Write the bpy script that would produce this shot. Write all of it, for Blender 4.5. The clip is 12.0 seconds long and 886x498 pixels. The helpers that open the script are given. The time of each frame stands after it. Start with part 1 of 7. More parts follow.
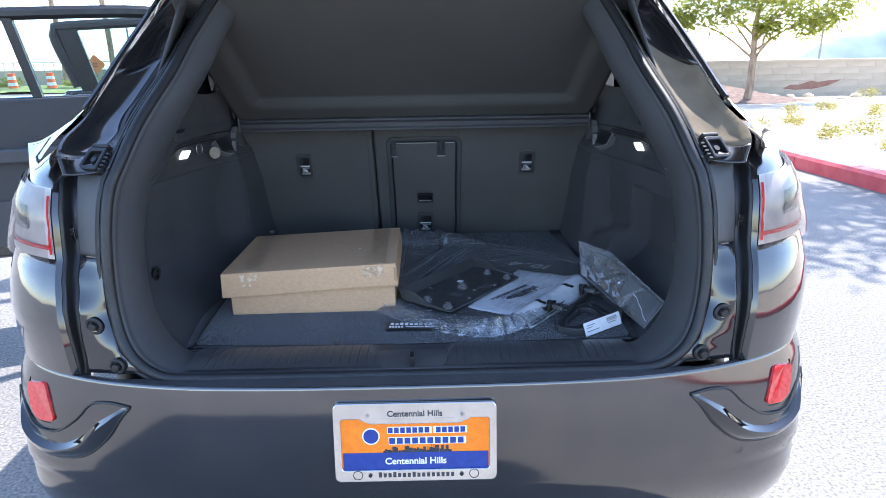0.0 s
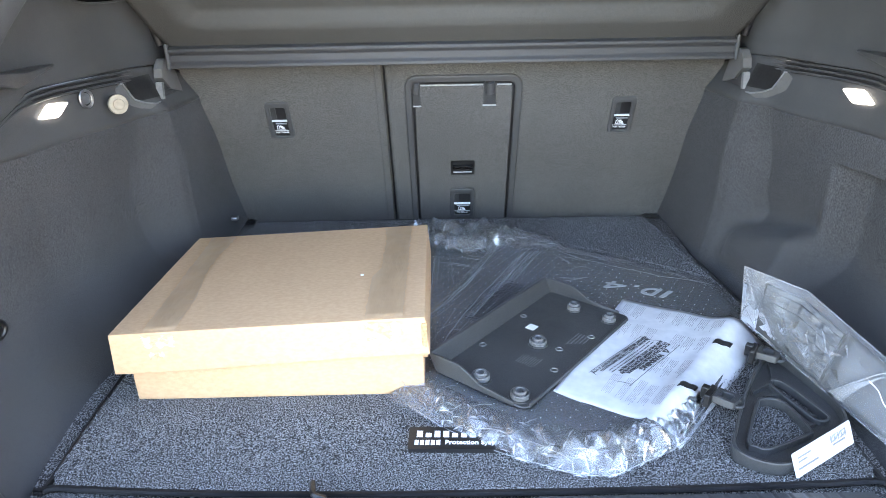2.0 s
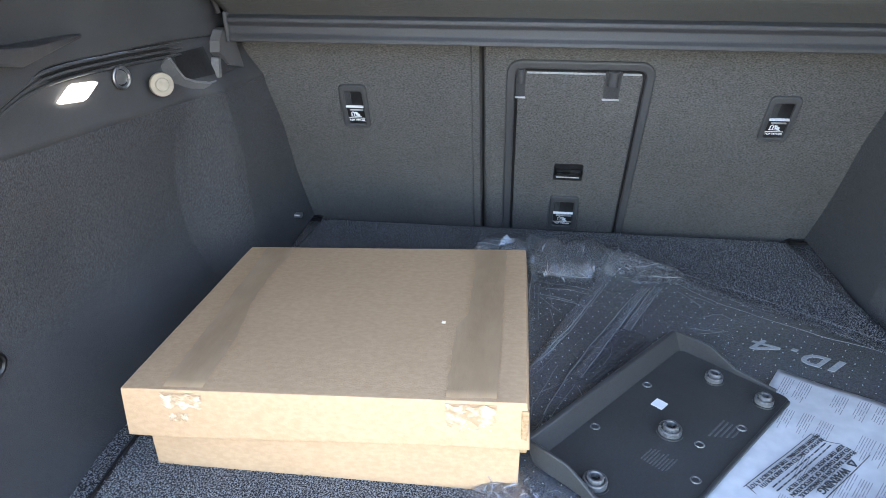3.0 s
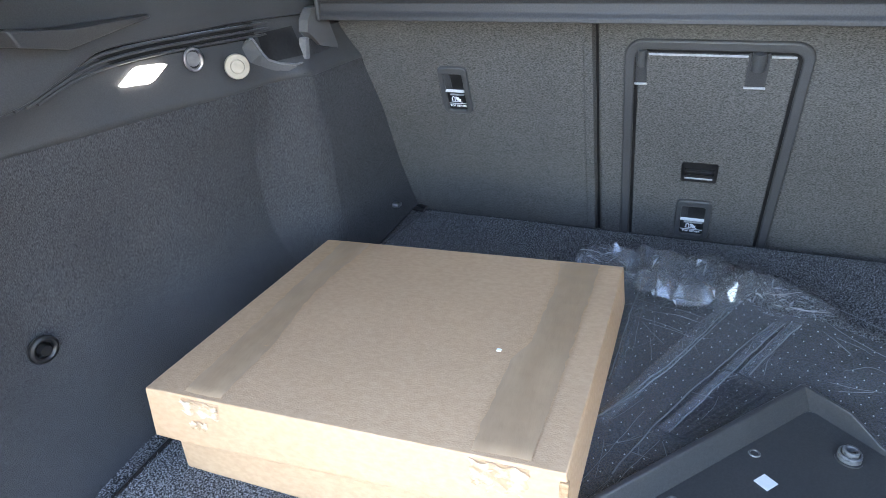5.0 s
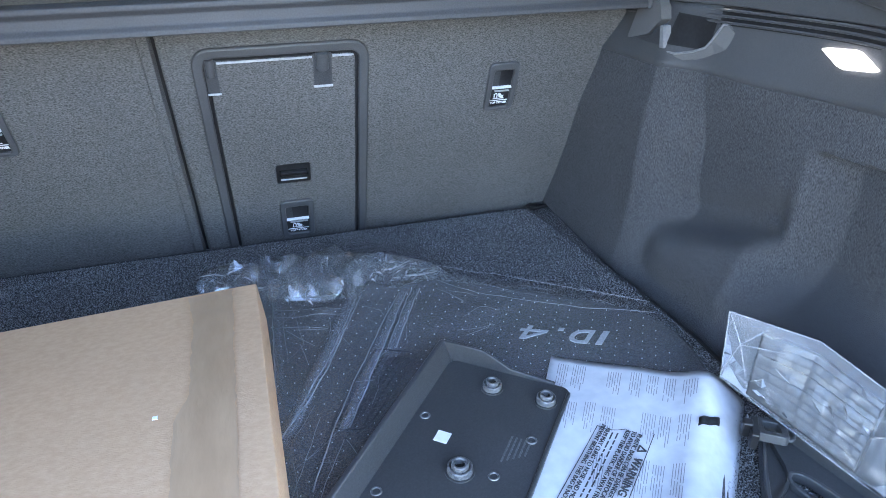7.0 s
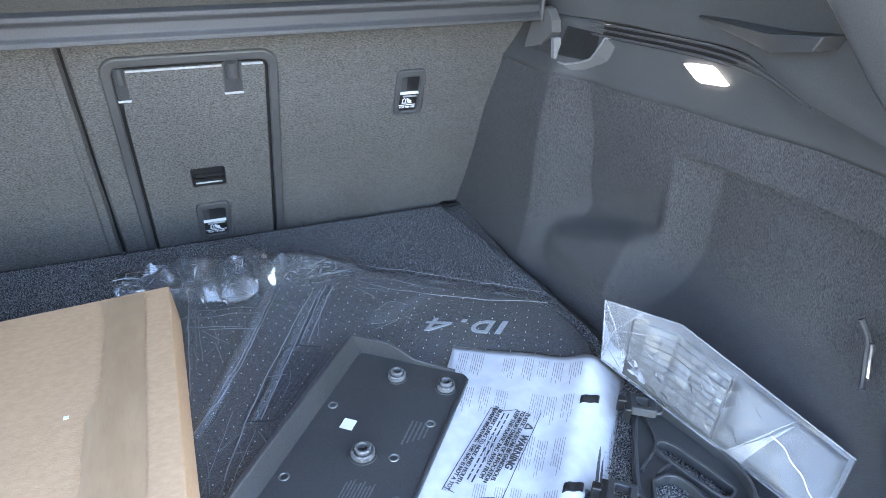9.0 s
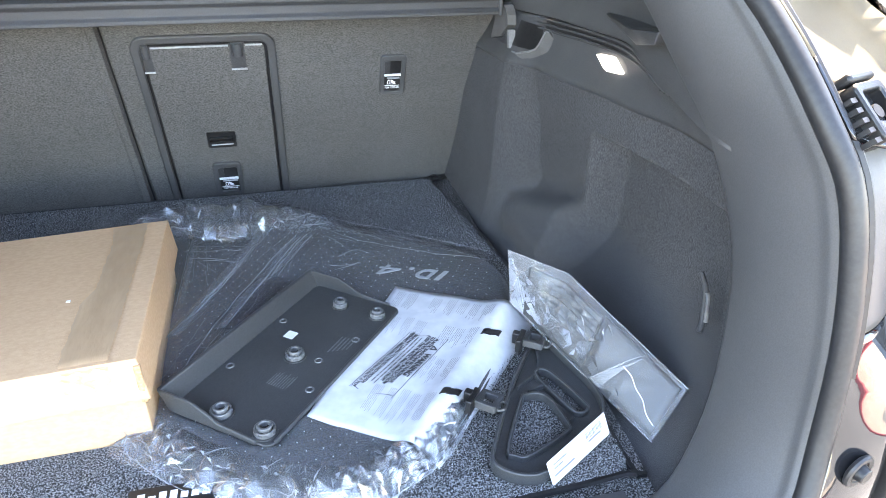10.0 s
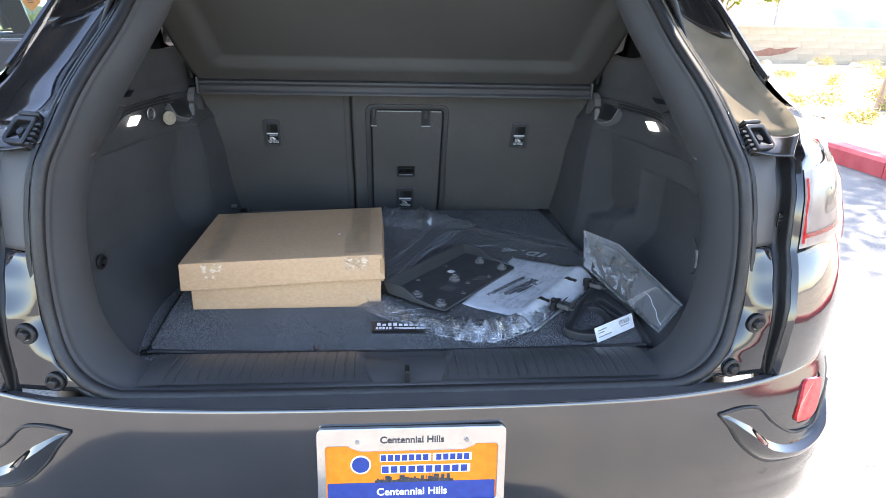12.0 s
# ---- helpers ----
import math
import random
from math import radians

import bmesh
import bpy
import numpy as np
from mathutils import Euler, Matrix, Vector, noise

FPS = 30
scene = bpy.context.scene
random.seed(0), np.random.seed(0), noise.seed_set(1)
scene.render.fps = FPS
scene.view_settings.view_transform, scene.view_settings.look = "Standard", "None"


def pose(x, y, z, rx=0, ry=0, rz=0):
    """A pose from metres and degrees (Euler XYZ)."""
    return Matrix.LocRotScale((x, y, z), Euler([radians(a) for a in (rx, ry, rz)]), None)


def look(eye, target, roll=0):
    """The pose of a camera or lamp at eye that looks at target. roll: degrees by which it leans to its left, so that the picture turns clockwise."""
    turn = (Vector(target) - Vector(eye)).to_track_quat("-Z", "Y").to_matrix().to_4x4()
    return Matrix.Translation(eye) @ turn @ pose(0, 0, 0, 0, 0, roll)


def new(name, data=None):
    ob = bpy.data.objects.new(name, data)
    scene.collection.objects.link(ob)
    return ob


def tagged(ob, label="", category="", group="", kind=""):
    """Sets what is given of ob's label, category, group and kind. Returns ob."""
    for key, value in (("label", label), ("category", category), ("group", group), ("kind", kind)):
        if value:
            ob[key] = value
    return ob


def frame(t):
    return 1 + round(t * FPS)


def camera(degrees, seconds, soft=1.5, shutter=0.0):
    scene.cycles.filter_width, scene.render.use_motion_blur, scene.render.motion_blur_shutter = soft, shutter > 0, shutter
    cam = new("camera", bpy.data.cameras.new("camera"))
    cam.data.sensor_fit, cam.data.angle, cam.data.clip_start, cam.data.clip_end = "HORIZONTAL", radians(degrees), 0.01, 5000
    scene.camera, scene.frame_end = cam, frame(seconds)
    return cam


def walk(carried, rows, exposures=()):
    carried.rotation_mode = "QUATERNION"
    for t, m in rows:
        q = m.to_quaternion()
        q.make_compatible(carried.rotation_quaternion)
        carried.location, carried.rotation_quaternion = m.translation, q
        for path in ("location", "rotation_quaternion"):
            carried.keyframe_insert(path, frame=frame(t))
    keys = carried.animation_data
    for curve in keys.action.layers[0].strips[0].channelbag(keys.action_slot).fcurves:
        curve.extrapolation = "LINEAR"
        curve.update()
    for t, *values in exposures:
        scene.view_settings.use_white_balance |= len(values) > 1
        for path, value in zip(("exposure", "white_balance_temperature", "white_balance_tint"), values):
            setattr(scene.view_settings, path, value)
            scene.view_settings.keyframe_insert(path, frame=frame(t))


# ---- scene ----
cam = camera(67.6, 12.0, soft=0.6)
PATH = [
    (0, (0.048, 0.037, 1.395), (0.077, 1.929, 0.747), -0.9),
    (0.5, (-0.014, 0.274, 1.369), (0.056, 2.151, 0.682), -1.4),
    (1, (-0.035, 0.461, 1.337), (0.033, 2.317, 0.595), -1.1),
    (1.5, (-0.013, 0.653, 1.317), (-0.012, 2.498, 0.547), -0.8),
    (2, (-0.013, 0.786, 1.293), (-0.027, 2.602, 0.455), -1.1),
    (2.5, (-0.058, 0.928, 1.28), (-0.068, 2.719, 0.39), -0.1),
    (3, (-0.062, 1.034, 1.273), (-0.286, 2.798, 0.357), -0.2),
    (3.5, (-0.033, 1.111, 1.262), (-0.557, 2.799, 0.326), -0.4),
    (3.7, (-0.018, 1.123, 1.26), (-0.644, 2.776, 0.323), -0.7),
    (5.3, (0.019, 1.177, 1.25), (-0.653, 2.797, 0.288), -3.9),
    (5.5, (0.012, 1.179, 1.251), (-0.519, 2.844, 0.278), -3.6),
    (6, (-0.011, 1.191, 1.253), (-0.17, 2.923, 0.265), -2.8),
    (6.5, (-0.024, 1.2, 1.254), (0.143, 2.929, 0.263), -1.8),
    (7, (-0.022, 1.201, 1.25), (0.465, 2.874, 0.268), -0.2),
    (7.5, (-0.023, 1.195, 1.249), (0.67, 2.798, 0.274), 0.8),
    (7.7, (-0.028, 1.196, 1.25), (0.722, 2.772, 0.273), 1.5),
    (9.3, (0.032, 1.098, 1.296), (0.629, 2.72, 0.291), 2.2),
    (9.5, (0.065, 1.048, 1.303), (0.604, 2.69, 0.295), 2.8),
    (10, (0.131, 0.92, 1.324), (0.579, 2.58, 0.303), 1.5),
    (10.5, (0.136, 0.86, 1.315), (0.62, 2.499, 0.277), 2.9),
    (11, (0.078, 0.743, 1.34), (0.493, 2.459, 0.399), 3.8),
    (11.5, (-0.018, 0.51, 1.371), (0.233, 2.292, 0.498), 1.8),
    (12, (-0.032, 0.244, 1.402), (0.133, 2.082, 0.631), 1.7),
]
walk(cam, [(t, look(eye, target, roll)) for t, eye, target, roll in PATH],
     [(0, 2.3, 6150, 14), (0.5, 3.05, 6300, 14), (1.0, 3.7, 6400, 14), (1.5, 4.15, 6900, 14), (2.0, 4.2, 7700, 14), (2.5, 3.95, 7500, 14), (3.5, 3.75, 7400, 14), (5.5, 4.0, 6800, 14), (6.5, 4.1, 6300, 14), (7.5, 4.25, 6600, 14), (9.5, 4.4, 7400, 14), (10.0, 4.35, 7700, 14), (10.5, 3.9, 7200, 14), (11.0, 3.6, 7000, 14), (11.5, 3.6, 7200, 14), (12, 2.85, 7200, 14)])

# ---- world and sun ----
world = bpy.data.worlds.new("sky")
scene.world = world
world.use_nodes = True
wn, wl = world.node_tree.nodes, world.node_tree.links
sky = wn.new("ShaderNodeTexSky")
sky.sky_type, sky.sun_disc = "NISHITA", False
sky.sun_elevation, sky.sun_rotation = radians(52), radians(34)
sky.dust_density, sky.altitude = 1.2, 700
wcoord, wmap = wn.new("ShaderNodeTexCoord"), wn.new("ShaderNodeMapping")
wmap.inputs["Rotation"].default_value = (radians(4.5), 0, 0)
wl.new(wcoord.outputs["Generated"], wmap.inputs["Vector"])
wl.new(wmap.outputs["Vector"], sky.inputs["Vector"])
wl.new(sky.outputs["Color"], wn["Background"].inputs["Color"])
wn["Background"].inputs["Strength"].default_value = 0.15
sun_data = bpy.data.lights.new("sun", "SUN")
sun_data.energy, sun_data.angle, sun_data.color = 2.5, radians(0.53), (1.0, 0.95, 0.87)
sun = new("sun", sun_data)
sun.matrix_world = look(Vector((0.345, 0.512, 0.787)) * 50, (0, 0, 0))

# ---- materials ----
def surf(name, c1, c2, scale=40.0, rough=0.6, rough2=None, bump=0.0, bump_scale=300.0, metal=0.0,
         coat=0.0, big=2.0, big_mix=0.25, stretch=(1, 1, 1), detail=6.0, contrast=(0.35, 0.65), spec=0.5, dust=0.0, jitter=0.0, sheen=0.0, island=0.0):
    m = bpy.data.materials.new(name)
    m.use_nodes = True
    n, l = m.node_tree.nodes, m.node_tree.links
    b = n["Principled BSDF"]
    tc, mp = n.new("ShaderNodeTexCoord"), n.new("ShaderNodeMapping")
    mp.inputs["Scale"].default_value = stretch
    l.new(tc.outputs["Object"], mp.inputs["Vector"])
    fine, ramp = n.new("ShaderNodeTexNoise"), n.new("ShaderNodeValToRGB")
    fine.inputs["Scale"].default_value, fine.inputs["Detail"].default_value = scale, detail
    l.new(mp.outputs["Vector"], fine.inputs["Vector"])
    ramp.color_ramp.elements[0].position, ramp.color_ramp.elements[1].position = contrast
    ramp.color_ramp.elements[0].color, ramp.color_ramp.elements[1].color = (*c1, 1), (*c2, 1)
    l.new(fine.outputs["Fac"], ramp.inputs["Fac"])
    broad = n.new("ShaderNodeTexNoise")
    broad.inputs["Scale"].default_value, broad.inputs["Detail"].default_value = big, 3.0
    l.new(tc.outputs["Object"], broad.inputs["Vector"])
    mul = n.new("ShaderNodeMix")
    mul.data_type, mul.blend_type = "RGBA", "OVERLAY"
    mul.inputs["Factor"].default_value = big_mix
    l.new(ramp.outputs["Color"], mul.inputs[6])
    l.new(broad.outputs["Fac"], mul.inputs[7])
    colour = mul.outputs[2]
    if dust > 0:
        dn, dr, dm = n.new("ShaderNodeTexNoise"), n.new("ShaderNodeValToRGB"), n.new("ShaderNodeMix")
        dn.inputs["Scale"].default_value, dn.inputs["Detail"].default_value = 9.0, 12.0
        l.new(tc.outputs["Object"], dn.inputs["Vector"])
        dr.color_ramp.elements[0].position, dr.color_ramp.elements[1].position = 0.42, 0.75
        dr.color_ramp.elements[1].color = (dust, dust, dust, 1)
        dr.color_ramp.elements[0].color = (dust * 0.25, dust * 0.25, dust * 0.25, 1)
        l.new(dn.outputs["Fac"], dr.inputs["Fac"])
        dm.data_type = "RGBA"
        dm.inputs[7].default_value = (0.42, 0.36, 0.28, 1)
        l.new(dr.outputs["Color"], dm.inputs["Factor"])
        l.new(colour, dm.inputs[6])
        colour = dm.outputs[2]
    if island > 0:
        gi, hv, mr = n.new("ShaderNodeNewGeometry"), n.new("ShaderNodeHueSaturation"), n.new("ShaderNodeMapRange")
        mr.inputs["To Min"].default_value, mr.inputs["To Max"].default_value = 1 - island, 1 + island
        l.new(gi.outputs["Random Per Island"], mr.inputs["Value"])
        l.new(mr.outputs["Result"], hv.inputs["Value"])
        l.new(colour, hv.inputs["Color"])
        colour = hv.outputs["Color"]
    if jitter > 0:
        oi, hv, mr = n.new("ShaderNodeObjectInfo"), n.new("ShaderNodeHueSaturation"), n.new("ShaderNodeMapRange")
        mr.inputs["To Min"].default_value, mr.inputs["To Max"].default_value = 1 - jitter, 1 + jitter
        l.new(oi.outputs["Random"], mr.inputs["Value"])
        l.new(mr.outputs["Result"], hv.inputs["Value"])
        l.new(colour, hv.inputs["Color"])
        colour = hv.outputs["Color"]
    l.new(colour, b.inputs["Base Color"])
    if rough2 is None:
        b.inputs["Roughness"].default_value = rough
    else:
        rr = n.new("ShaderNodeMapRange")
        rr.inputs["From Min"].default_value, rr.inputs["From Max"].default_value = 0.35, 0.65
        rr.inputs["To Min"].default_value, rr.inputs["To Max"].default_value = rough, rough2
        rn = n.new("ShaderNodeTexNoise")
        rn.inputs["Scale"].default_value, rn.inputs["Detail"].default_value = big * 4, 8.0
        l.new(tc.outputs["Object"], rn.inputs["Vector"])
        l.new(rn.outputs["Fac"], rr.inputs["Value"])
        l.new(rr.outputs["Result"], b.inputs["Roughness"])
    b.inputs["Metallic"].default_value = metal
    b.inputs["Coat Weight"].default_value = coat
    b.inputs["Coat Roughness"].default_value = 0.04
    b.inputs["Specular IOR Level"].default_value = spec
    b.inputs["Sheen Weight"].default_value, b.inputs["Sheen Roughness"].default_value = sheen, 0.35
    if bump > 0:
        bn, bp = n.new("ShaderNodeTexNoise"), n.new("ShaderNodeBump")
        bn.inputs["Scale"].default_value, bn.inputs["Detail"].default_value = bump_scale, 4.0
        bp.inputs["Strength"].default_value, bp.inputs["Distance"].default_value = bump, 0.002
        l.new(mp.outputs["Vector"], bn.inputs["Vector"])
        l.new(bn.outputs["Fac"], bp.inputs["Height"])
        l.new(bp.outputs["Normal"], b.inputs["Normal"])
    return m


def clear(name, tint, rough, gloss_ior=1.45, haze=0.0, haze_colour=(0.8, 0.82, 0.85), streak=None):
    """Thin clear film: see-through, with a Fresnel gloss and a little milkiness."""
    m = bpy.data.materials.new(name)
    m.use_nodes = True
    n, l = m.node_tree.nodes, m.node_tree.links
    n.remove(n["Principled BSDF"])
    tr, gl, fr, mx = n.new("ShaderNodeBsdfTransparent"), n.new("ShaderNodeBsdfGlossy"), n.new("ShaderNodeFresnel"), n.new("ShaderNodeMixShader")
    tr.inputs["Color"].default_value = (*tint, 1)
    gl.inputs["Roughness"].default_value = rough
    fr.inputs["IOR"].default_value = gloss_ior
    l.new(fr.outputs["Fac"], mx.inputs["Fac"])
    l.new(tr.outputs["BSDF"], mx.inputs[1])
    l.new(gl.outputs["BSDF"], mx.inputs[2])
    last = mx
    if haze > 0:
        df, m2 = n.new("ShaderNodeBsdfDiffuse"), n.new("ShaderNodeMixShader")
        df.inputs["Color"].default_value = (*haze_colour, 1)
        m2.inputs["Fac"].default_value = haze
        if streak:
            # uneven milky streaks, in place of highlights on creases
            tc, nz, mr = n.new("ShaderNodeTexCoord"), n.new("ShaderNodeTexNoise"), n.new("ShaderNodeMapRange")
            nz.noise_type = "RIDGED_MULTIFRACTAL"
            nz.inputs["Scale"].default_value, nz.inputs["Detail"].default_value = streak[0], 5.0
            mr.inputs["From Min"].default_value, mr.inputs["From Max"].default_value = streak[1], streak[2] * 1.6
            mr.inputs["To Min"].default_value, mr.inputs["To Max"].default_value = haze * 0.35, haze
            l.new(tc.outputs["Object"], nz.inputs["Vector"])
            l.new(nz.outputs["Fac"], mr.inputs["Value"])
            l.new(mr.outputs["Result"], m2.inputs["Fac"])
        l.new(mx.outputs["Shader"], m2.inputs[1])
        l.new(df.outputs["BSDF"], m2.inputs[2])
        last = m2
    l.new(last.outputs["Shader"], n["Material Output"].inputs["Surface"])
    return m


def glow(name, colour, strength):
    m = bpy.data.materials.new(name)
    m.use_nodes = True
    b = m.node_tree.nodes["Principled BSDF"]
    b.inputs["Base Color"].default_value = (0.9, 0.9, 0.9, 1)
    b.inputs["Emission Color"].default_value = (*colour, 1)
    b.inputs["Emission Strength"].default_value = strength
    return m


PAINT = surf("black_car_paint", (0.008, 0.009, 0.011), (0.013, 0.014, 0.017), 900, 0.05, 0.09, metal=0.0, coat=1.0, big=3, dust=0.06)
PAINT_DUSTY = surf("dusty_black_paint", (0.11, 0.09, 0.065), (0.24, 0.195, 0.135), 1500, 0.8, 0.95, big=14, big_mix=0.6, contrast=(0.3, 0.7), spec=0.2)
BLACK_PLASTIC = surf("black_plastic", (0.007, 0.007, 0.008), (0.013, 0.013, 0.014), 250, 0.3, 0.5, bump=0.12, bump_scale=900, big=5, dust=0.015)
TRIM = surf("grained_charcoal_trim", (0.046, 0.047, 0.049), (0.062, 0.063, 0.066), 700, 0.46, 0.58, bump=0.10, bump_scale=1600, big=4, dust=0.03)
SILL_TRIM = surf("satin_sill_plastic", (0.040, 0.041, 0.043), (0.052, 0.053, 0.056), 700, 0.30, 0.40, bump=0.06, bump_scale=1600, big=4, dust=0.03)
# paler than the trim: daylight on the bin's plates is in this colour
BIN_GREY = surf("satin_grey_plastic", (0.090, 0.088, 0.087), (0.110, 0.108, 0.106), 700, 0.36, 0.5, bump=0.08, bump_scale=1600, big=5)
# light caught along the bin's rim and tooth, painted as pale plastic
BIN_RIM = surf("bin_rim_highlight", (0.15, 0.15, 0.152), (0.19, 0.19, 0.192), 300, 0.35, 0.5, big=9)
TRIM_DARK = surf("dark_trim_plastic", (0.032, 0.032, 0.034), (0.046, 0.046, 0.048), 500, 0.5, 0.6, bump=0.3, bump_scale=1400, big=4)
FELT = surf("needle_felt_lining", (0.024, 0.024, 0.025), (0.094, 0.094, 0.097), 1150, 0.95, bump=0.5, bump_scale=1300, big=5, stretch=(1, 1, 0.28), spec=0.2, contrast=(0.32, 0.70), sheen=0.06)
SEAT_FELT = surf("seat_back_felt", (0.042, 0.041, 0.040), (0.160, 0.156, 0.150), 720, 0.95, bump=0.6, bump_scale=720, big=4, stretch=(0.5, 1, 1), spec=0.2, contrast=(0.3, 0.75))
CARPET = surf("salt_and_pepper_carpet", (0.026, 0.026, 0.026), (0.40, 0.402, 0.402), 520, 0.95, bump=1.0, bump_scale=520, big=7, spec=0.15, contrast=(0.44, 0.68), detail=3)
SHELF_FELT = surf("parcel_shelf_felt", (0.05, 0.049, 0.046), (0.10, 0.097, 0.09), 600, 0.95, bump=0.5, bump_scale=600, big=3, spec=0.2)
SHOULDER = surf("clean_black_paint", (0.008, 0.009, 0.011), (0.013, 0.014, 0.017), 900, 0.03, 0.06, metal=0.0, coat=0.8, big=3, dust=0.03)
BLACK_GLOSS = surf("gloss_black", (0.006, 0.006, 0.007), (0.01, 0.01, 0.011), 400, 0.08, 0.2, coat=0.5, big=6, dust=0.02)
RUBBER = surf("rubber_seal", (0.012, 0.012, 0.013), (0.02, 0.02, 0.021), 200, 0.42, 0.55, big=8)
CARD = surf("brown_cardboard", (0.51, 0.322, 0.186), (0.565, 0.365, 0.219), 220, 0.8, bump=0.2, bump_scale=700, big=3, stretch=(0.6, 1, 1), big_mix=0.15, spec=0.25)
CARD_EDGE = surf("cardboard_edge", (0.30, 0.18, 0.09), (0.45, 0.29, 0.16), 260, 0.9, big=3)
TAPE = surf("packing_tape", (0.405, 0.258, 0.150), (0.465, 0.305, 0.181), 40, 0.38, 0.5, bump=0.25, bump_scale=120, big=9, coat=0.0, stretch=(1, .3, 1))
TAPE_CLEAR = surf("shiny_clear_tape", (0.48, 0.32, 0.19), (0.68, 0.52, 0.37), 90, 0.12, 0.3, bump=0.8, bump_scale=60, big=9, coat=0.6, contrast=(0.45, 0.6))
PAPER = surf("white_paper", (0.52, 0.535, 0.565), (0.60, 0.61, 0.635), 60, 0.7, bump=0.15, bump_scale=40, big=6, big_mix=0.1, spec=0.3)
INK = surf("grey_print", (0.22, 0.23, 0.25), (0.30, 0.31, 0.33), 300, 0.8, big=9)
INK_BLACK = surf("black_print", (0.03, 0.03, 0.035), (0.06, 0.06, 0.065), 300, 0.8, big=9)
WHITE_PRINT = surf("white_print", (0.72, 0.73, 0.74), (0.8, 0.8, 0.8), 300, 0.7, big=9)
LABEL_WHITE = surf("white_label", (0.74, 0.75, 0.77), (0.82, 0.82, 0.83), 100, 0.5, big=9, big_mix=0.1)
MAT_BLACK = surf("black_floor_mat", (0.060, 0.060, 0.061), (0.150, 0.149, 0.148), 500, 0.9, bump=0.6, bump_scale=500, big=6, spec=0.2)
TRAY = surf("matt_black_moulding", (0.040, 0.041, 0.042), (0.052, 0.053, 0.055), 400, 0.34, 0.46, bump=0.2, bump_scale=1600, big=7)
# paler and smoother than the bracket's black moulding
BOSS = surf("pale_satin_moulding", (0.085, 0.087, 0.090), (0.13, 0.132, 0.135), 300, 0.26, 0.36, big=9)
PRINT_GREY = surf("pale_grey_print", (0.66, 0.67, 0.68), (0.76, 0.76, 0.77), 300, 0.8, big=9)
MARK_GREY = surf("woven_grey_mark", (0.24, 0.25, 0.26), (0.31, 0.32, 0.33), 300, 0.8, big=9)
CHROME = surf("chrome", (0.62, 0.61, 0.59), (0.70, 0.69, 0.67), 30, 0.05, 0.12, metal=1.0, big=4, big_mix=0.05)
# pale tone painted along edges, in place of the light they catch
EDGE_GREY = surf("pale_edge_highlight", (0.30, 0.30, 0.31), (0.40, 0.40, 0.41), 200, 0.35, 0.5, big=9)
STEEL = surf("dull_metal", (0.3, 0.3, 0.31), (0.42, 0.42, 0.42), 90, 0.28, 0.4, metal=1.0, big=9)
ORANGE = surf("orange_print", (0.86, 0.20, 0.006), (0.92, 0.24, 0.012), 60, 0.35, big=5, big_mix=0.08)
BLUE = surf("blue_print", (0.01, 0.035, 0.22), (0.015, 0.05, 0.27), 60, 0.35, big=5, big_mix=0.08)
RED_LENS = surf("red_reflector", (0.55, 0.01, 0.012), (0.75, 0.03, 0.03), 120, 0.12, big=9, coat=0.8)
LENS = clear("clear_lamp_lens", (0.78, 0.74, 0.72), 0.03, 1.4, 0.03)
LAMP_INNER = surf("pale_lamp_housing", (0.50, 0.47, 0.45), (0.68, 0.64, 0.61), 25, 0.3, 0.45, big=8)
GLASS = clear("green_tinted_glass", (0.58, 0.70, 0.70), 0.0, 1.45)
DARK_GLASS = clear("privacy_glass", (0.05, 0.055, 0.055), 0.0, 1.5)
FILM = clear("clear_poly_bag", (0.95, 0.96, 0.97), 0.07, 1.5, 0.30, streak=(16, 0.3, 0.9))
FILM_FOLD = clear("doubled_poly_bag", (0.88, 0.9, 0.92), 0.12, 1.5, 0.16)
FILM_POUCH = clear("clear_pouch_film", (0.92, 0.93, 0.94), 0.20, 1.40, 0.08)
FILM_LINE = clear("crease_highlight_film", (0.9, 0.92, 0.94), 0.12, 1.6, 0.30)
POUCH_EDGE = clear("pouch_edge_film", (0.92, 0.93, 0.94), 0.12, 1.4, 0.18)
FILM_BUNCH = clear("crumpled_poly_bag", (0.93, 0.95, 0.97), 0.03, 2.1, 0.09)
# milky films that paint highlights onto facets and folds
FILM_SHINE = clear("facet_highlight_film", (0.9, 0.92, 0.94), 0.08, 1.9, 0.34, (0.86, 0.91, 0.97))
FILM_GLINT = clear("ridge_highlight_film", (0.9, 0.92, 0.94), 0.10, 1.8, 0.70, (0.88, 0.91, 0.95))
LAMP_GLOW = glow("lit_courtesy_lamp", (1.0, 0.98, 0.95), 0.5)
CREAM = surf("cream_plastic", (0.25, 0.215, 0.165), (0.32, 0.275, 0.21), 90, 0.4, big=9)
BUMPER_PAINT = surf("dusty_bumper_paint", (0.095, 0.096, 0.100), (0.115, 0.116, 0.120), 900, 0.10, 0.15, metal=0.9, coat=0.5, big=3, dust=0.10)
ASPHALT = surf("sunlit_asphalt", (0.10, 0.097, 0.09), (0.30, 0.285, 0.265), 90, 0.9, bump=0.8, bump_scale=160, big=0.6, contrast=(0.3, 0.7))

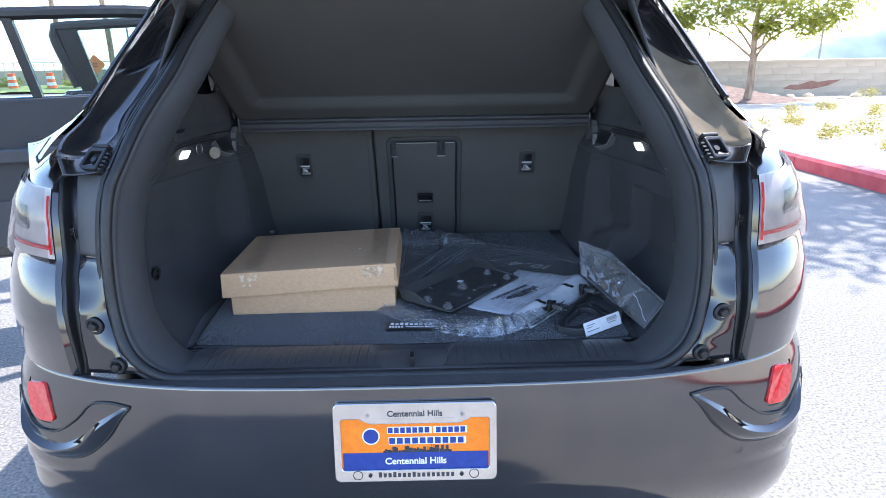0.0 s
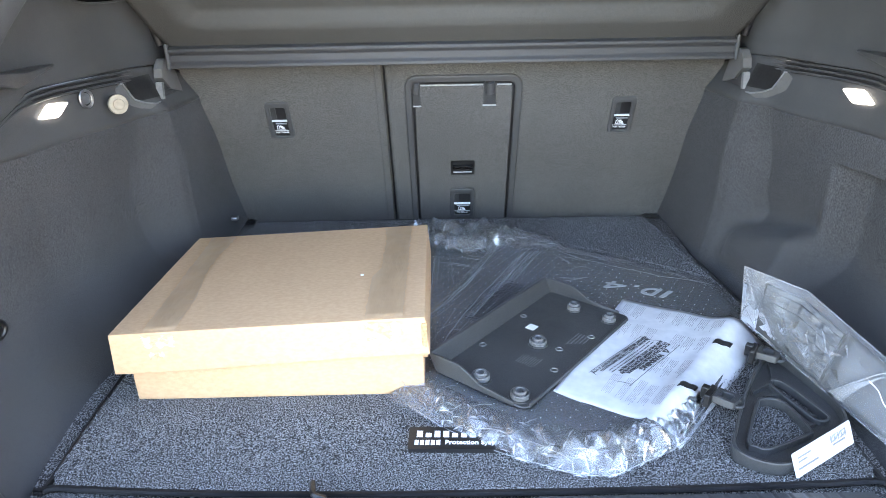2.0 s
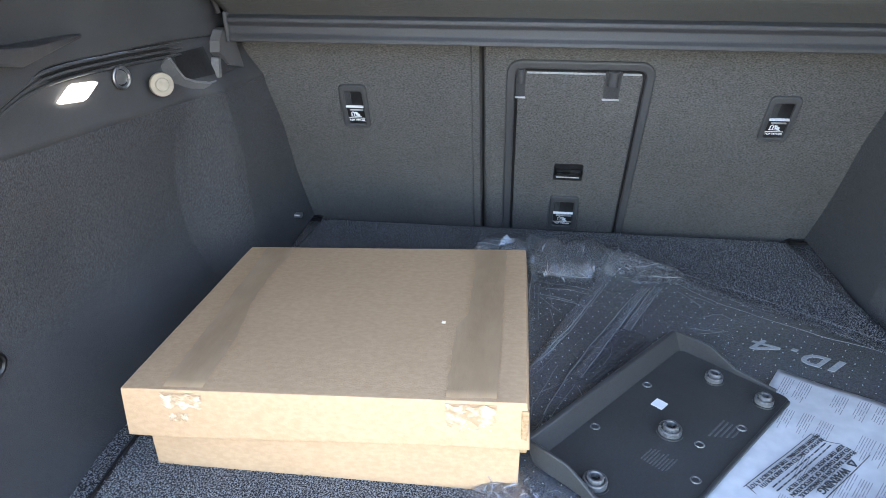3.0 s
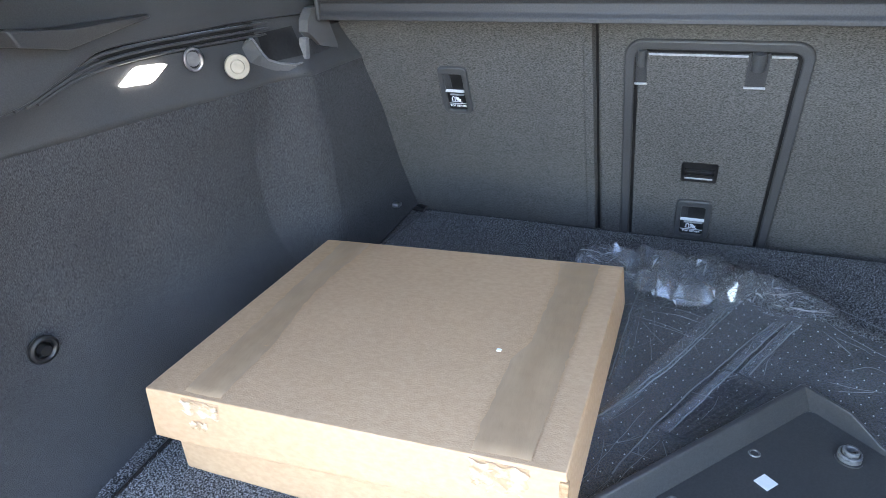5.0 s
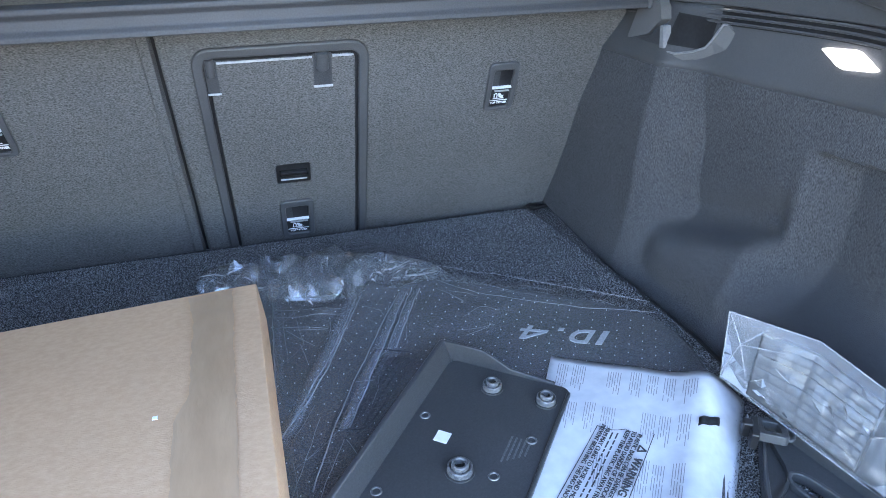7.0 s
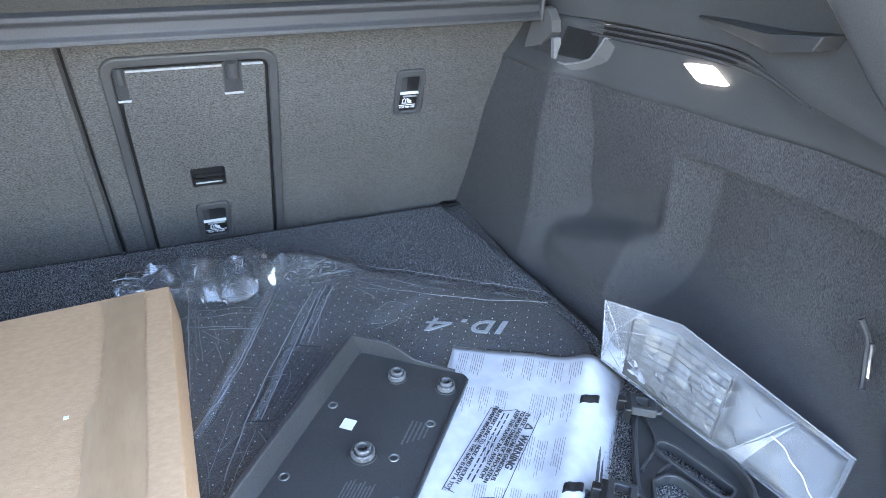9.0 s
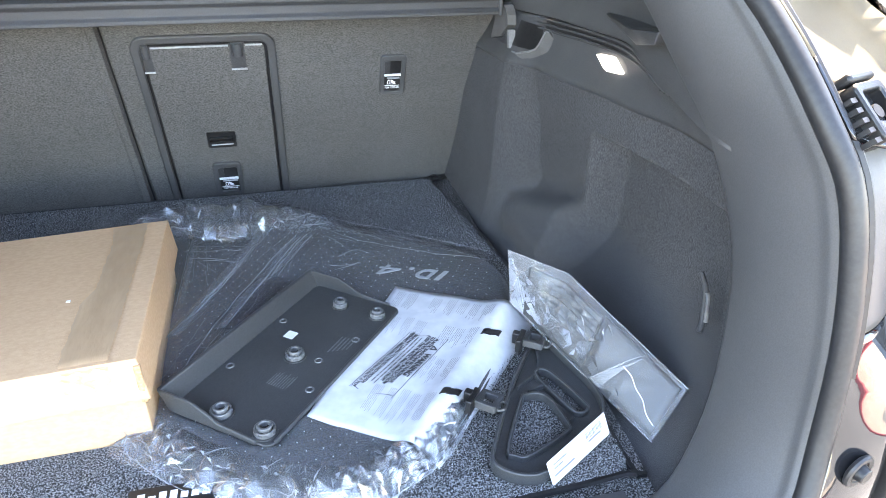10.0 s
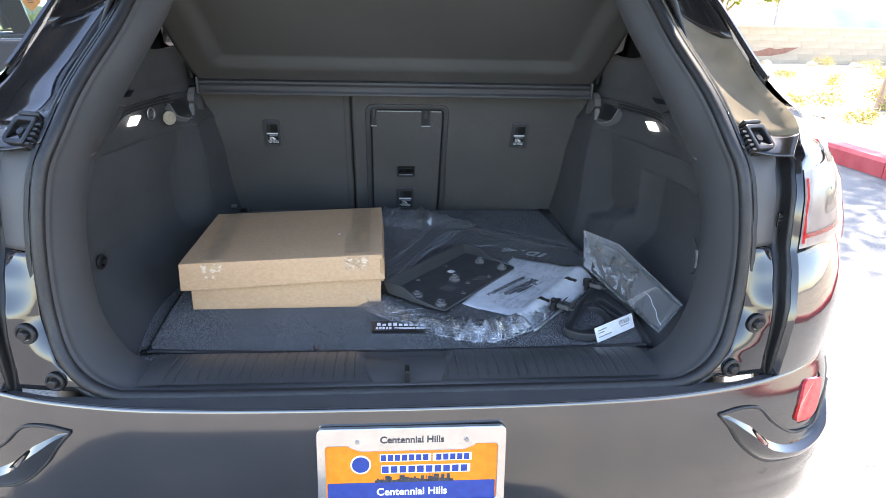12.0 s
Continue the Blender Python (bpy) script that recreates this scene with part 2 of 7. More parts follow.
# ---- mesh helpers ----
def part(name, bm, material, parent=None, label="", smooth=True, bevel=0.0, solid=0.0):
    """One bmesh as one object under a thing or a part."""
    me = bpy.data.meshes.new(name)
    bmesh.ops.recalc_face_normals(bm, faces=bm.faces)
    bm.to_mesh(me)
    bm.free()
    for p in me.polygons:
        p.use_smooth = smooth
    if smooth:
        me.set_sharp_from_angle(angle=radians(38))
    for m in (material if isinstance(material, (list, tuple)) else [material]):
        me.materials.append(m)
    ob = new(name, me)
    if parent:
        ob.parent = parent
    if label:
        ob["label"] = label
    if solid:
        md = ob.modifiers.new("thickness", "SOLIDIFY")
        md.thickness, md.offset = solid, 0.0
    if bevel:
        md = ob.modifiers.new("edges", "BEVEL")
        md.width, md.segments, md.limit_method = bevel, 2, "ANGLE"
    return ob


def empty(name, at=(0, 0, 0)):
    ob = new(name)
    ob.location = at
    ob.empty_display_size = 0.1
    return ob


def box(bm, x0, x1, y0, y1, z0, z1, m=None):
    vs = bmesh.ops.create_cube(bm, size=1.0)["verts"]
    t = Matrix.Translation(((x0 + x1) / 2, (y0 + y1) / 2, (z0 + z1) / 2)) @ Matrix.Diagonal((x1 - x0, y1 - y0, z1 - z0, 1))
    bmesh.ops.transform(bm, matrix=(m @ t) if m else t, verts=vs)
    return bm


def cyl(bm, r0, r1, h, m, seg=20, caps=True):
    """A cone or cylinder from z = 0 to h in the frame m."""
    vs = bmesh.ops.create_cone(bm, cap_ends=caps, segments=seg, radius1=r0, radius2=r1, depth=h)["verts"]
    bmesh.ops.transform(bm, matrix=m @ Matrix.Translation((0, 0, h / 2)), verts=vs)
    return bm


def grid(fn, nu, nv, bm=None, closed_u=False):
    """A sheet of quads over fn(u, v), u and v from 0 to 1."""
    bm = bm or bmesh.new()
    rows = [[bm.verts.new(fn(i / (nu if closed_u else nu - 1), j / (nv - 1))) for j in range(nv)] for i in range(nu)]
    for i in range(nu if closed_u else nu - 1):
        a, b = rows[i], rows[(i + 1) % nu]
        for j in range(nv - 1):
            bm.faces.new((a[j], b[j], b[j + 1], a[j + 1]))
    return bm


def smooth_path(pts, n, closed=False):
    """n points along a Catmull-Rom curve through pts, evenly by length."""
    p = [Vector(q) for q in pts]
    k = len(p)
    dense = []
    for i in range(k if closed else k - 1):
        a = p[(i - 1) % k] if closed or i else p[0] * 2 - p[1]
        b, c = p[i], p[(i + 1) % k]
        d = p[(i + 2) % k] if closed or i + 2 < k else p[-1] * 2 - p[-2]
        for s in range(16):
            t = s / 16
            dense.append(0.5 * (2 * b + (c - a) * t + (2 * a - 5 * b + 4 * c - d) * t * t + (3 * b - a - 3 * c + d) * t ** 3))
    dense.append(p[0].copy() if closed else p[-1].copy())
    run = [0.0]
    for a, b in zip(dense, dense[1:]):
        run.append(run[-1] + (b - a).length)
    out, j = [], 0
    for i in range(n):
        want = run[-1] * i / (n if closed else n - 1)
        while j < len(run) - 2 and run[j + 1] < want:
            j += 1
        f = (want - run[j]) / max(1e-9, run[j + 1] - run[j])
        out.append(dense[j].lerp(dense[j + 1], min(1, max(0, f))))
    return out


def tube(bm, pts, r, seg=8, closed=False, flat=1.0):
    """A round bar along pts."""
    rings, n = [], len(pts)
    side = None
    for i, p in enumerate(pts):
        a = pts[(i - 1) % n] if closed else pts[max(0, i - 1)]
        b = pts[(i + 1) % n] if closed else pts[min(n - 1, i + 1)]
        d = (Vector(b) - Vector(a)).normalized()
        if side is None:
            side = d.orthogonal().normalized()
        side = (side - d * side.dot(d)).normalized()
        up = d.cross(side)
        rings.append([bm.verts.new(Vector(p) + (side * math.cos(2 * math.pi * k / seg) + up * math.sin(2 * math.pi * k / seg) * flat) * r) for k in range(seg)])
    for i in range(n if closed else n - 1):
        a, b = rings[i], rings[(i + 1) % n]
        for k in range(seg):
            bm.faces.new((a[k], a[(k + 1) % seg], b[(k + 1) % seg], b[k]))
    if not closed:
        bm.faces.new(rings[0][::-1])
        bm.faces.new(rings[-1])
    return bm


def rounded(w, h, r, seg=5):
    """The outline of a rounded rectangle round the origin."""
    out = []
    for cx, cy, a0 in ((w / 2 - r, h / 2 - r, 0), (-w / 2 + r, h / 2 - r, 90), (-w / 2 + r, -h / 2 + r, 180), (w / 2 - r, -h / 2 + r, 270)):
        for s in range(seg + 1):
            a = radians(a0 + 90 * s / seg)
            out.append((cx + r * math.cos(a), cy + r * math.sin(a)))
    return out


def slab(bm, outline, z0, z1, m=None):
    """A flat plate with the given outline between two heights."""
    m = m or Matrix()
    lo = [bm.verts.new(m @ Vector((x, y, z0))) for x, y in outline]
    hi = [bm.verts.new(m @ Vector((x, y, z1))) for x, y in outline]
    n = len(outline)
    bm.faces.new(hi)
    bm.faces.new(lo[::-1])
    for i in range(n):
        bm.faces.new((lo[i], lo[(i + 1) % n], hi[(i + 1) % n], hi[i]))
    return bm


def ring(bm, outer, inner, z0, z1, m=None):
    """A frame between two outlines of equal count."""
    m = m or Matrix()
    n = len(outer)
    v = [[bm.verts.new(m @ Vector((x, y, z))) for x, y in o] for o, z in ((outer, z0), (outer, z1), (inner, z1), (inner, z0))]
    for a, b in ((0, 1), (1, 2), (2, 3), (3, 0)):
        for i in range(n):
            bm.faces.new((v[a][i], v[a][(i + 1) % n], v[b][(i + 1) % n], v[b][i]))
    return bm


def writing(name, text, size, m, material, parent, align="CENTER", depth=0.0004, squeeze=1.0, weight=.022):
    """Raised lettering in the built-in font, as a mesh."""
    cu = bpy.data.curves.new(name, "FONT")
    cu.body, cu.size, cu.extrude, cu.align_x, cu.align_y = text, size, depth, align, "CENTER"
    cu.offset = size * weight
    tmp = new(name + "_line", cu)
    me = bpy.data.meshes.new_from_object(tmp.evaluated_get(bpy.context.evaluated_depsgraph_get()))
    bpy.data.objects.remove(tmp)
    me.name = name
    me.transform(m @ Matrix.Diagonal((squeeze, 1, 1, 1)))
    me.materials.clear()
    me.materials.append(material)
    ob = new(name, me)
    ob.parent = parent
    return ob


def lerp_table(table, v):
    for (a, fa), (b, fb) in zip(table, table[1:]):
        if v <= b:
            break
    f = min(1.0, max(0.0, (v - a) / (b - a)))
    f = f * f * (3 - 2 * f) * 0.4 + f * 0.6
    return fa + (fb - fa) * f


def bell(v, c, w):
    return math.exp(-((v - c) / w) ** 2)


def floor_z(y):
    """Height of the load floor, which falls a little towards the seats."""
    return 0.72 - 0.012 * (y - 1.47) - 0.06 * max(0.0, y - 1.95)


FLOOR_TILT = math.degrees(math.atan(-0.012))


def on_floor(x, y, turn=0, lift=0.0):
    return Matrix.Translation((x, y, floor_z(y) + lift)) @ pose(0, 0, 0, FLOOR_TILT, 0, 0) @ pose(0, 0, 0, 0, 0, turn)


# ---- ground ----
def ground_z(x, y):
    return -0.06 * max(0.0, y - 5.0) + 0.06 * max(0.0, -3.0 - y)


SPAN = [-900, -300, -100, -40, -20, -12, -8, -6, -4, -3, -2, -1, 0, 1, 2, 3, 4, 5, 6, 7, 8, 10, 12, 15, 18, 22, 30, 40, 60, 100, 300, 1200]
bm = bmesh.new()
gv = [[bm.verts.new((x, y, ground_z(x, y))) for y in SPAN] for x in SPAN]
for i in range(len(SPAN) - 1):
    for j in range(len(SPAN) - 1):
        bm.faces.new((gv[i][j], gv[i + 1][j], gv[i + 1][j + 1], gv[i][j + 1]))
ground = tagged(part("ground", bm, ASPHALT), "pale sunlit car park asphalt", "ground", kind="structure")

# ---- the car ----
car = tagged(empty("car", (0, 2.6, 0)), "black compact electric SUV with its tailgate open", "car")


def carpart(name, bm, material, parent=None, label="", **k):
    """A part of the car, modelled in world coordinates."""
    ob = part(name, bm, material, parent or car, label, **k)
    if parent is None or parent == car:
        ob.matrix_parent_inverse = Matrix.Translation((0, -2.6, 0))
    return ob


# opening of the tailgate: the line of the weather seal, one half
SEAL = [(0, 1.205, .732), (.22, 1.205, .732), (.42, 1.205, .733), (.50, 1.207, .741), (.558, 1.222, .785), (.588, 1.253, .865), (.593, 1.277, .98),
        (.585, 1.308, 1.085), (.567, 1.345, 1.145), (.548, 1.418, 1.215), (.515, 1.53, 1.30), (.49, 1.627, 1.38), (.43, 1.78, 1.51), (.36, 1.85, 1.56), (.18, 1.868, 1.573), (0, 1.87, 1.575)]
LIP = [(0, 1.335, .722), (.22, 1.335, .722), (.42, 1.335, .724), (.490, 1.339, .735), (.546, 1.372, .785), (.573, 1.40, .865), (.580, 1.435, .98),
       (.565, 1.490, 1.075), (.540, 1.54, 1.14), (.505, 1.59, 1.215), (.465, 1.66, 1.30), (.44, 1.74, 1.38), (.39, 1.86, 1.49), (.33, 1.93, 1.53), (.17, 1.945, 1.54), (0, 1.95, 1.54)]


def by_knots(pts, per=4):
    """Points along a curve, with as many between each two knots, so that two lines pair knot by knot."""
    out = []
    for i in range(len(pts) - 1):
        a, b, c, d = (Vector(pts[max(0, i - 1)]), Vector(pts[i]), Vector(pts[i + 1]), Vector(pts[min(len(pts) - 1, i + 2)]))
        for k in range(per):
            t = k / per
            out.append(0.5 * (2 * b + (c - a) * t + (2 * a - 5 * b + 4 * c - d) * t * t + (3 * b - a - 3 * c + d) * t ** 3))
    return out + [Vector(pts[-1])]


seal_half, lip_half = by_knots(SEAL), by_knots(LIP)


def both(half):
    """A closed loop from one half of a line that starts and ends on the middle plane."""
    return [q.copy() for q in half] + [Vector((-q.x, q.y, q.z)) for q in half[-2:0:-1]]


seal_loop, lip_loop = both(seal_half), both(lip_half)
bm = bmesh.new()
tube(bm, seal_loop, 0.011, 10, closed=True)
seal = carpart("weather_seal", bm, RUBBER, label="black rubber weather seal")
bm = bmesh.new()
tube(bm, [q + Vector((0, 0.004, 0)) + (q - Vector((0, 1.3, 1.05))).normalized() * 0.017 for q in seal_loop], 0.006, 8, closed=True)
carpart("seal_edge", bm, RUBBER)

# broad moulded surround between the seal and the load space
N = len(seal_loop)


def surround(u, v):
    i = int(round(u * N)) % N
    a, b = seal_loop[i], lip_loop[i]
    mid = Vector((0, 1.35, 1.0))
    out = (a - mid)
    out.y = 0
    out.normalize()
    p = a.lerp(b, v)
    p -= out * (math.sin(v * math.pi) * 0.014 + 0.006 * (1 - v))
    if v > 0.9:
        p += out * 0.02 * (v - 0.9) * 10
    # raised bead and two shallow steps next to the seal
    p -= out * 0.003 * bell(v, .07, .03)
    return p


bm = grid(surround, N, 34, closed_u=True)
carpart("opening_surround", bm, TRIM, label="smooth charcoal plastic surround of the load opening")


# sill plate with fine ribs across it and a smooth tongue in the middle
def sill_point(x, v):
    edge = abs(x) / 0.46
    y = 1.222 + 0.118 * v
    z = 0.741 - 0.012 * v ** 2 + 0.004 * math.sin(v * math.pi)
    tongue = 0.042 + 0.032 * v
    ax = abs(x)
    if ax > tongue + 0.022 and ax < 0.43:
        if 0.1 < v < 0.97 and (ax * 1000) % 18 < 3.6:
            z -= 0.0013
        z += 0.003
    elif ax > tongue:
        z += 0.003 * min(1.0, (ax - tongue) / 0.022) - .010 * min(1.0, (1.0 - v) / .25) * max(0.0, 1 - (ax - tongue) / .022)
    else:
        z -= 0.010 * min(1.0, (1.0 - v) / 0.25)
    return Vector((x, y, z))


bm = grid(lambda u, v: sill_point(-0.455 + 0.91 * u, v), 569, 18)
sill = carpart("sill_plate", bm, SILL_TRIM, label="ribbed plastic loading sill")
bm = bmesh.new()
box(bm, -0.0045, 0.0045, 1.216, 1.24, .735, .765)
box(bm, -0.012, 0.012, 1.218, 1.238, .735, .741)
carpart("striker", bm, BLACK_PLASTIC, sill, "black tailgate latch striker", bevel=0.0015)
sill.matrix_parent_inverse = Matrix.Translation((0, -2.6, 0))

# ---- load space side linings ----
BOTTOM = [(1.33, .487), (1.45, .50), (1.6, .515), (1.8, .505), (2.0, .495), (2.3, .495)]
MIDDLE = [(1.33, .565), (1.42, .592), (1.55, .600), (1.75, .594), (1.86, .588), (1.948, .584), (1.958, .576), (2.000, .528), (2.015, .518), (2.3, .510)]
MIDDLE_PLAIN = [(1.33, .565), (1.42, .61), (1.55, .638), (1.69, .628), (1.80, .606), (1.922, .588), (1.938, .580), (2.002, .524), (2.02, .517), (2.3, .510)]
TOP = [(1.33, .56), (1.45, .60), (1.6, .612), (1.77, .594), (1.95, .566), (1.972, .558), (2.015, .530), (2.15, .524), (2.3, .52)]


def lining_top(y):
    return lerp_table([(1.33, 1.066), (1.56, 1.048), (1.70, 1.037), (1.90, 1.025), (2.05, 1.02), (2.3, 1.01)], y)


def smooth_step(t):
    t = min(1.0, max(0.0, t))
    return t * t * (3 - 2 * t)


def lining_x(y, z, s=1):
    b, m, t = lerp_table(BOTTOM, y), lerp_table(MIDDLE if s > 0 else MIDDLE_PLAIN, y), lerp_table(TOP, y)
    zb, zm, zt = floor_z(y) - 0.03, 0.85, lining_top(y)
    if z < zm:
        f = max(0.0, (z - zb) / (zm - zb))
        x = b + (m - b) * math.sin(f * math.pi / 2) ** 0.85
    else:
        f = max(0.0, (z - .90) / (zt - .90))
        x = m + (t - m) * f * f * (3 - 2 * f)
    if s < 0:
        return x
    # the lower lining falls back under a fold, so that a second face looks to the rear
    fold = .978 + .07 * (1.744 - y)
    x += .048 * smooth_step((1.782 - y) / .042) * smooth_step((fold - z) / .014) * smooth_step((z - .71) / .12)
    # scooped niche between the two faces, closed below by a ledge
    across = smooth_step((y - 1.772) / .035) * smooth_step((1.99 - y) / .05)
    ledge = .846 - .055 * smooth_step((y - 1.77) / .2)
    x += .014 * across * bell(z, ledge + .028, .030)
    x -= .034 * across * smooth_step((ledge + .010 - z) / .026) * smooth_step((z - .70) / .07)
    return x


def side_lining(s):
    name = "load_lining"
    def felt(u, v):
        z = .69 + v * .385
        start = lerp_table([(.69, 1.341), (.735, 1.343), (.785, 1.376), (.865, 1.405), (.98, 1.440), (1.08, 1.495)], z)
        y = start + (2.36 - start) * u
        z = min(z, lining_top(y))
        return Vector((s * lining_x(y, z, s), y, z))
    bm = grid(felt, 250, 72)
    bmesh.ops.remove_doubles(bm, verts=bm.verts, dist=0.0003)
    lining = carpart(name, bm, FELT, label="dark needle-felt side lining over the wheel arch", solid=0.004)

    # hard plastic band above the felt, with the lamp, vents and a storage bin
    band_top = [(1.46, 1.085), (1.60, 1.092), (1.65, 1.104), (1.71, 1.118), (1.90, 1.108), (2.22, 1.088)]
    band_x = [(1.46, .560), (1.60, .584), (1.75, .600), (1.9, .590), (2.05, .560), (2.22, .545)]

    def band(u, v):
        y = 1.46 + 0.76 * u
        z0, z1 = lining_top(y) - 0.004, lerp_table(band_top, y)
        x0, x1 = lerp_table(TOP, y) - 0.003, lerp_table(band_x, y)
        return Vector((s * (x0 + (x1 - x0) * v + 0.004 * math.sin(v * math.pi)), y, z0 + (z1 - z0) * v))
    band_ob = carpart("trim_band", grid(band, 60, 10), TRIM, label="dark plastic trim band with lamp and vents", solid=0.003)

    def on_band(y, z, off=0.0):
        z0, z1 = lining_top(y) - .004, lerp_table(band_top, y)
        p = band((y - 1.46) / 0.76, (z - z0) / (z1 - z0))
        p.x -= s * off
        return p
    # vent: dark slots between thin ribs, which turn down towards the opening
    def vent_line(k, off):
        dz = -.0075 * k
        return smooth_path([on_band(2.15, 1.086 + dz, off), on_band(1.95, 1.100 + dz, off), on_band(1.80 + .002 * k, 1.110 + dz, off), on_band(1.722 + .002 * k, 1.113 + dz, off), on_band(1.680 - .004 * k, 1.109 + dz * .85, off), on_band(1.586 + .015 * k, 1.0885 - .001 * k, off)], 44)
    slot = [vent_line(k, .0025) for k in (-.4, 1.0, 2.5)]
    carpart("vent_slot", grid(lambda u, v: slot[min(2, int(v * 2 + .01))][int(round(u * 34))], 35, 3), BLACK_PLASTIC, band_ob)
    for k in range(3):
        b2 = bmesh.new()
        tube(b2, vent_line(k + .05, .0042), 0.0019, 6)
        carpart("vent_rib", b2, TRIM, band_ob)
    # courtesy lamp
    rhomb = [(1.803, 1.0815), (1.795, 1.084), (1.762, 1.0885), (1.754, 1.087), (1.728, 1.0745), (1.732, 1.072), (1.768, 1.0665), (1.777, 1.068)]
    b2 = bmesh.new()
    face, back = [b2.verts.new(on_band(y, z, .0055)) for y, z in rhomb], [b2.verts.new(on_band(y, z, -.003)) for y, z in rhomb]
    b2.faces.new(face)
    for i in range(8):
        b2.faces.new((face[i], face[(i + 1) % 8], back[(i + 1) % 8], back[i]))
    carpart("courtesy_lamp", b2, LAMP_GLOW, band_ob, "lit white courtesy lamp", bevel=0.001)
    # quarter trim above the vents
    def quarter(u, v):
        y = 1.43 + 0.89 * u
        z0 = lerp_table(band_top, y)
        z = z0 + (1.44 + .12 * u - z0) * v
        x = lerp_table(band_x, y) - .006 + .012 * smooth_step((z - z0) / .02) - .28 * max(0.0, z - 1.22)
        return Vector((s * x, y + 0.5 * max(0.0, z - z0) * (1 - u), z))
    carpart("quarter_trim", grid(quarter, 40, 20), TRIM, label="charcoal plastic quarter trim", solid=0.003)
    # rest for the parcel shelf: a sharp nose that tapers out towards the seats
    b2 = bmesh.new()
    outl = [(1.583, 1.163), (1.594, 1.146), (1.655, 1.131), (1.80, 1.136), (1.80, 1.140), (1.655, 1.151)]
    lerp_x = [.548, .552, .566, .597, .597, .556]
    vs = [[b2.verts.new((s * (.606 if k else lerp_x[i]), y, z)) for i, (y, z) in enumerate(outl)] for k in (1, 0)]
    b2.faces.new(vs[1])
    b2.faces.new(vs[0][::-1])
    for i in range(6):
        b2.faces.new((vs[0][i], vs[0][(i + 1) % 6], vs[1][(i + 1) % 6], vs[1][i]))
    carpart("shelf_rest", b2, TRIM, label="moulded rest for the parcel shelf", bevel=0.003)
    # quarter window pane and its pale edge
    b2 = bmesh.new()
    pane = [(1.80, 1.235), (2.05, 1.222), (2.18, 1.29), (2.10, 1.42), (1.95, 1.38)]
    px = lambda y, z: s * (lerp_table([(1.42, .52), (1.56, .55), (1.8, .585), (2.0, .565), (2.32, .54)], y) - 0.28 * max(0.0, z - 1.25) - 0.012)
    loop = smooth_path([(px(y, z), y + .03, z) for y, z in pane], 40, closed=True)
    b2.faces.new([b2.verts.new(q) for q in loop])
    qw = carpart("quarter_window", b2, DARK_GLASS, label="dark tinted quarter window")
    b2 = bmesh.new()
    tube(b2, loop, 0.002, 6, closed=True)
    carpart("window_edge", b2, TRIM, qw)
    # storage bin: a peaked front plate, a tall rear wing and a tooth, standing off the band behind them
    def on_bin(y, z, off=0.0):
        return Vector((s * (lerp_table([(1.86, .592), (1.93, .580), (1.97, .560), (2.0, .541), (2.06, .537), (2.18, .533)], y) - off), y, z))

    def plate(name, prof, thick, mat, parent, label="", off=0.0):
        b = bmesh.new()
        n = len(prof)
        f, r = [b.verts.new(on_bin(y, z, off)) for y, z in prof], [b.verts.new(on_bin(y, z, off - thick)) for y, z in prof]
        bmesh.ops.triangle_fill(b, use_beauty=True, edges=[b.edges.new((f[i], f[(i + 1) % n])) for i in range(n)])
        for i in range(n):
            b.faces.new((f[i], f[(i + 1) % n], r[(i + 1) % n], r[i]))
        return carpart(name, b, mat, parent, label, smooth=False)
    bin_ob = plate("storage_bin", [(1.946, 1.083), (1.951, 1.072), (1.956, 1.061), (1.962, 1.051), (1.977, 1.043), (1.996, 1.037), (2.015, 1.036), (2.015, 1.017), (1.976, 1.019), (1.945, 1.021), (1.919, 1.023), (1.914, 1.043), (1.909, 1.060), (1.930, 1.073), (1.942, 1.083)], .012, BIN_GREY, None, "charcoal plastic storage bin with a peaked lip")
    plate("bin_side", [(2.107, 1.036), (2.057, 1.050), (2.042, 1.064), (2.031, 1.066), (2.027, 1.038), (2.0155, 1.036), (2.0155, 1.017), (2.056, 1.014), (2.155, 1.008)], .010, TRIM_DARK, bin_ob)
    plate("bin_wing", [(2.107, 1.0375), (2.106, 1.044), (2.085, 1.093), (2.064, 1.108), (2.050, 1.106), (2.036, 1.092), (2.032, 1.076), (2.042, 1.067), (2.057, 1.0525)], .016, BIN_GREY, bin_ob, "tall rear wing of the bin", off=.003)
    plate("bin_tooth", [(2.031, 1.069), (2.024, 1.069), (2.017, 1.040), (2.026, 1.039)], .012, BIN_RIM, bin_ob, off=.004)
    b2 = bmesh.new()
    tube(b2, [on_bin(y, z, .001) for y, z in ((1.942, 1.083), (1.946, 1.083), (1.951, 1.072), (1.956, 1.061), (1.962, 1.051), (1.977, 1.043), (1.996, 1.037), (2.015, 1.036))], .0016, 6)
    carpart("bin_rim", b2, BIN_RIM, bin_ob, "pale highlight along the bin rim")
    # black sheet laid on the band stands in for the shade in the hollow
    b2 = bmesh.new()
    grid(lambda u, v: on_band(1.962 + .062 * u, 1.046 + .040 * v, .0025), 12, 6, b2)
    carpart("bin_hollow_shade", b2, BLACK_PLASTIC, bin_ob)
    b2 = bmesh.new()
    box(b2, -0.012, 0.012, -0.008, 0.008, -0.012, 0.009, Matrix.Translation((s * .533, 2.168, 1.004)))
    carpart("seat_clip", b2, BLACK_PLASTIC, bin_ob, bevel=0.002)
    return band_ob, on_band


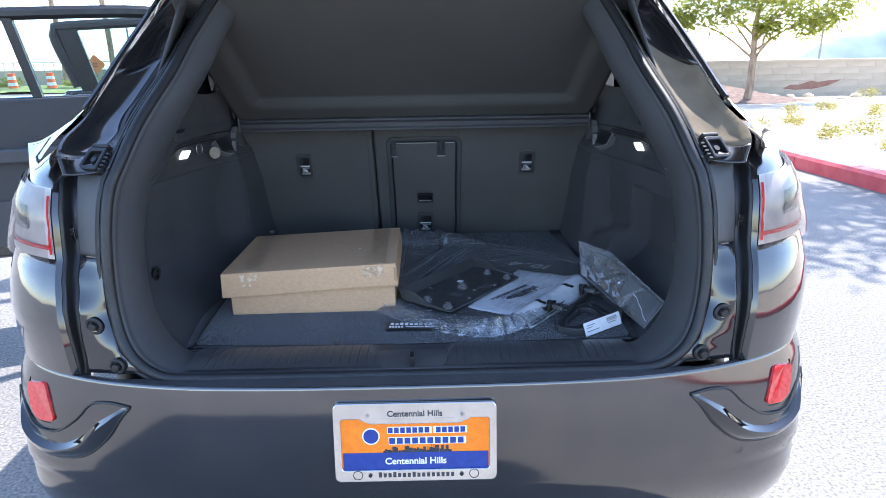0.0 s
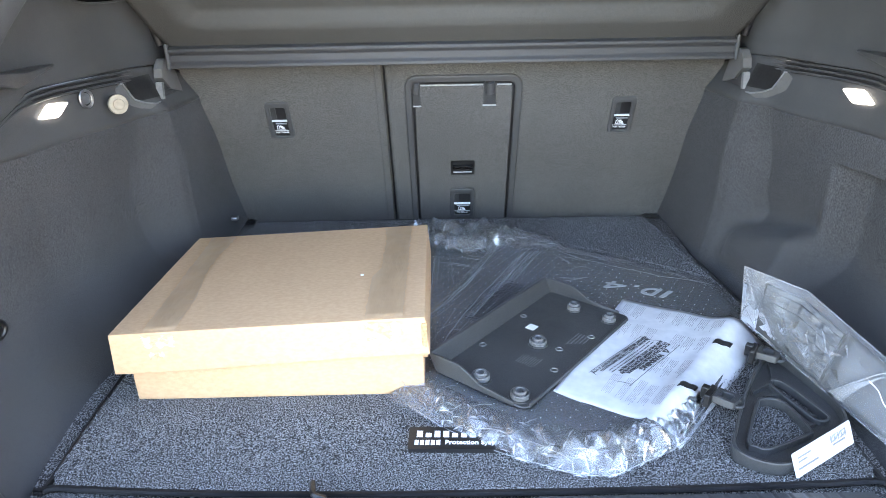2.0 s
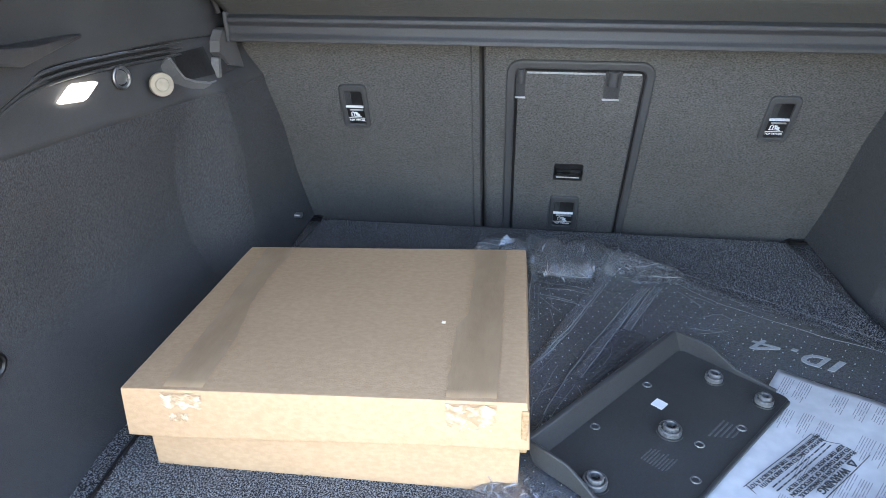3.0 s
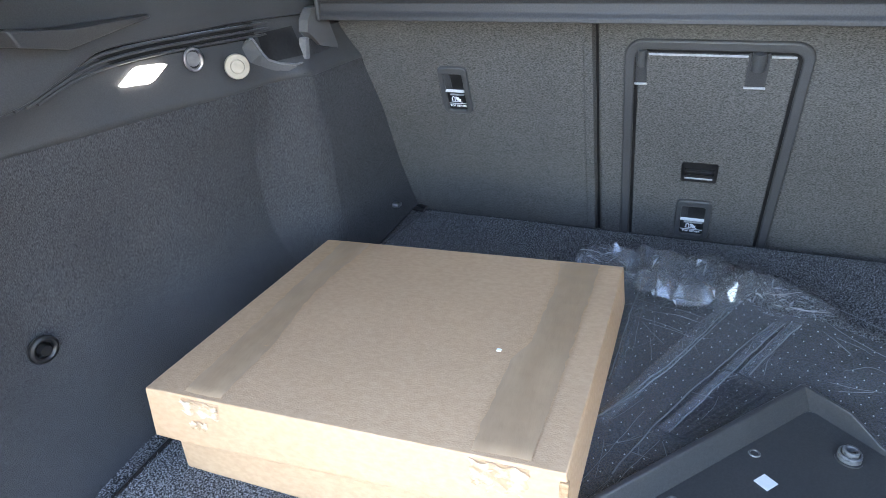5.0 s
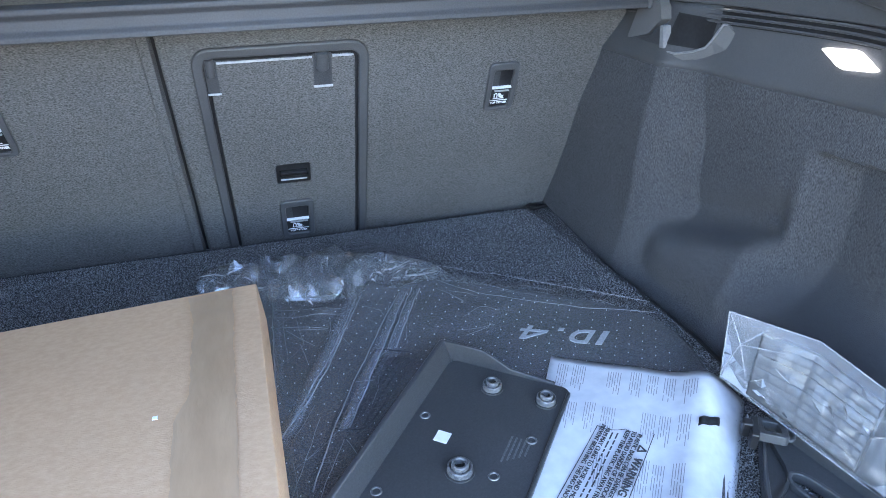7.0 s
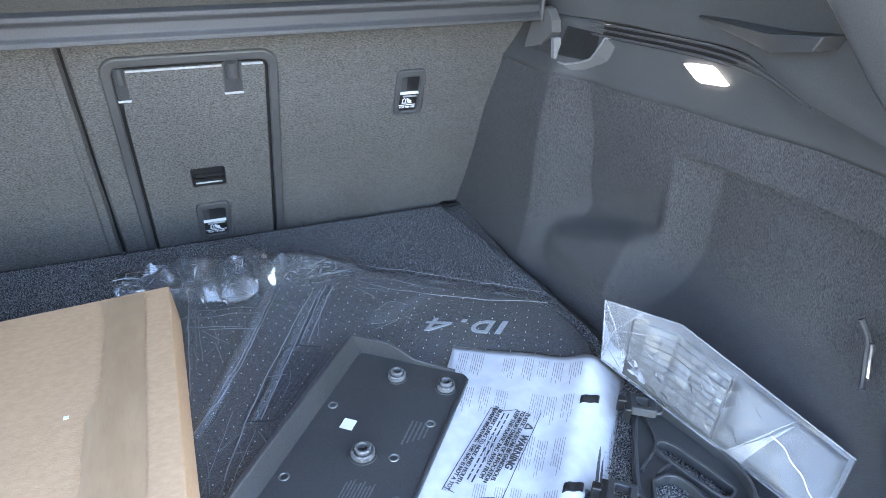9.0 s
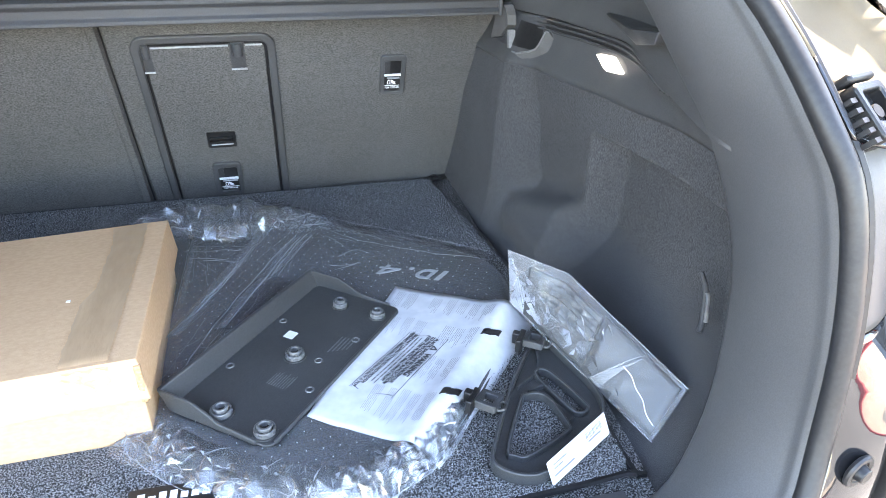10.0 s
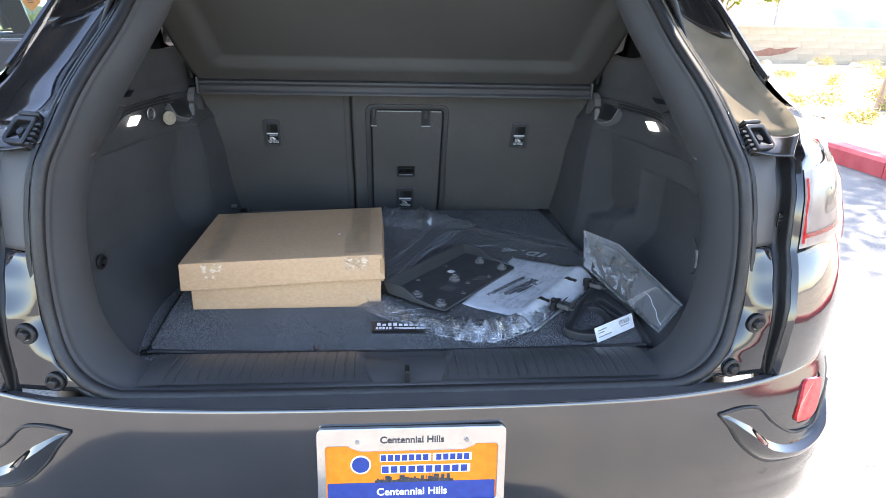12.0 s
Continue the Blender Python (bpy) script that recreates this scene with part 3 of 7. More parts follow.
for s in (-1, 1):
    band_ob, on_band = side_lining(s)
    if s < 0:
        # 12-volt socket with its open cap, on this side alone
        q = on_band(1.890, 1.060, 0.020)
        m = Matrix.Translation(q + Vector((.006, -.004, 0))) @ pose(0, 0, 0, 84, 0, 48)
        b2 = bmesh.new()
        cyl(b2, 0.0165, 0.016, 0.005, m, 28)
        cyl(b2, 0.010, 0.009, 0.007, m, 24)
        carpart("socket_cap", b2, CREAM, band_ob, "round cream socket cap", bevel=0.001)
        b2 = bmesh.new()
        q2 = on_band(1.840, 1.080, 0.006)
        m2 = Matrix.Translation(q2 + Vector((.003, -.003, 0))) @ pose(0, 0, 0, 90, 0, 62)
        tube(b2, [m2 @ Vector((0.0105 * math.cos(a), 0.013 * math.sin(a), 0.004)) for a in [k * math.pi / 12 for k in range(24)]], 0.0022, 8, closed=True)
        cyl(b2, 0.009, 0.009, 0.002, m2, 20)
        carpart("socket_ring", b2, STEEL, band_ob, "bright socket ring")
        b2 = bmesh.new()
        m3 = Matrix.Translation((-0.626, 1.552, .829)) @ pose(0, 0, 0, 90, 0, 80)
        tube(b2, [m3 @ Vector((0.013 * math.cos(a), 0.013 * math.sin(a), 0.002)) for a in [k * math.pi / 10 for k in range(20)]], 0.004, 8, closed=True)
        cyl(b2, 0.008, 0.006, 0.008, m3, 16)
        b3 = bmesh.new()
        box(b3, -.535, -.49, 2.18, 2.195, .728, .736)
        box(b3, -.53, -.515, 2.17, 2.20, .70, .728)
        carpart("release_lever", b3, STEEL, None, "small bright release lever at the floor", bevel=.002)
        carpart("lashing_knob", b2, BLACK_PLASTIC, None, "small black lashing knob")
    else:
        b2 = bmesh.new()
        pts = smooth_path([(.612, 1.49, .90), (.616, 1.475, .88), (.617, 1.47, .86), (.612, 1.46, .835), (.60, 1.45, .82)], 16)
        tube(b2, [Vector((a.x - .004, a.y, a.z)) for a in pts[4:11]], 0.0030, 8)
        b3 = bmesh.new()
        tube(b3, [Vector((a.x - .0045, a.y + .006, a.z + .004)) for a in pts[1:14]], 0.0035, 8)
        carpart("lining_slot", b3, TRIM_DARK, None, "dark slot in the lining")
        carpart("pull_strap", b2, STEEL, None, "pale strap in a slot of the lining")

# ---- rear seat backs ----
SEAT_LOW, SEAT_HIGH = Vector((0, 2.287, 0.68)), Vector((0, 2.120, 1.115))
seat_dir = (SEAT_HIGH - SEAT_LOW).normalized()
SEAT_LEN = (SEAT_HIGH - SEAT_LOW).length
# in this frame: x across, y up along the seat back, z towards the cabin
SEAT_M = Matrix(((1, 0, 0, 0), (0, seat_dir.y, -seat_dir.z, SEAT_LOW.y), (0, seat_dir.z, seat_dir.y, SEAT_LOW.z), (0, 0, 0, 1)))
# z now points out of the felt, to the rear


def seat_part(name, build, material, parent, label="", **k):
    bm = bmesh.new()
    build(bm)
    bmesh.ops.transform(bm, matrix=SEAT_M, verts=bm.verts)
    return carpart(name, bm, material, parent, label, **k)


SPLIT = -0.137
seat_l = seat_part("seat_back", lambda b: box(b, -0.55, SPLIT - 0.016, -0.03, SEAT_LEN, -0.10, 0.0), SEAT_FELT, None, "narrow felt-covered rear seat back", bevel=0.005)
seat_r = seat_part("seat_back", lambda b: box(b, SPLIT + 0.003, 0.55, -0.03, SEAT_LEN, -0.10, 0.0), SEAT_FELT, None, "wide felt-covered rear seat back with load hatch", bevel=0.006)


def side_fold(b):
    """Turned-in flap of felt beside the split, with an uneven edge."""
    def fn(u, v):
        y = -0.03 + (SEAT_LEN + .03) * v
        wave = .0016 * noise.noise(Vector((0, y * 13, 2)))
        return Vector((SPLIT - .017 + (.0155 + wave) * u, y, .0012 - .0035 * u - .010 * max(0.0, u - .75) * 4))
    grid(fn, 9, 40, b)


seat_part("felt_flap", side_fold, SEAT_FELT, seat_l, "turned-in felt flap beside the seat split")
seat_part("split_gap", lambda b: box(b, SPLIT - .006, SPLIT + .008, -.03, SEAT_LEN - .004, -.06, -.012), BLACK_PLASTIC, seat_l)
seat_part("felt_seam", lambda b: tube(b, [Vector((SPLIT + .014 + .0008 * noise.noise(Vector((0, y * .7, 5))), y / 30 * SEAT_LEN, -.0008)) for y in range(0, 31)], 0.0014, 6), SEAT_FELT, seat_r)


def along(z):
    """Distance up the seat back to a height."""
    return (z - SEAT_LOW.z) / seat_dir.z


def tether(x, a, parent, lift=0.0, wide=.050, high=.090):
    """A child seat anchor: bezel with a deep well, a bright bar across it, a sign and its words."""
    m = Matrix.Translation((x, a, lift))
    bezel = seat_part("tether_bezel", lambda b: ring(b, rounded(wide, high, 0.009), [(p * (wide - .018) / .032, q - .003) for p, q in rounded(0.032, high - .020, 0.004)], -0.004, 0.005, m), TRIM, parent, "charcoal top tether bezel", bevel=0.0016)
    well = m @ Matrix.Translation((0, -.003, 0))
    w, h = wide - .018, high - .020
    seat_part("tether_pocket", lambda b: slab(b, rounded(w, h, 0.004), -0.004, 0.0006, well), BLACK_PLASTIC, bezel)
    seat_part("pocket_cheek", lambda b: box(b, -w / 2, -w / 2 + .011, .006, h / 2 - .001, .0006, .0022, well), TRIM_DARK, bezel)
    # pale colours give the bars their bright lines, in place of metal reflections
    seat_part("tether_bar", lambda b: box(b, -w / 2, w / 2, .002, .0038, 0.0006, 0.006, well), PRINT_GREY, bezel, "bright metal tether bar")
    seat_part("tether_bar", lambda b: box(b, -w / 2 + .006, w / 2 - .002, -.0055, -.0043, 0.0006, 0.004, well), EDGE_GREY, bezel)

    def sign(b):
        for pts, r in (([(-.0085, -.018), (-.0088, -.0125), (-.006, -.0098), (-.0038, -.013), (-.0042, -.0185)], .0009), ([(-.0015, -.0105), (.0002, -.0165), (.0060, -.0185)], .0016),
                       ([(.0012, -.0115), (.0030, -.0150), (.0065, -.0155)], .0011), ([(-.0105, -.0195), (.0085, -.0205)], .0006)):
            tube(b, [well @ Vector((p, q, .0012)) for p, q in pts], r, 6)
        box(b, -w / 2 + .001, w / 2 - .001, -.0242, -.0233, .0006, .0016, well)
    seat_part("child_seat_sign", sign, WHITE_PRINT, bezel, "white child seat sign")
    words = writing("tether_words", "TOP TETHER", 0.0050, SEAT_M @ well @ Matrix.Translation((0, -.0285, .0012)), WHITE_PRINT, bezel)
    words.matrix_parent_inverse = Matrix.Translation((0, 0, 0))
    return bezel


hc = 0.0245
HZ = 0.396
hatch = None


def hatch_outline(w, top, r):
    """An arch: straight sides from the floor, rounded upper corners."""
    pts = [(w / 2, -0.02)]
    for s in range(7):
        a = radians(90 * s / 6)
        pts.append((w / 2 - r + r * math.cos(a), top - r + r * math.sin(a)))
    for s in range(7):
        a = radians(90 + 90 * s / 6)
        pts.append((-w / 2 + r + r * math.cos(a), top - r + r * math.sin(a)))
    pts.append((-w / 2, -0.02))
    return pts


def arch(b, w0, t0, w1, t1, r0, r1, z0, z1):
    o, i = hatch_outline(w0, t0, r0), hatch_outline(w1, t1, r1)
    m = Matrix.Translation((hc, 0, 0))
    n = len(o)
    v = [[b.verts.new(m @ Vector((x, y, z))) for x, y in q] for q, z in ((o, z0), (o, z1), (i, z1), (i, z0))]
    for a, c in ((0, 1), (1, 2), (2, 3)):
        for k in range(n - 1):
            b.faces.new((v[a][k], v[a][k + 1], v[c][k + 1], v[c][k]))


hatch_frame = seat_part("hatch_frame", lambda b: arch(b, 0.241, HZ + .004, 0.212, HZ - 0.0105, 0.026, 0.015, -0.01, 0.006), TRIM, seat_r, "charcoal frame of the load-through hatch", bevel=0.0025)
seat_part("hatch_gap", lambda b: slab(b, hatch_outline(0.212, HZ - 0.0105, 0.015), 0.0005, 0.0015, Matrix.Translation((hc, 0, 0))), BLACK_PLASTIC, hatch_frame)
hatch = seat_part("load_hatch", lambda b: slab(b, hatch_outline(0.202, HZ - 0.0155, 0.010), 0.001, 0.005, Matrix.Translation((hc, 0, 0))), SEAT_FELT, hatch_frame, "felt load-through hatch", bevel=0.0015)
for hx, hw in ((-0.1045, .016), (0.0410, .026)):
    x0 = hc + hx
    seat_part("hinge_pocket", lambda b: box(b, x0, x0 + hw, HZ - .064, HZ - .012, 0.0045, 0.0056), TRIM_DARK, hatch_frame)
    seat_part("hinge_knuckle", lambda b: cyl(b, hw * .36, hw * .36, .026, Matrix.Translation((x0 + hw * .5, HZ - .036, .0050)) @ pose(0, 0, 0, -90, 0, 0), 16), TRIM, hatch_frame, "charcoal hinge knuckle")
    seat_part("hinge_foot", lambda b: box(b, x0 - .001, x0 + hw + .001, HZ - .067, HZ - .0645, 0.005, 0.0085), EDGE_GREY, hatch_frame, bevel=0.0008)
for x0, x1 in ((-.0875, .040), (.068, .098)):
    seat_part("hatch_lip", lambda b: box(b, hc + x0, hc + x1, HZ - .0178, HZ - .0150, 0.005, 0.0078), EDGE_GREY, hatch_frame, "pale highlight along the hatch edge", bevel=0.0008)
la = .165
seat_part("latch_recess", lambda b: slab(b, rounded(0.054, 0.040, 0.003), 0.005, 0.0060, Matrix.Translation((.024, la, 0))), BLACK_PLASTIC, hatch_frame)
handle = seat_part("latch_handle", lambda b: tube(b, [Vector((.024 + x * .001, la + .004, .0085)) for x in range(-22, 23, 4)], .0068, 10, flat=.8), BLACK_GLOSS, hatch_frame, "glossy black hatch release handle")
seat_part("latch_lip", lambda b: box(b, .003, .045, la - .0125, la - .0105, .006, .0085), EDGE_GREY, hatch_frame, bevel=.0006)
for x, a, up, lift, wide, high in ((-0.3655, .298, seat_l, 0, .050, .091), (0.3600, .298, seat_r, 0, .050, .090), (0.0235, .060, seat_r, .0052, .056, .088)):
    tether(x, a, up, lift, wide, high)

# parcel shelf hinge bar and the raised shelf
bm = bmesh.new()
prof = [(2.055, 1.088), (2.055, 1.094), (2.06, 1.10), (2.06, 1.112), (2.055, 1.118), (2.055, 1.124), (2.075, 1.132), (2.11, 1.132), (2.11, 1.088)]
ends = [[bm.verts.new((x, y, z)) for y, z in prof] for x in (-.532, .532)]
bm.faces.new(ends[0])
bm.faces.new(ends[1][::-1])
for i in range(len(prof)):
    bm.faces.new((ends[0][i], ends[0][(i + 1) % len(prof)], ends[1][(i + 1) % len(prof)], ends[1][i]))
bar = carpart("shelf_hinge_bar", bm, TRIM_DARK, label="dark profiled hinge bar across the seat tops", bevel=0.0015)
for s in (-1, 1):
    b2 = bmesh.new()
    box(b2, s * .53 - .003, s * .53 + .003, 2.053, 2.112, 1.087, 1.133)
    carpart("bar_end", b2, TRIM, bar, bevel=0.002)
    b2 = bmesh.new()
    tube(b2, smooth_path([(s * .545, 2.07, 1.13), (s * .548, 2.06, 1.16), (s * .54, 2.03, 1.19)], 10), 0.007, 8)
    carpart("shelf_pivot", b2, BLACK_PLASTIC, bar)

SHELF_M = Matrix.Translation((0, 2.075, 1.128)) @ pose(0, 0, 0, -41, 0, 0) @ pose(0, 0, 0, 0, 0, 180)
# x to the car's other side, y away from the hinge, z down out of the underside after the turn


def shelf_point(u, v):
    y = 0.57 * v
    half = lerp_table([(0, .528), (.06, .54), (.2, .55), (.35, .565), (.5, .55), (.57, .49)], y)
    x = (2 * u - 1) * half
    edge = max(0.0, min(1.0, (half - abs(x) - 0.06) / 0.035)) * max(0.0, min(1.0, (y - 0.055) / 0.03)) * max(0.0, min(1.0, (0.525 - y) / 0.03))
    edge = edge * edge * (3 - 2 * edge)
    return SHELF_M @ Vector((x, y, 0.02 * edge))


shelf = carpart("parcel_shelf", grid(shelf_point, 110, 70), SHELF_FELT, label="raised charcoal felt parcel shelf", solid=0.012)
for s in (-1, 1):
    b2 = bmesh.new()
    a = SHELF_M @ Vector((s * .54, .50, -.004))
    tube(b2, smooth_path([a, a + Vector((s * -.01, .0, .06)), a + Vector((s * .0, .02, .16)), Vector((-s * .46, 1.62, 1.75))], 20), 0.0014, 5)
    carpart("lifting_cord", b2, PRINT_GREY, shelf)

# ---- outer body ----
PLAN = [(0, 0), (.2, .002), (.34, .007), (.45, .016), (.56, .036), (.65, .062), (.735, .10), (.805, .155), (.855, .235), (.885, .34), (.905, .50), (.917, .75), (.923, 1.05), (.926, 1.4)]
plan_half = smooth_path([(x, y, 0) for x, y in PLAN], 60)
BUMP_Y = [(.20, 1.33), (.30, 1.245), (.36, 1.205), (.42, 1.172), (.465, 1.155), (.50, 1.146), (.60, 1.136), (.68, 1.137), (.715, 1.140), (.732, 1.1425), (.738, 1.1435), (.742, 1.146)]
BUMP_K = [(.20, .97), (.36, .995), (.44, .995), (.512, .99), (.520, 1.002), (.60, 1.005), (.70, 1.008), (.75, 1.0)]
# how far the corner sweeps forward: the lower bumper is squarer than its top
BUMP_S = [(.20, .45), (.40, .52), (.50, .64), (.58, .74), (.68, .88), (.74, 1.0)]


def plan_y(x):
    """Set-back of the plan outline at a half width."""
    for a, b in zip(plan_half, plan_half[1:]):
        if a.x <= x < b.x:
            return a.y + (b.y - a.y) * (x - a.x) / (b.x - a.x)
    return plan_half[-1].y


def body_at(k, z, table_y, table_k):
    q = plan_half[k]
    f = lerp_table(table_k, z)
    return Vector((q.x * f, q.y * lerp_table(BUMP_S, z) + lerp_table(table_y, z), z))


ZS = [.20, .26, .32, .38, .43, .465, .485, .50, .512, .520, .54, .57, .60, .64, .68, .70, .715, .727, .732, .735, .738, .740, .742]
bm = bmesh.new()
K = 44
cols = []
for k in list(range(-K + 1, K)):
    cols.append([Vector(((1 if k >= 0 else -1) * p.x, p.y, p.z)) for p in (body_at(abs(k), z, BUMP_Y, BUMP_K) for z in ZS)])
vv = [[bm.verts.new(p) for p in c] for c in cols]
for a, b in zip(vv, vv[1:]):
    for j in range(len(ZS) - 1):
        bm.faces.new((a[j], b[j], b[j + 1], a[j + 1]))
bumper = carpart("rear_bumper", bm, BUMPER_PAINT, label="dusty glossy black rear bumper", solid=0.004)


def on_bumper(x, z, off=0.0):
    """A point of the bumper's face, and the frame that stands on it with z pointing out."""
    f = lerp_table(BUMP_K, z)
    xs = [q.x * f for q in plan_half]
    ax = abs(x)
    k = max(i for i in range(len(xs) - 1) if xs[i] <= ax)
    t = (ax - xs[k]) / (xs[k + 1] - xs[k])
    sweep = lerp_table(BUMP_S, z)
    y = sweep * (plan_half[k].y * (1 - t) + plan_half[k + 1].y * t) + lerp_table(BUMP_Y, z)
    slope = sweep * (plan_half[k + 1].y - plan_half[k].y) / (xs[k + 1] - xs[k])
    out = Vector(((1 if x > 0 else -1) * slope, -1, 0)).normalized()
    up = Vector((0, (lerp_table(BUMP_Y, z + .02) - lerp_table(BUMP_Y, z - .02)) / .04, 1))
    up = (up - out * up.dot(out)).normalized()
    side = up.cross(out)
    m = Matrix((side, up, out)).transposed().to_4x4()
    return Matrix.Translation(Vector((x, y, z)) + out * off) @ m


# narrow shut line under the opening and the black gap beneath the seal
def bumper_ledge(u, v):
    x = (2 * u - 1) * .665
    y0 = plan_y(abs(x)) + 1.1455
    return Vector((x, y0 + (max(1.207, y0 + .02) - y0) * v, .741 - .006 * v))


carpart("bumper_ledge", grid(bumper_ledge, 60, 4), TRIM, bumper, "dark plastic ledge between the bumper and the seal")
bm = bmesh.new()
tube(bm, [Vector((x / 50 * .60, 1.1485 + plan_y(abs(x) / 50 * .60), .7415)) for x in range(-50, 51)], 0.0022, 6, flat=0.8)
carpart("shut_line", bm, RUBBER, bumper)

QUART_Y = [(.70, 1.143), (.75, 1.145), (.83, 1.149), (.865, 1.153), (.92, 1.177), (.965, 1.203), (1.05, 1.212), (1.11, 1.232), (1.15, 1.30), (1.175, 1.40)]
QUART_K = [(.70, 1.0), (.80, 1.015), (.90, 1.02), (.97, 1.01), (1.05, .985), (1.11, .955), (1.15, .915), (1.175, .88)]
ZQ = [.70, .715, .73, .75, .80, .86, .91, .94, .955, .965, .99, 1.02, 1.05, 1.08, 1.10, 1.115, 1.13, 1.145, 1.16, 1.175]


def inner_edge(z):
    """Half width at which the tailgate's shut face begins."""
    return lerp_table([(.70, .672), (.75, .675), (.85, .685), (.95, .695), (1.05, .697), (1.11, .70), (1.15, .715), (1.175, .70)], z)


def quarter_panel(s):
    bm = bmesh.new()
    rows = []
    for z in ZQ:
        f = lerp_table(QUART_K, z)
        y0 = lerp_table(QUART_Y, z)
        e = inner_edge(z)
        pts = []
        start = None
        for a, b in zip(plan_half, plan_half[1:]):
            if a.x * f <= e < b.x * f:
                t = (e / f - a.x) / (b.x - a.x)
                start = a.lerp(b, t)
                break
        k0 = next(i for i, q in enumerate(plan_half) if q.x * f > e)
        tail = [start] + plan_half[k0:]
        run = smooth_path([tuple(q) for q in tail], 40)
        rows.append([bm.verts.new((s * q.x * f, q.y + y0, z)) for q in run])
    # the returned edge into the shut channel
    for a, b in zip(rows, rows[1:]):
        for j in range(39):
            bm.faces.new((a[j], a[j + 1], b[j + 1], b[j]))
    edge = [r[0] for r in rows]
    back = [bm.verts.new((s * (abs(v.co.x) - .012), v.co.y + .012, v.co.z)) for v in edge]
    for j in range(len(edge) - 1):
        bm.faces.new((edge[j], edge[j + 1], back[j + 1], back[j]))
    quarter = carpart("quarter_panel", bm, PAINT, label="dusty glossy black rear quarter panel")

    # lamp cluster: pale housing, clear lens, red bands
    def lamp_sheet(z0, z1, u1, off, n=26, m=8, u0=0.0):
        b = bmesh.new()
        grid_rows = []
        for j in range(m):
            z = z0 + (z1 - z0) * j / (m - 1)
            f, y0, e = lerp_table(QUART_K, z), lerp_table(QUART_Y, z), inner_edge(z)
            k0 = next(i for i, q in enumerate(plan_half) if q.x * f > e)
            a, c = plan_half[k0 - 1], plan_half[k0]
            start = a.lerp(c, (e / f - a.x) / (c.x - a.x))
            run = smooth_path([tuple(q) for q in [start] + plan_half[k0:]], 200)
            taper = 1 - 0.12 * abs(2 * j / (m - 1) - 1)
            row = []
            for i in range(n):
                q = run[int((u0 + (u1 * taper - u0) * i / (n - 1)) * 199)]
                q2 = run[min(199, int((u0 + (u1 * taper - u0) * i / (n - 1)) * 199) + 2)]
                d = (q2 - q).normalized() if (q2 - q).length > 0 else Vector((1, 0, 0))
                nrm = Vector((d.y, -d.x, 0))
                row.append(b.verts.new((s * (q.x * f + nrm.x * off), q.y + y0 + nrm.y * off, z)))
            grid_rows.append(row)
        for p, q in zip(grid_rows, grid_rows[1:]):
            for i in range(n - 1):
                b.faces.new((p[i], p[i + 1], q[i + 1], q[i]))
        return b
    lamp = carpart("tail_lamp", lamp_sheet(.965, 1.098, .42, .003), LAMP_INNER, None, "clear and red tail lamp cluster")
    carpart("lamp_band", lamp_sheet(.984, .992, .40, .007, m=3), RED_LENS, lamp, "red lamp band")
    carpart("lamp_edge", lamp_sheet(.975, 1.085, .006, .007, n=4), RED_LENS, lamp, "red inner lamp edge")
    carpart("lamp_reflector", lamp_sheet(1.015, 1.06, .30, .006, u0=.06), CHROME, lamp, "bright lamp reflector")
    carpart("lens", lamp_sheet(.962, 1.100, .43, .016), LENS, lamp)
    # shoulder that runs up to the rear pillar
    rim_line = [(.81, 1.46, 1.165), (.765, 1.44, 1.175), (.715, 1.47, 1.21), (.685, 1.522, 1.25), (.645, 1.64, 1.35), (.605, 1.76, 1.45), (.56, 1.89, 1.56)]
    low_line = [(.865, 1.62, 1.13), (.85, 1.66, 1.135), (.82, 1.74, 1.15), (.80, 1.82, 1.17), (.76, 1.95, 1.25), (.70, 2.1, 1.40), (.60, 2.2, 1.555)]
    first = [(.70, 1.262, 1.13), (.70, 1.29, 1.15), (.698, 1.36, 1.185), (.68, 1.47, 1.235), (.642, 1.60, 1.34), (.602, 1.72, 1.44), (.557, 1.85, 1.55)]
    A, B, C = smooth_path(first, 30), smooth_path(rim_line, 30), smooth_path(low_line, 30)
    carpart("shoulder", grid(lambda u, v: (lambda i: Vector((s * (A[i].lerp(B[i], v * 2) if v < .5 else B[i].lerp(C[i], v * 2 - 1)).x, (A[i].lerp(B[i], v * 2) if v < .5 else B[i].lerp(C[i], v * 2 - 1)).y, (A[i].lerp(B[i], v * 2) if v < .5 else B[i].lerp(C[i], v * 2 - 1)).z)))(int(round(u * 29))), 30, 13), SHOULDER, label="glossy black shoulder and pillar skin")
    b2 = bmesh.new()
    tube(b2, [Vector((s * q.x, q.y, q.z + .002)) for q in smooth_path([tuple(q) for q in A[9:]], 30)], 0.006, 6)
    carpart("pillar_rim", b2, PAINT, None, "bright-edged pillar rim")

    # shut face: from the quarter's edge inward to the seal
    def channel(u, v):
        z = .705 + (1.125 - .705) * v
        e = inner_edge(z) - .010
        f = lerp_table(QUART_K, z)
        y0 = plan_y(e / f) + lerp_table(QUART_Y, z) + .012
        wide = lerp_table([(.70, .012), (.78, .022), (.9, .03), (1.0, .032), (1.125, .036)], z)
        deep = lerp_table([(.70, .004), (.78, .02), (.9, .03), (1.125, .035)], z)
        a, d = lerp_table([(p, q) for p, q in ((0, 0), (.3, .85), (.6, 1.0), (1, .8))], u), u
        return Vector((s * (e - wide * d), y0 + deep * a, z))
    carpart("shut_channel", grid(channel, 10, 24), BLACK_PLASTIC, label="black plastic shut channel beside the lamp", solid=0.003)

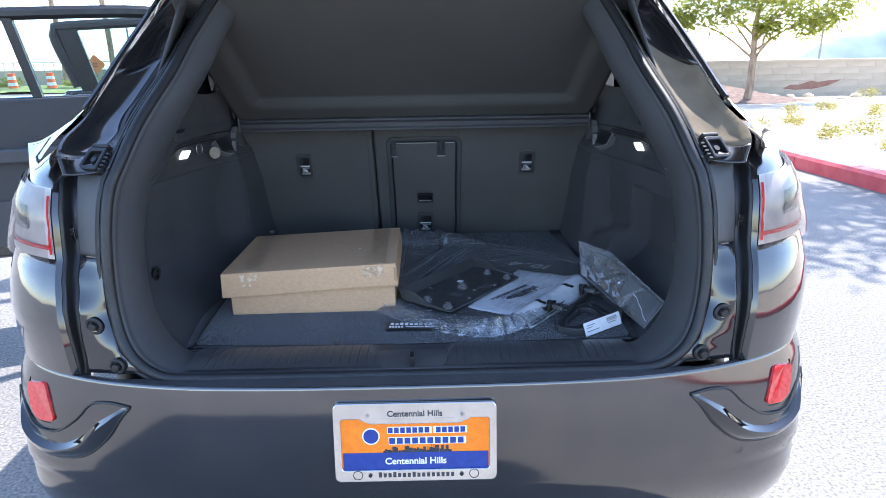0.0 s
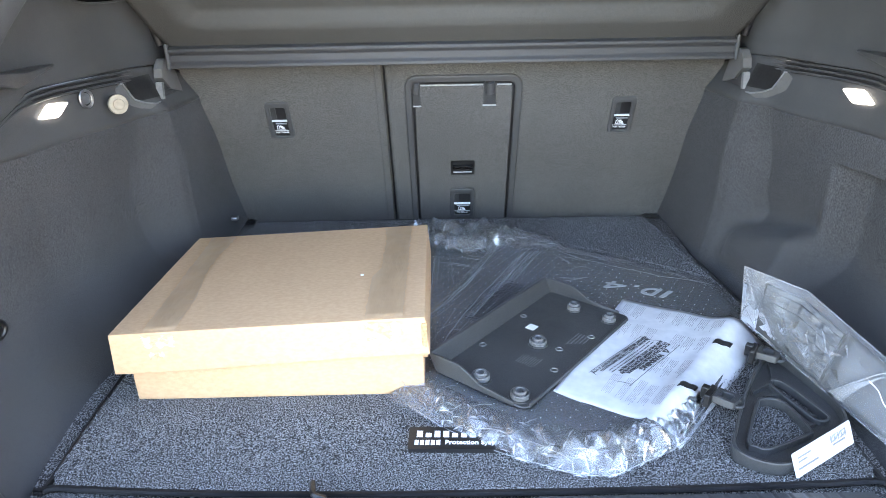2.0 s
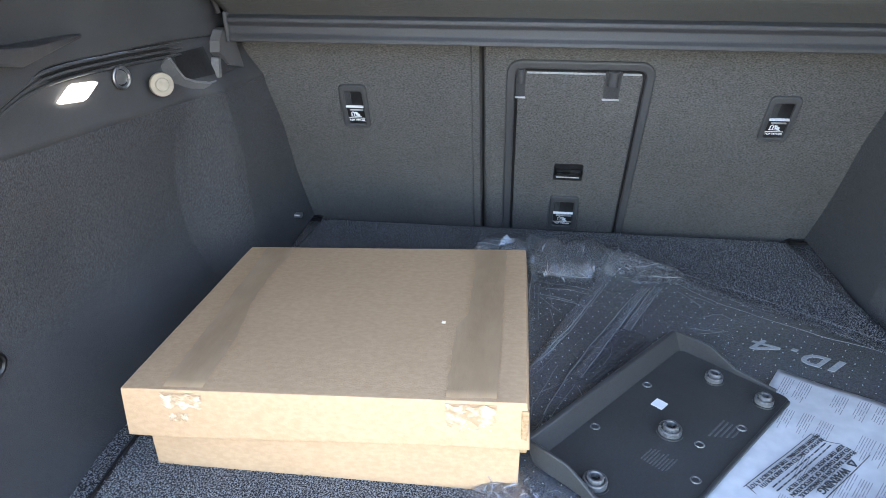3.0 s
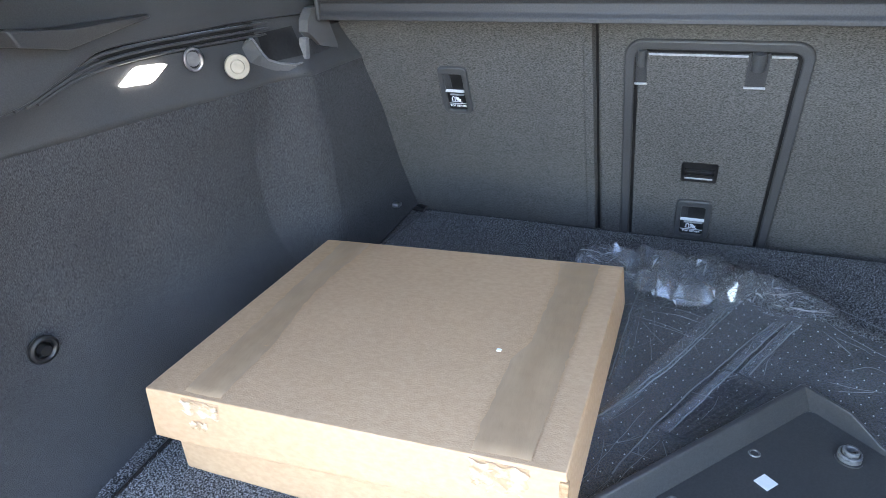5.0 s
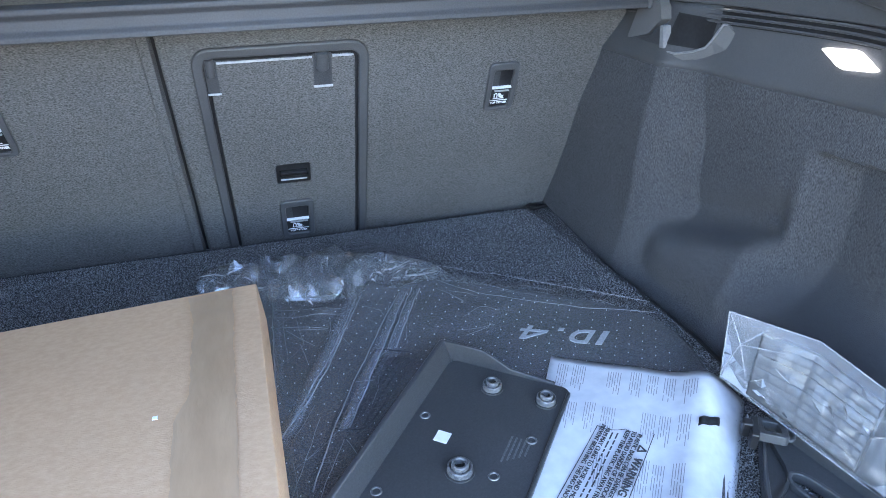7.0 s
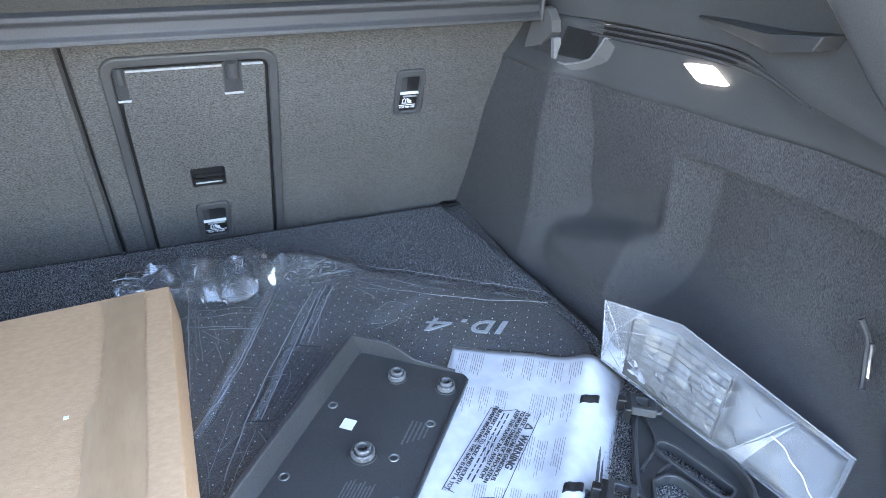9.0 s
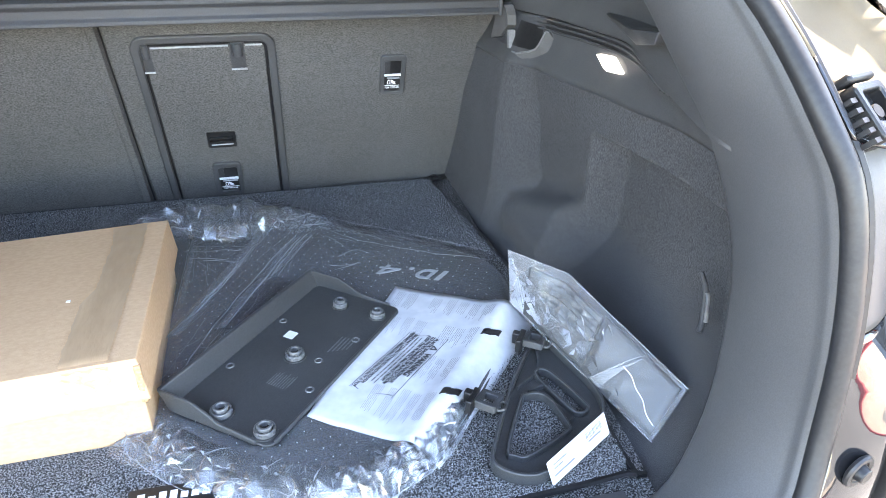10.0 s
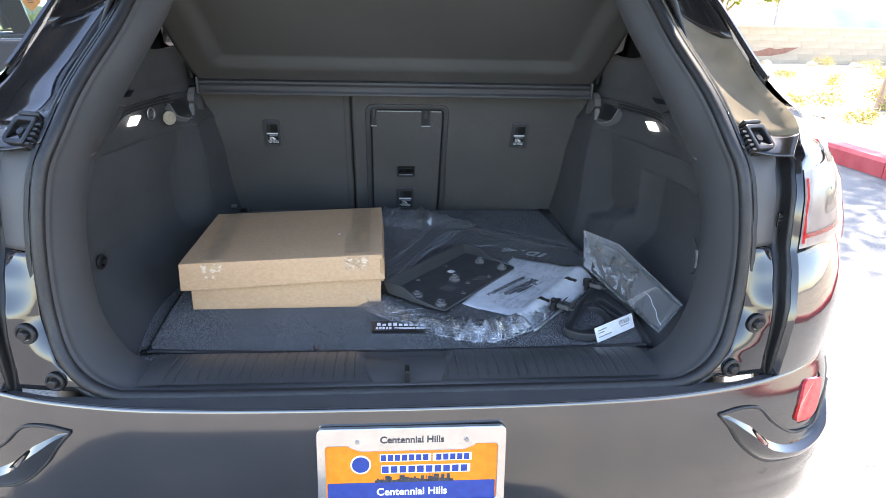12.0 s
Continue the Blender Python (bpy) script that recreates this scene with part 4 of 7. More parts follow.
    def jamb(z0, z1):
        def fn(u, v):
            z = z0 + (z1 - z0) * v
            e = inner_edge(z) - .008 - lerp_table([(.70, .012), (.78, .022), (.9, .03), (1.0, .032), (1.125, .036)], z)
            f = lerp_table(QUART_K, z)
            ye = plan_y(e / f) + lerp_table(QUART_Y, z) + .008 + .75 * lerp_table([(.70, .004), (.78, .02), (.9, .03), (1.125, .035)], z)
            xi, yi = lerp_table([(.745, .50), (.76, .545), (.79, .577), (.865, .600), (.98, .606), (1.085, .598), (1.145, .58)], z), lerp_table([(.745, 1.207), (.785, 1.222), (.865, 1.253), (.98, 1.277), (1.085, 1.308), (1.145, 1.345)], z)
            p = Vector((xi, yi, z)).lerp(Vector((e, ye, z)), u)
            p.y -= 0.003 * math.sin(u * math.pi)
            return Vector((s * p.x, p.y, p.z))
        return fn
    low = carpart("jamb_panel", grid(jamb(.745, .966), 14, 26), SHOULDER, label="glossy black lower jamb with rubber buffers", solid=0.003)
    up = carpart("jamb_panel", grid(jamb(.969, 1.125), 14, 20), TRIM, label="satin black upper jamb", solid=0.003)
    for x, z, r in ((.58, .762, .014), (.621, .840, .015)):
        u = .5
        j = jamb(.745, .966)
        best = min((j(a / 30, (z - .745) / .221) for a in range(31)), key=lambda p: abs(abs(p.x) - x))
        m = Matrix.Translation(best + Vector((0, -.004, 0))) @ pose(0, 0, 0, 90, 0, 12 * s)
        b2 = bmesh.new()
        ring_pts = [m @ Vector((r * math.cos(k * math.pi / 14), r * math.sin(k * math.pi / 14), 0)) for k in range(28)]
        tube(b2, ring_pts, 0.0035, 8, closed=True)
        cyl(b2, r, r * .95, .003, m @ Matrix.Translation((0, 0, -.003)), 28)
        carpart("buffer_ring", b2, RUBBER, low, "black rubber buffer")
        b2 = bmesh.new()
        cyl(b2, r * .62, r * .5, .009, m, 24)
        carpart("buffer", b2, BLACK_PLASTIC, low, bevel=0.001)
    # pocket at the foot of the pillar, with the guide block
    lip_a = [q for q in seal_half if q.z > 1.12][:34]
    inn = smooth_path([tuple(q + Vector((.012, -.004, .004))) for q in lip_a], 30)
    out = smooth_path([(.66, 1.30, 1.128), (.688, 1.355, 1.178), (.672, 1.47, 1.228), (.634, 1.60, 1.332), (.594, 1.72, 1.43), (.549, 1.85, 1.54)], 30)

    def pocket(u, v):
        i = min(28, int(u * 29))
        w = u * 29 - i
        p = inn[i].lerp(inn[i + 1], w).lerp(out[i].lerp(out[i + 1], w), v)
        d = math.sin(v * math.pi) ** .6 * lerp_table([(0, .01), (.12, .05), (.3, .045), (1, .03)], u)
        p += Vector((0, .75, -.65)) * d
        return Vector((s * p.x, p.y, p.z))
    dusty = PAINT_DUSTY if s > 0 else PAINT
    carpart("pillar_foot", grid(lambda u, v: pocket(u * 2 / 29, v), 9, 14), BLACK_GLOSS, label="glossy black foot of the rear pillar gutter", solid=0.003)
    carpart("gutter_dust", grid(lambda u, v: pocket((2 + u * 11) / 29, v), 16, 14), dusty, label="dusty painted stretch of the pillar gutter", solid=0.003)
    carpart("pillar_channel", grid(lambda u, v: pocket((13 + u * 16) / 29, v), 17, 14), BLACK_GLOSS, label="glossy black gutter of the rear pillar", solid=0.003)
    m = Matrix.Translation((s * .620, 1.350, 1.146)) @ pose(0, 0, 0, 42, 0, 0) @ pose(0, 0, 0, 0, s * 14, s * 14) @ Matrix.Diagonal((.72, .72, .72, 1))
    b2 = bmesh.new()
    ring(b2, rounded(.062, .075, .008), rounded(.042, .05, .005), -.02, .012, m)
    gb = carpart("guide_block", b2, BLACK_PLASTIC, None, "black tailgate guide block", bevel=0.002)
    b2 = bmesh.new()
    slab(b2, rounded(.042, .05, .005), -.02, -.004, m)
    cyl(b2, .011, .009, .012, m @ Matrix.Translation((0, 0, -.006)), 20)
    carpart("guide_buffer", b2, RUBBER, gb)
    b2 = bmesh.new()
    box(b2, -.028, .028, .040, .052, -.012, .012, m)
    carpart("guide_cap", b2, RUBBER, gb, bevel=0.003)
    for k in range(5):
        b2 = bmesh.new()
        box(b2, -.046, -.034, -.036 + .013 * k, -.030 + .013 * k, -.01, .008, m @ (Matrix.Diagonal((s, 1, 1, 1))))
        carpart("guide_fin", b2, RUBBER, gb)
    # small moulded plate on the shut channel
    q = channel(.35, (1.008 - .705) / .42)
    pm = Matrix.Translation(q + Vector((0, -.006, 0))) @ pose(0, 0, 0, 90, 0, s * 38)
    b2 = bmesh.new()
    slab(b2, rounded(.026, .026, .003), 0, .003, pm)
    plate = carpart("maker_plate", b2, BLACK_GLOSS, None, "small embossed black plate on the channel", bevel=0.001)
    b2 = bmesh.new()
    box(b2, -.009, .009, .003, .006, .003, .0036, pm)
    box(b2, -.009, .003, -.004, -.001, .003, .0036, pm)
    carpart("plate_bar", b2, TRIM, plate)
    # reflector and corner blade in the bumper
    def on_skin(pts, n, off, closed=False):
        return smooth_path([tuple(on_bumper(s * x, z, off).translation) for x, z in pts], n, closed=closed)
    glass = on_skin([(.742, .716), (.768, .712), (.793, .702), (.790, .668), (.784, .646), (.766, .637), (.745, .639), (.727, .644), (.728, .665), (.733, .69)], 40, .007, True)
    back = on_skin([(.742, .716), (.768, .712), (.793, .702), (.790, .668), (.784, .646), (.766, .637), (.745, .639), (.727, .644), (.728, .665), (.733, .69)], 40, -.002, True)
    b2 = bmesh.new()
    fv, bv = [b2.verts.new(q) for q in glass], [b2.verts.new(q) for q in back]
    b2.faces.new(fv)
    for i in range(40):
        b2.faces.new((fv[i], fv[(i + 1) % 40], bv[(i + 1) % 40], bv[i]))
    carpart("reflector", b2, RED_LENS, bumper, "red bumper reflector", smooth=False)
    # black hollow that runs down the outer side of the reflector
    a = on_skin([(.792, .712), (.796, .69), (.792, .66), (.782, .642), (.765, .632), (.735, .634)], 24, .0035)
    b = on_skin([(.842, .712), (.838, .69), (.822, .655), (.802, .633), (.772, .619), (.73, .624)], 24, .0035)
    carpart("reflector_recess", grid(lambda u, v: a[int(round(u * 23))].lerp(b[int(round(u * 23))], v) + Vector((0, .010, 0)) * math.sin(v * math.pi), 24, 5), BLACK_PLASTIC, bumper)
    # glossy blade under it: an upper face that leans to the sky and a rounded lower one
    top = on_skin([(.548, .697), (.59, .702), (.632, .694), (.672, .656), (.722, .622), (.775, .616), (.805, .634), (.840, .672)], 46, .004)
    low = on_skin([(.549, .694), (.575, .664), (.602, .627), (.645, .588), (.695, .567), (.765, .563), (.825, .588), (.858, .64)], 46, .004)
    out_dir = Vector((s * .35, -1, 0)).normalized()

    def blade(u, v):
        i = int(round(u * 45))
        p = top[i].lerp(low[i], v)
        wide = min(1.0, u * 4, (1 - u) * 5)
        return p + out_dir * wide * lerp_table([(0, -.002), (.12, -.016), (.45, -.004), (.62, .014), (.85, .010), (1, 0)], v)
    carpart("corner_blade", grid(blade, 46, 14), SHOULDER, bumper, "glossy black bumper corner insert")
    b2 = bmesh.new()
    tube(b2, top[::-1] + low, 0.0028, 6, closed=True)
    carpart("blade_edge", b2, RUBBER, bumper)
    m = on_bumper(s * .672, .548, .001)
    b2 = bmesh.new()
    tube(b2, [m @ Vector((.0095 * math.cos(k * math.pi / 12), .0095 * math.sin(k * math.pi / 12), 0)) for k in range(24)], 0.0012, 6, closed=True)
    cyl(b2, .009, .009, .001, m, 20)
    carpart("parking_sensor", b2, PAINT, bumper, "round parking sensor")


for s in (-1, 1):
    quarter_panel(s)

# load floor under the mat, roof, cabin shell, tailgate
bm = bmesh.new()
slab(bm, [(-.57, 1.30), (.57, 1.30), (.60, 1.5), (.56, 2.38), (-.56, 2.38), (-.60, 1.5)], -.05, -.012)
for v in bm.verts:
    v.co.z += floor_z(v.co.y)
carpart("load_floor", bm, CARPET, label="carpeted load floor")
roof_line = [(1.855, 1.575), (2.2, 1.615), (2.8, 1.635), (3.4, 1.62), (3.9, 1.56)]


def roof_fn(dz):
    def fn(u, v):
        y = 1.86 + 2.1 * u
        z = lerp_table(roof_line, y) + dz
        w = lerp_table([(1.8, .555), (2.4, .61), (3.2, .62), (4.0, .58)], y)
        x = (2 * v - 1) * w
        return Vector((x, y, z - 0.05 * (abs(x) / w) ** 3))
    return fn


carpart("roof", grid(roof_fn(0), 30, 20), PAINT, label="glossy black roof", solid=0.006)
carpart("headliner", grid(roof_fn(-.035), 24, 16), SHELF_FELT, label="dark roof lining")
for s in (-1, 1):
    carpart("side_body", grid(lambda u, v: Vector((s * (.924 - .03 * math.cos(v * 3) * (v - .4) - .10 * max(0, u - .8) * 5 * (u > .8)), 2.5 + 3.1 * u, .22 + v * .84)), 30, 14), PAINT, label="glossy black body side", solid=0.01)
    carpart("cabin_glass", grid(lambda u, v: Vector((s * (.86 - .25 * v), 2.30 + (1.75 - .25 * v) * u + .1 * (1 - u) * v, 1.05 + v * .49)), 16, 8), DARK_GLASS, label="dark side windows")
    carpart("cabin_shell", grid(lambda u, v: Vector((s * (.62 - .05 * v), 2.0 + .35 * u, .95 + .6 * v)), 4, 6), TRIM_DARK, label="inner cabin side", solid=0.01)
carpart("bonnet", grid(lambda u, v: Vector(((2 * v - 1) * (.86 - .1 * u * u), 4.25 + 1.35 * u, 1.06 - .05 * abs(2 * v - 1) ** 3 - .28 * u * u)), 16, 14), PAINT, label="glossy black bonnet", solid=0.01)
carpart("windscreen", grid(lambda u, v: Vector(((2 * v - 1) * (.60 + .2 * u), 3.92 + .55 * u, 1.56 - .46 * u - .03 * abs(2 * v - 1) ** 2)), 10, 12), DARK_GLASS, label="dark windscreen")
for wx, wy in ((-.79, 2.02), (.79, 2.02), (-.79, 4.79), (.79, 4.79)):
    m = Matrix.Translation((wx, wy, .355)) @ pose(0, 0, 0, 0, 90, 0)
    b2 = bmesh.new()
    tube(b2, [m @ Vector((.27 * math.cos(k * math.pi / 20), .27 * math.sin(k * math.pi / 20), 0)) for k in range(40)], .085, 12, closed=True, flat=1.25)
    wheel = carpart("wheel", b2, RUBBER, label="black road wheel")
    b2 = bmesh.new()
    cyl(b2, .21, .21, .16, m @ Matrix.Translation((0, 0, -.08)), 32)
    carpart("rim", b2, STEEL, wheel)
# tailgate, swung up on the roof hinges
T_M = Matrix.Translation((0, 1.83, 1.60)) @ pose(0, 0, 0, -27, 0, 0) @ pose(0, 0, 0, 0, 0, 180)
gate = carpart("tailgate", grid(lambda u, v: T_M @ Vector(((2 * v - 1) * lerp_table([(0, .60), (.1, .645), (.2, .67), (.45, .69), (.62, .70), (1.0, .62)], u), .95 * u, -.02 - .10 * math.sin(u * math.pi * .9) + .06 * (2 * v - 1) ** 4)), 24, 20), PAINT, label="open glossy black tailgate with rear window", solid=0.05)
carpart("rear_window", grid(lambda u, v: T_M @ Vector(((2 * v - 1) * lerp_table([(0, .46), (1, .55)], u), .08 + .40 * u, .032 - .02 - .10 * math.sin((.08 + .4 * u) / .95 * math.pi * .9) + .06 * (2 * v - 1) ** 4)), 12, 14), DARK_GLASS, gate)
for s in (-1, 1):
    b2 = bmesh.new()
    tube(b2, [Vector((s * .535, 1.72, 1.455)), Vector((s * .56, 1.60, 1.62)), Vector((s * .565, 1.42, 1.78))], .011, 8)
    carpart("gas_strut", b2, BLACK_PLASTIC, gate)
    b2 = bmesh.new()
    tube(b2, smooth_path([(s * .50, 1.80, 1.50), (s * .51, 1.76, 1.54), (s * .50, 1.74, 1.60)], 8), .013, 8)
    carpart("gate_hinge", b2, STEEL, gate)


def open_door(hx, hy, angle, length, low_z, bar, belt, drop):
    """A side door, hinged at its front edge and swung out; x along the door, y out of its trim."""
    m = Matrix.Translation((hx, hy, 0)) @ pose(0, 0, 0, 0, 0, angle)
    lean = bar[2] - bar[0]
    top = [(x, z if z < 1.1 else z - drop) for x, z in ((.04, belt), (.22, 1.42), (.34, 1.49), (.70, 1.50), (length - .06, 1.48), (length - .015, 1.46), (length - .05 * lean, 1.40), (length - lean, belt + .02))]
    b2 = bmesh.new()
    bmesh.ops.create_cube(b2, size=1.0, matrix=m @ Matrix.Translation((length / 2, -.045, (low_z + belt) / 2)) @ Matrix.Diagonal((length, .09, belt - low_z, 1)))
    body = carpart("side_door", b2, PAINT, label="open black side door", bevel=0.02)
    b2 = bmesh.new()
    box(b2, .05, length - .04, .0, .018, low_z + .08, belt - .005, m)
    carpart("door_trim", b2, TRIM_DARK, body, "dark door trim", bevel=0.01)
    b2 = bmesh.new()
    box(b2, .12, length - .2, .018, .06, .80, .87, m)
    carpart("armrest", b2, TRIM, body, bevel=0.012)
    b2 = bmesh.new()
    slab(b2, [(.2, .40), (length - .25, .40), (length - .35, .62), (.25, .66)], .018, .034, m @ pose(0, 0, 0, 90, 0, 0) @ Matrix.Diagonal((1, 1, -1, 1)))
    carpart("door_pocket", b2, TRIM, body, bevel=0.006)
    b2 = bmesh.new()
    line = smooth_path([tuple(m @ Vector((x, -.03, z))) for x, z in top], 60)
    tube(b2, line, .030, 8)
    carpart("window_frame", b2, BLACK_PLASTIC, body, "black window frame")
    b2 = bmesh.new()
    ends = [(length - bar[0], 1.48 - drop), (length - bar[1], 1.48 - drop), (length - bar[3], belt - .01), (length - bar[2], belt - .01)]
    va, vb = [b2.verts.new(m @ Vector((x, -.055, z))) for x, z in ends], [b2.verts.new(m @ Vector((x, -.01, z))) for x, z in ends]
    b2.faces.new(va)
    b2.faces.new(vb[::-1])
    for i in range(4):
        b2.faces.new((va[i], va[(i + 1) % 4], vb[(i + 1) % 4], vb[i]))
    carpart("window_bar", b2, BLACK_PLASTIC, body)
    b2 = bmesh.new()
    b2.faces.new([b2.verts.new(q) for q in line])
    carpart("window_pane", b2, GLASS, body, "green tinted door glass", smooth=False).visible_shadow = False


open_door(-.92, 3.50, 198, 1.52, .33, (.57, .53, .635, .595), 1.095, .035)
open_door(-.92, 4.52, 198, 1.28, .33, (.12, .02, .20, .10), 1.04, .075)

# ---- licence plate holder ----
PLATE_M = on_bumper(0, .635, .006) @ pose(0, 0, 0, -9, 0, 0) @ Matrix.Translation((.006, -.002, .008))
plate = tagged(empty("dealer_plate", PLATE_M.translation), "orange and blue dealer plate in a chrome frame on the bumper", "plate")
plate.matrix_world = PLATE_M
bm = slab(bmesh.new(), rounded(.304, .152, .008), -.002, .001)
part("plate_panel", bm, ORANGE, plate, smooth=False)
bm = slab(bmesh.new(), rounded(.28, .036, .002), .001, .0016, Matrix.Translation((0, -.040, 0)))
part("blue_band", bm, BLUE, plate, smooth=False)
bm = bmesh.new()
wide = rounded(.312, .160, .012, 6)
hole = rounded(.284, .104, .006, 6)
ring(bm, wide, [(x, y - .004) for x, y in hole], -.003, .006)
part("chrome_frame", bm, CHROME, plate, "chrome plate frame", bevel=0.0015)
bm = bmesh.new()
slab(bm, [(-.105, .046), (-.085, .038), (.085, .038), (.105, .046), (.105, .05), (-.105, .05)], .0005, .0058)
part("frame_tab", bm, CHROME, plate, bevel=0.001)
writing("frame_words", "Centennial Hills", .0165, Matrix.Translation((0, .0585, .0063)), INK_BLACK, plate)
writing("band_words", "Centennial Hills", .0185, Matrix.Translation((0, -.040, .002)), WHITE_PRINT, plate)
# the dealer's name and web address, as plain bars
bm = bmesh.new()
for x0, x1, y0, y1 in ((-.052, .030, .018, .029), (.036, .098, .018, .029), (-.050, .096, -.004, .008)):
    box(bm, x0 - .0015, x1 + .0015, y0 - .0015, y1 + .0015, .001, .0015)
part("name_outline", bm, WHITE_PRINT, plate, smooth=False)
bm = bmesh.new()
for x0, n, y0, y1 in ((-.052, 7, .018, .029), (.040, 5, .018, .029), (-.050, 10, -.004, .008)):
    for k in range(n):
        box(bm, x0 + .0146 * k * (.8 if y0 > 0 else 1), x0 + .0146 * k * (.8 if y0 > 0 else 1) + (.0088 if y0 > 0 else .011), y0, y1, .001, .002)
part("name_bar", bm, BLUE, plate, smooth=False)["kind"] = "stuff"
bm = bmesh.new()
for k in range(16):
    box(bm, -.072 + .0093 * k, -.066 + .0093 * k, -.0705, -.0625 + (.002 if k in (0, 3, 7) else 0), .006, .0066)
part("address_bar", bm, INK_BLACK, plate, smooth=False)
bm = bmesh.new()
ring(bm, [(.017 * math.cos(k * math.pi / 16), .017 * math.sin(k * math.pi / 16)) for k in range(32)], [(.0145 * math.cos(k * math.pi / 16), .0145 * math.sin(k * math.pi / 16)) for k in range(32)], .001, .0022, Matrix.Translation((-.085, .012, 0)))
part("round_emblem", bm, WHITE_PRINT, plate, smooth=False)
bm = bmesh.new()
cyl(bm, .0145, .0145, .001, Matrix.Translation((-.085, .012, .001)), 28)
part("emblem_disc", bm, BLUE, plate, smooth=False)
bm = bmesh.new()
rr = random.Random(4)
x = -.062
while x < .066:
    w, h = rr.uniform(.003, .009), rr.uniform(.003, .014)
    box(bm, x, x + w, -.022, -.022 + h, .001, .0017)
    if rr.random() < .25:
        box(bm, x + w * .4, x + w * .55, -.022, -.022 + h + .008, .001, .0017)
    x += w * rr.uniform(.7, 1.1)
part("skyline", bm, INK_BLACK, plate, "black city skyline print", smooth=False)
for sx, sy, mat in ((-.090, .057, STEEL), (.090, .057, STEEL), (-.088, -.066, BLACK_PLASTIC), (.088, -.066, BLACK_PLASTIC)):
    bm = cyl(bmesh.new(), .0042, .0036, .003, Matrix.Translation((sx, sy, .0055)), 16)
    part("screw", bm, mat, plate)
for sx in (-.112, .112):
    bm = ring(bmesh.new(), [(.0095 * math.cos(k * math.pi / 12), .0095 * math.sin(k * math.pi / 12)) for k in range(24)], [(.0082 * math.cos(k * math.pi / 12), .0082 * math.sin(k * math.pi / 12)) for k in range(24)], .0055, .0066, Matrix.Translation((sx, -.066, 0)))
    part("frame_emblem", bm, INK_BLACK, plate, smooth=False)

# ---- cargo mat ----
mat_outline = [(-.492, 1.395), (-.48, 1.378), (-.2, 1.362), (.2, 1.362), (.478, 1.372), (.488, 1.39), (.496, 1.80), (.455, 2.25), (.44, 2.262), (-.455, 2.262), (-.47, 2.25), (-.50, 1.80)]
mat_ob = tagged(empty("cargo_mat", (0, 1.8, floor_z(1.8))), "salt-and-pepper grey carpet cargo mat on the load floor", "mat")
inv = Matrix.Translation((0, -1.8, -floor_z(1.8)))


def thing_part(name, bm, material, thing, label="", **k):
    """A part modelled in world coordinates under a thing's Empty."""
    ob = part(name, bm, material, thing, label, **k)
    ob.matrix_parent_inverse = thing.matrix_basis.inverted()
    return ob


def inside(x, y, poly):
    hit = False
    for (x0, y0), (x1, y1) in zip(poly, poly[1:] + poly[:1]):
        if (y0 > y) != (y1 > y) and x < (x1 - x0) * (y - y0) / (y1 - y0) + x0:
            hit = not hit
    return hit


bm = slab(bmesh.new(), mat_outline, -.011, 0)
for v in bm.verts:
    v.co.z += floor_z(v.co.y)
thing_part("carpet", bm, CARPET, mat_ob, bevel=0.003)
bm = bmesh.new()
tube(bm, smooth_path([(x, y, floor_z(y) - .004) for x, y in mat_outline], 160, closed=True), .0042, 6, closed=True)
thing_part("bound_edge", bm, BLACK_PLASTIC, mat_ob, "black bound edge")
# carpet pile
rr = random.Random(7)
verts, faces = [], []
while len(verts) < 3 * 130000:
    x, y = rr.uniform(-.50, .49), rr.uniform(1.365, 2.26)
    if rr.random() > (1.0 if y < 1.58 else 0.55) or not inside(x, y, mat_outline):
        continue
    z, a, h, w = floor_z(y), rr.uniform(0, 6.28), rr.uniform(.0014, .0032), rr.uniform(.0004, .0007)
    dx, dy = rr.uniform(-.0022, .0022), rr.uniform(-.0022, .0022)
    n = len(verts)
    verts += [(x - w * math.cos(a), y - w * math.sin(a), z - .0005), (x + w * math.cos(a), y + w * math.sin(a), z - .0005), (x + dx, y + dy, z + h)]
    faces.append((n, n + 1, n + 2))
me = bpy.data.meshes.new("nap")
me.from_pydata(verts, [], faces)
PILE = bpy.data.materials.new("carpet_fibre")
PILE.use_nodes = True
pn, pl = PILE.node_tree.nodes, PILE.node_tree.links
geo, pr = pn.new("ShaderNodeNewGeometry"), pn.new("ShaderNodeValToRGB")
pr.color_ramp.elements[0].color, pr.color_ramp.elements[1].color = (.03, .031, .035, 1), (.40, .415, .44, 1)
pr.color_ramp.elements[0].position, pr.color_ramp.elements[1].position = .35, 1.0
pl.new(geo.outputs["Random Per Island"], pr.inputs["Fac"])
pl.new(pr.outputs["Color"], pn["Principled BSDF"].inputs["Base Color"])
pn["Principled BSDF"].inputs["Roughness"].default_value = .9
me.materials.append(PILE)
pile = new("nap", me)
pile.parent = mat_ob
pile.matrix_parent_inverse = mat_ob.matrix_basis.inverted()
pile["kind"] = "stuff"
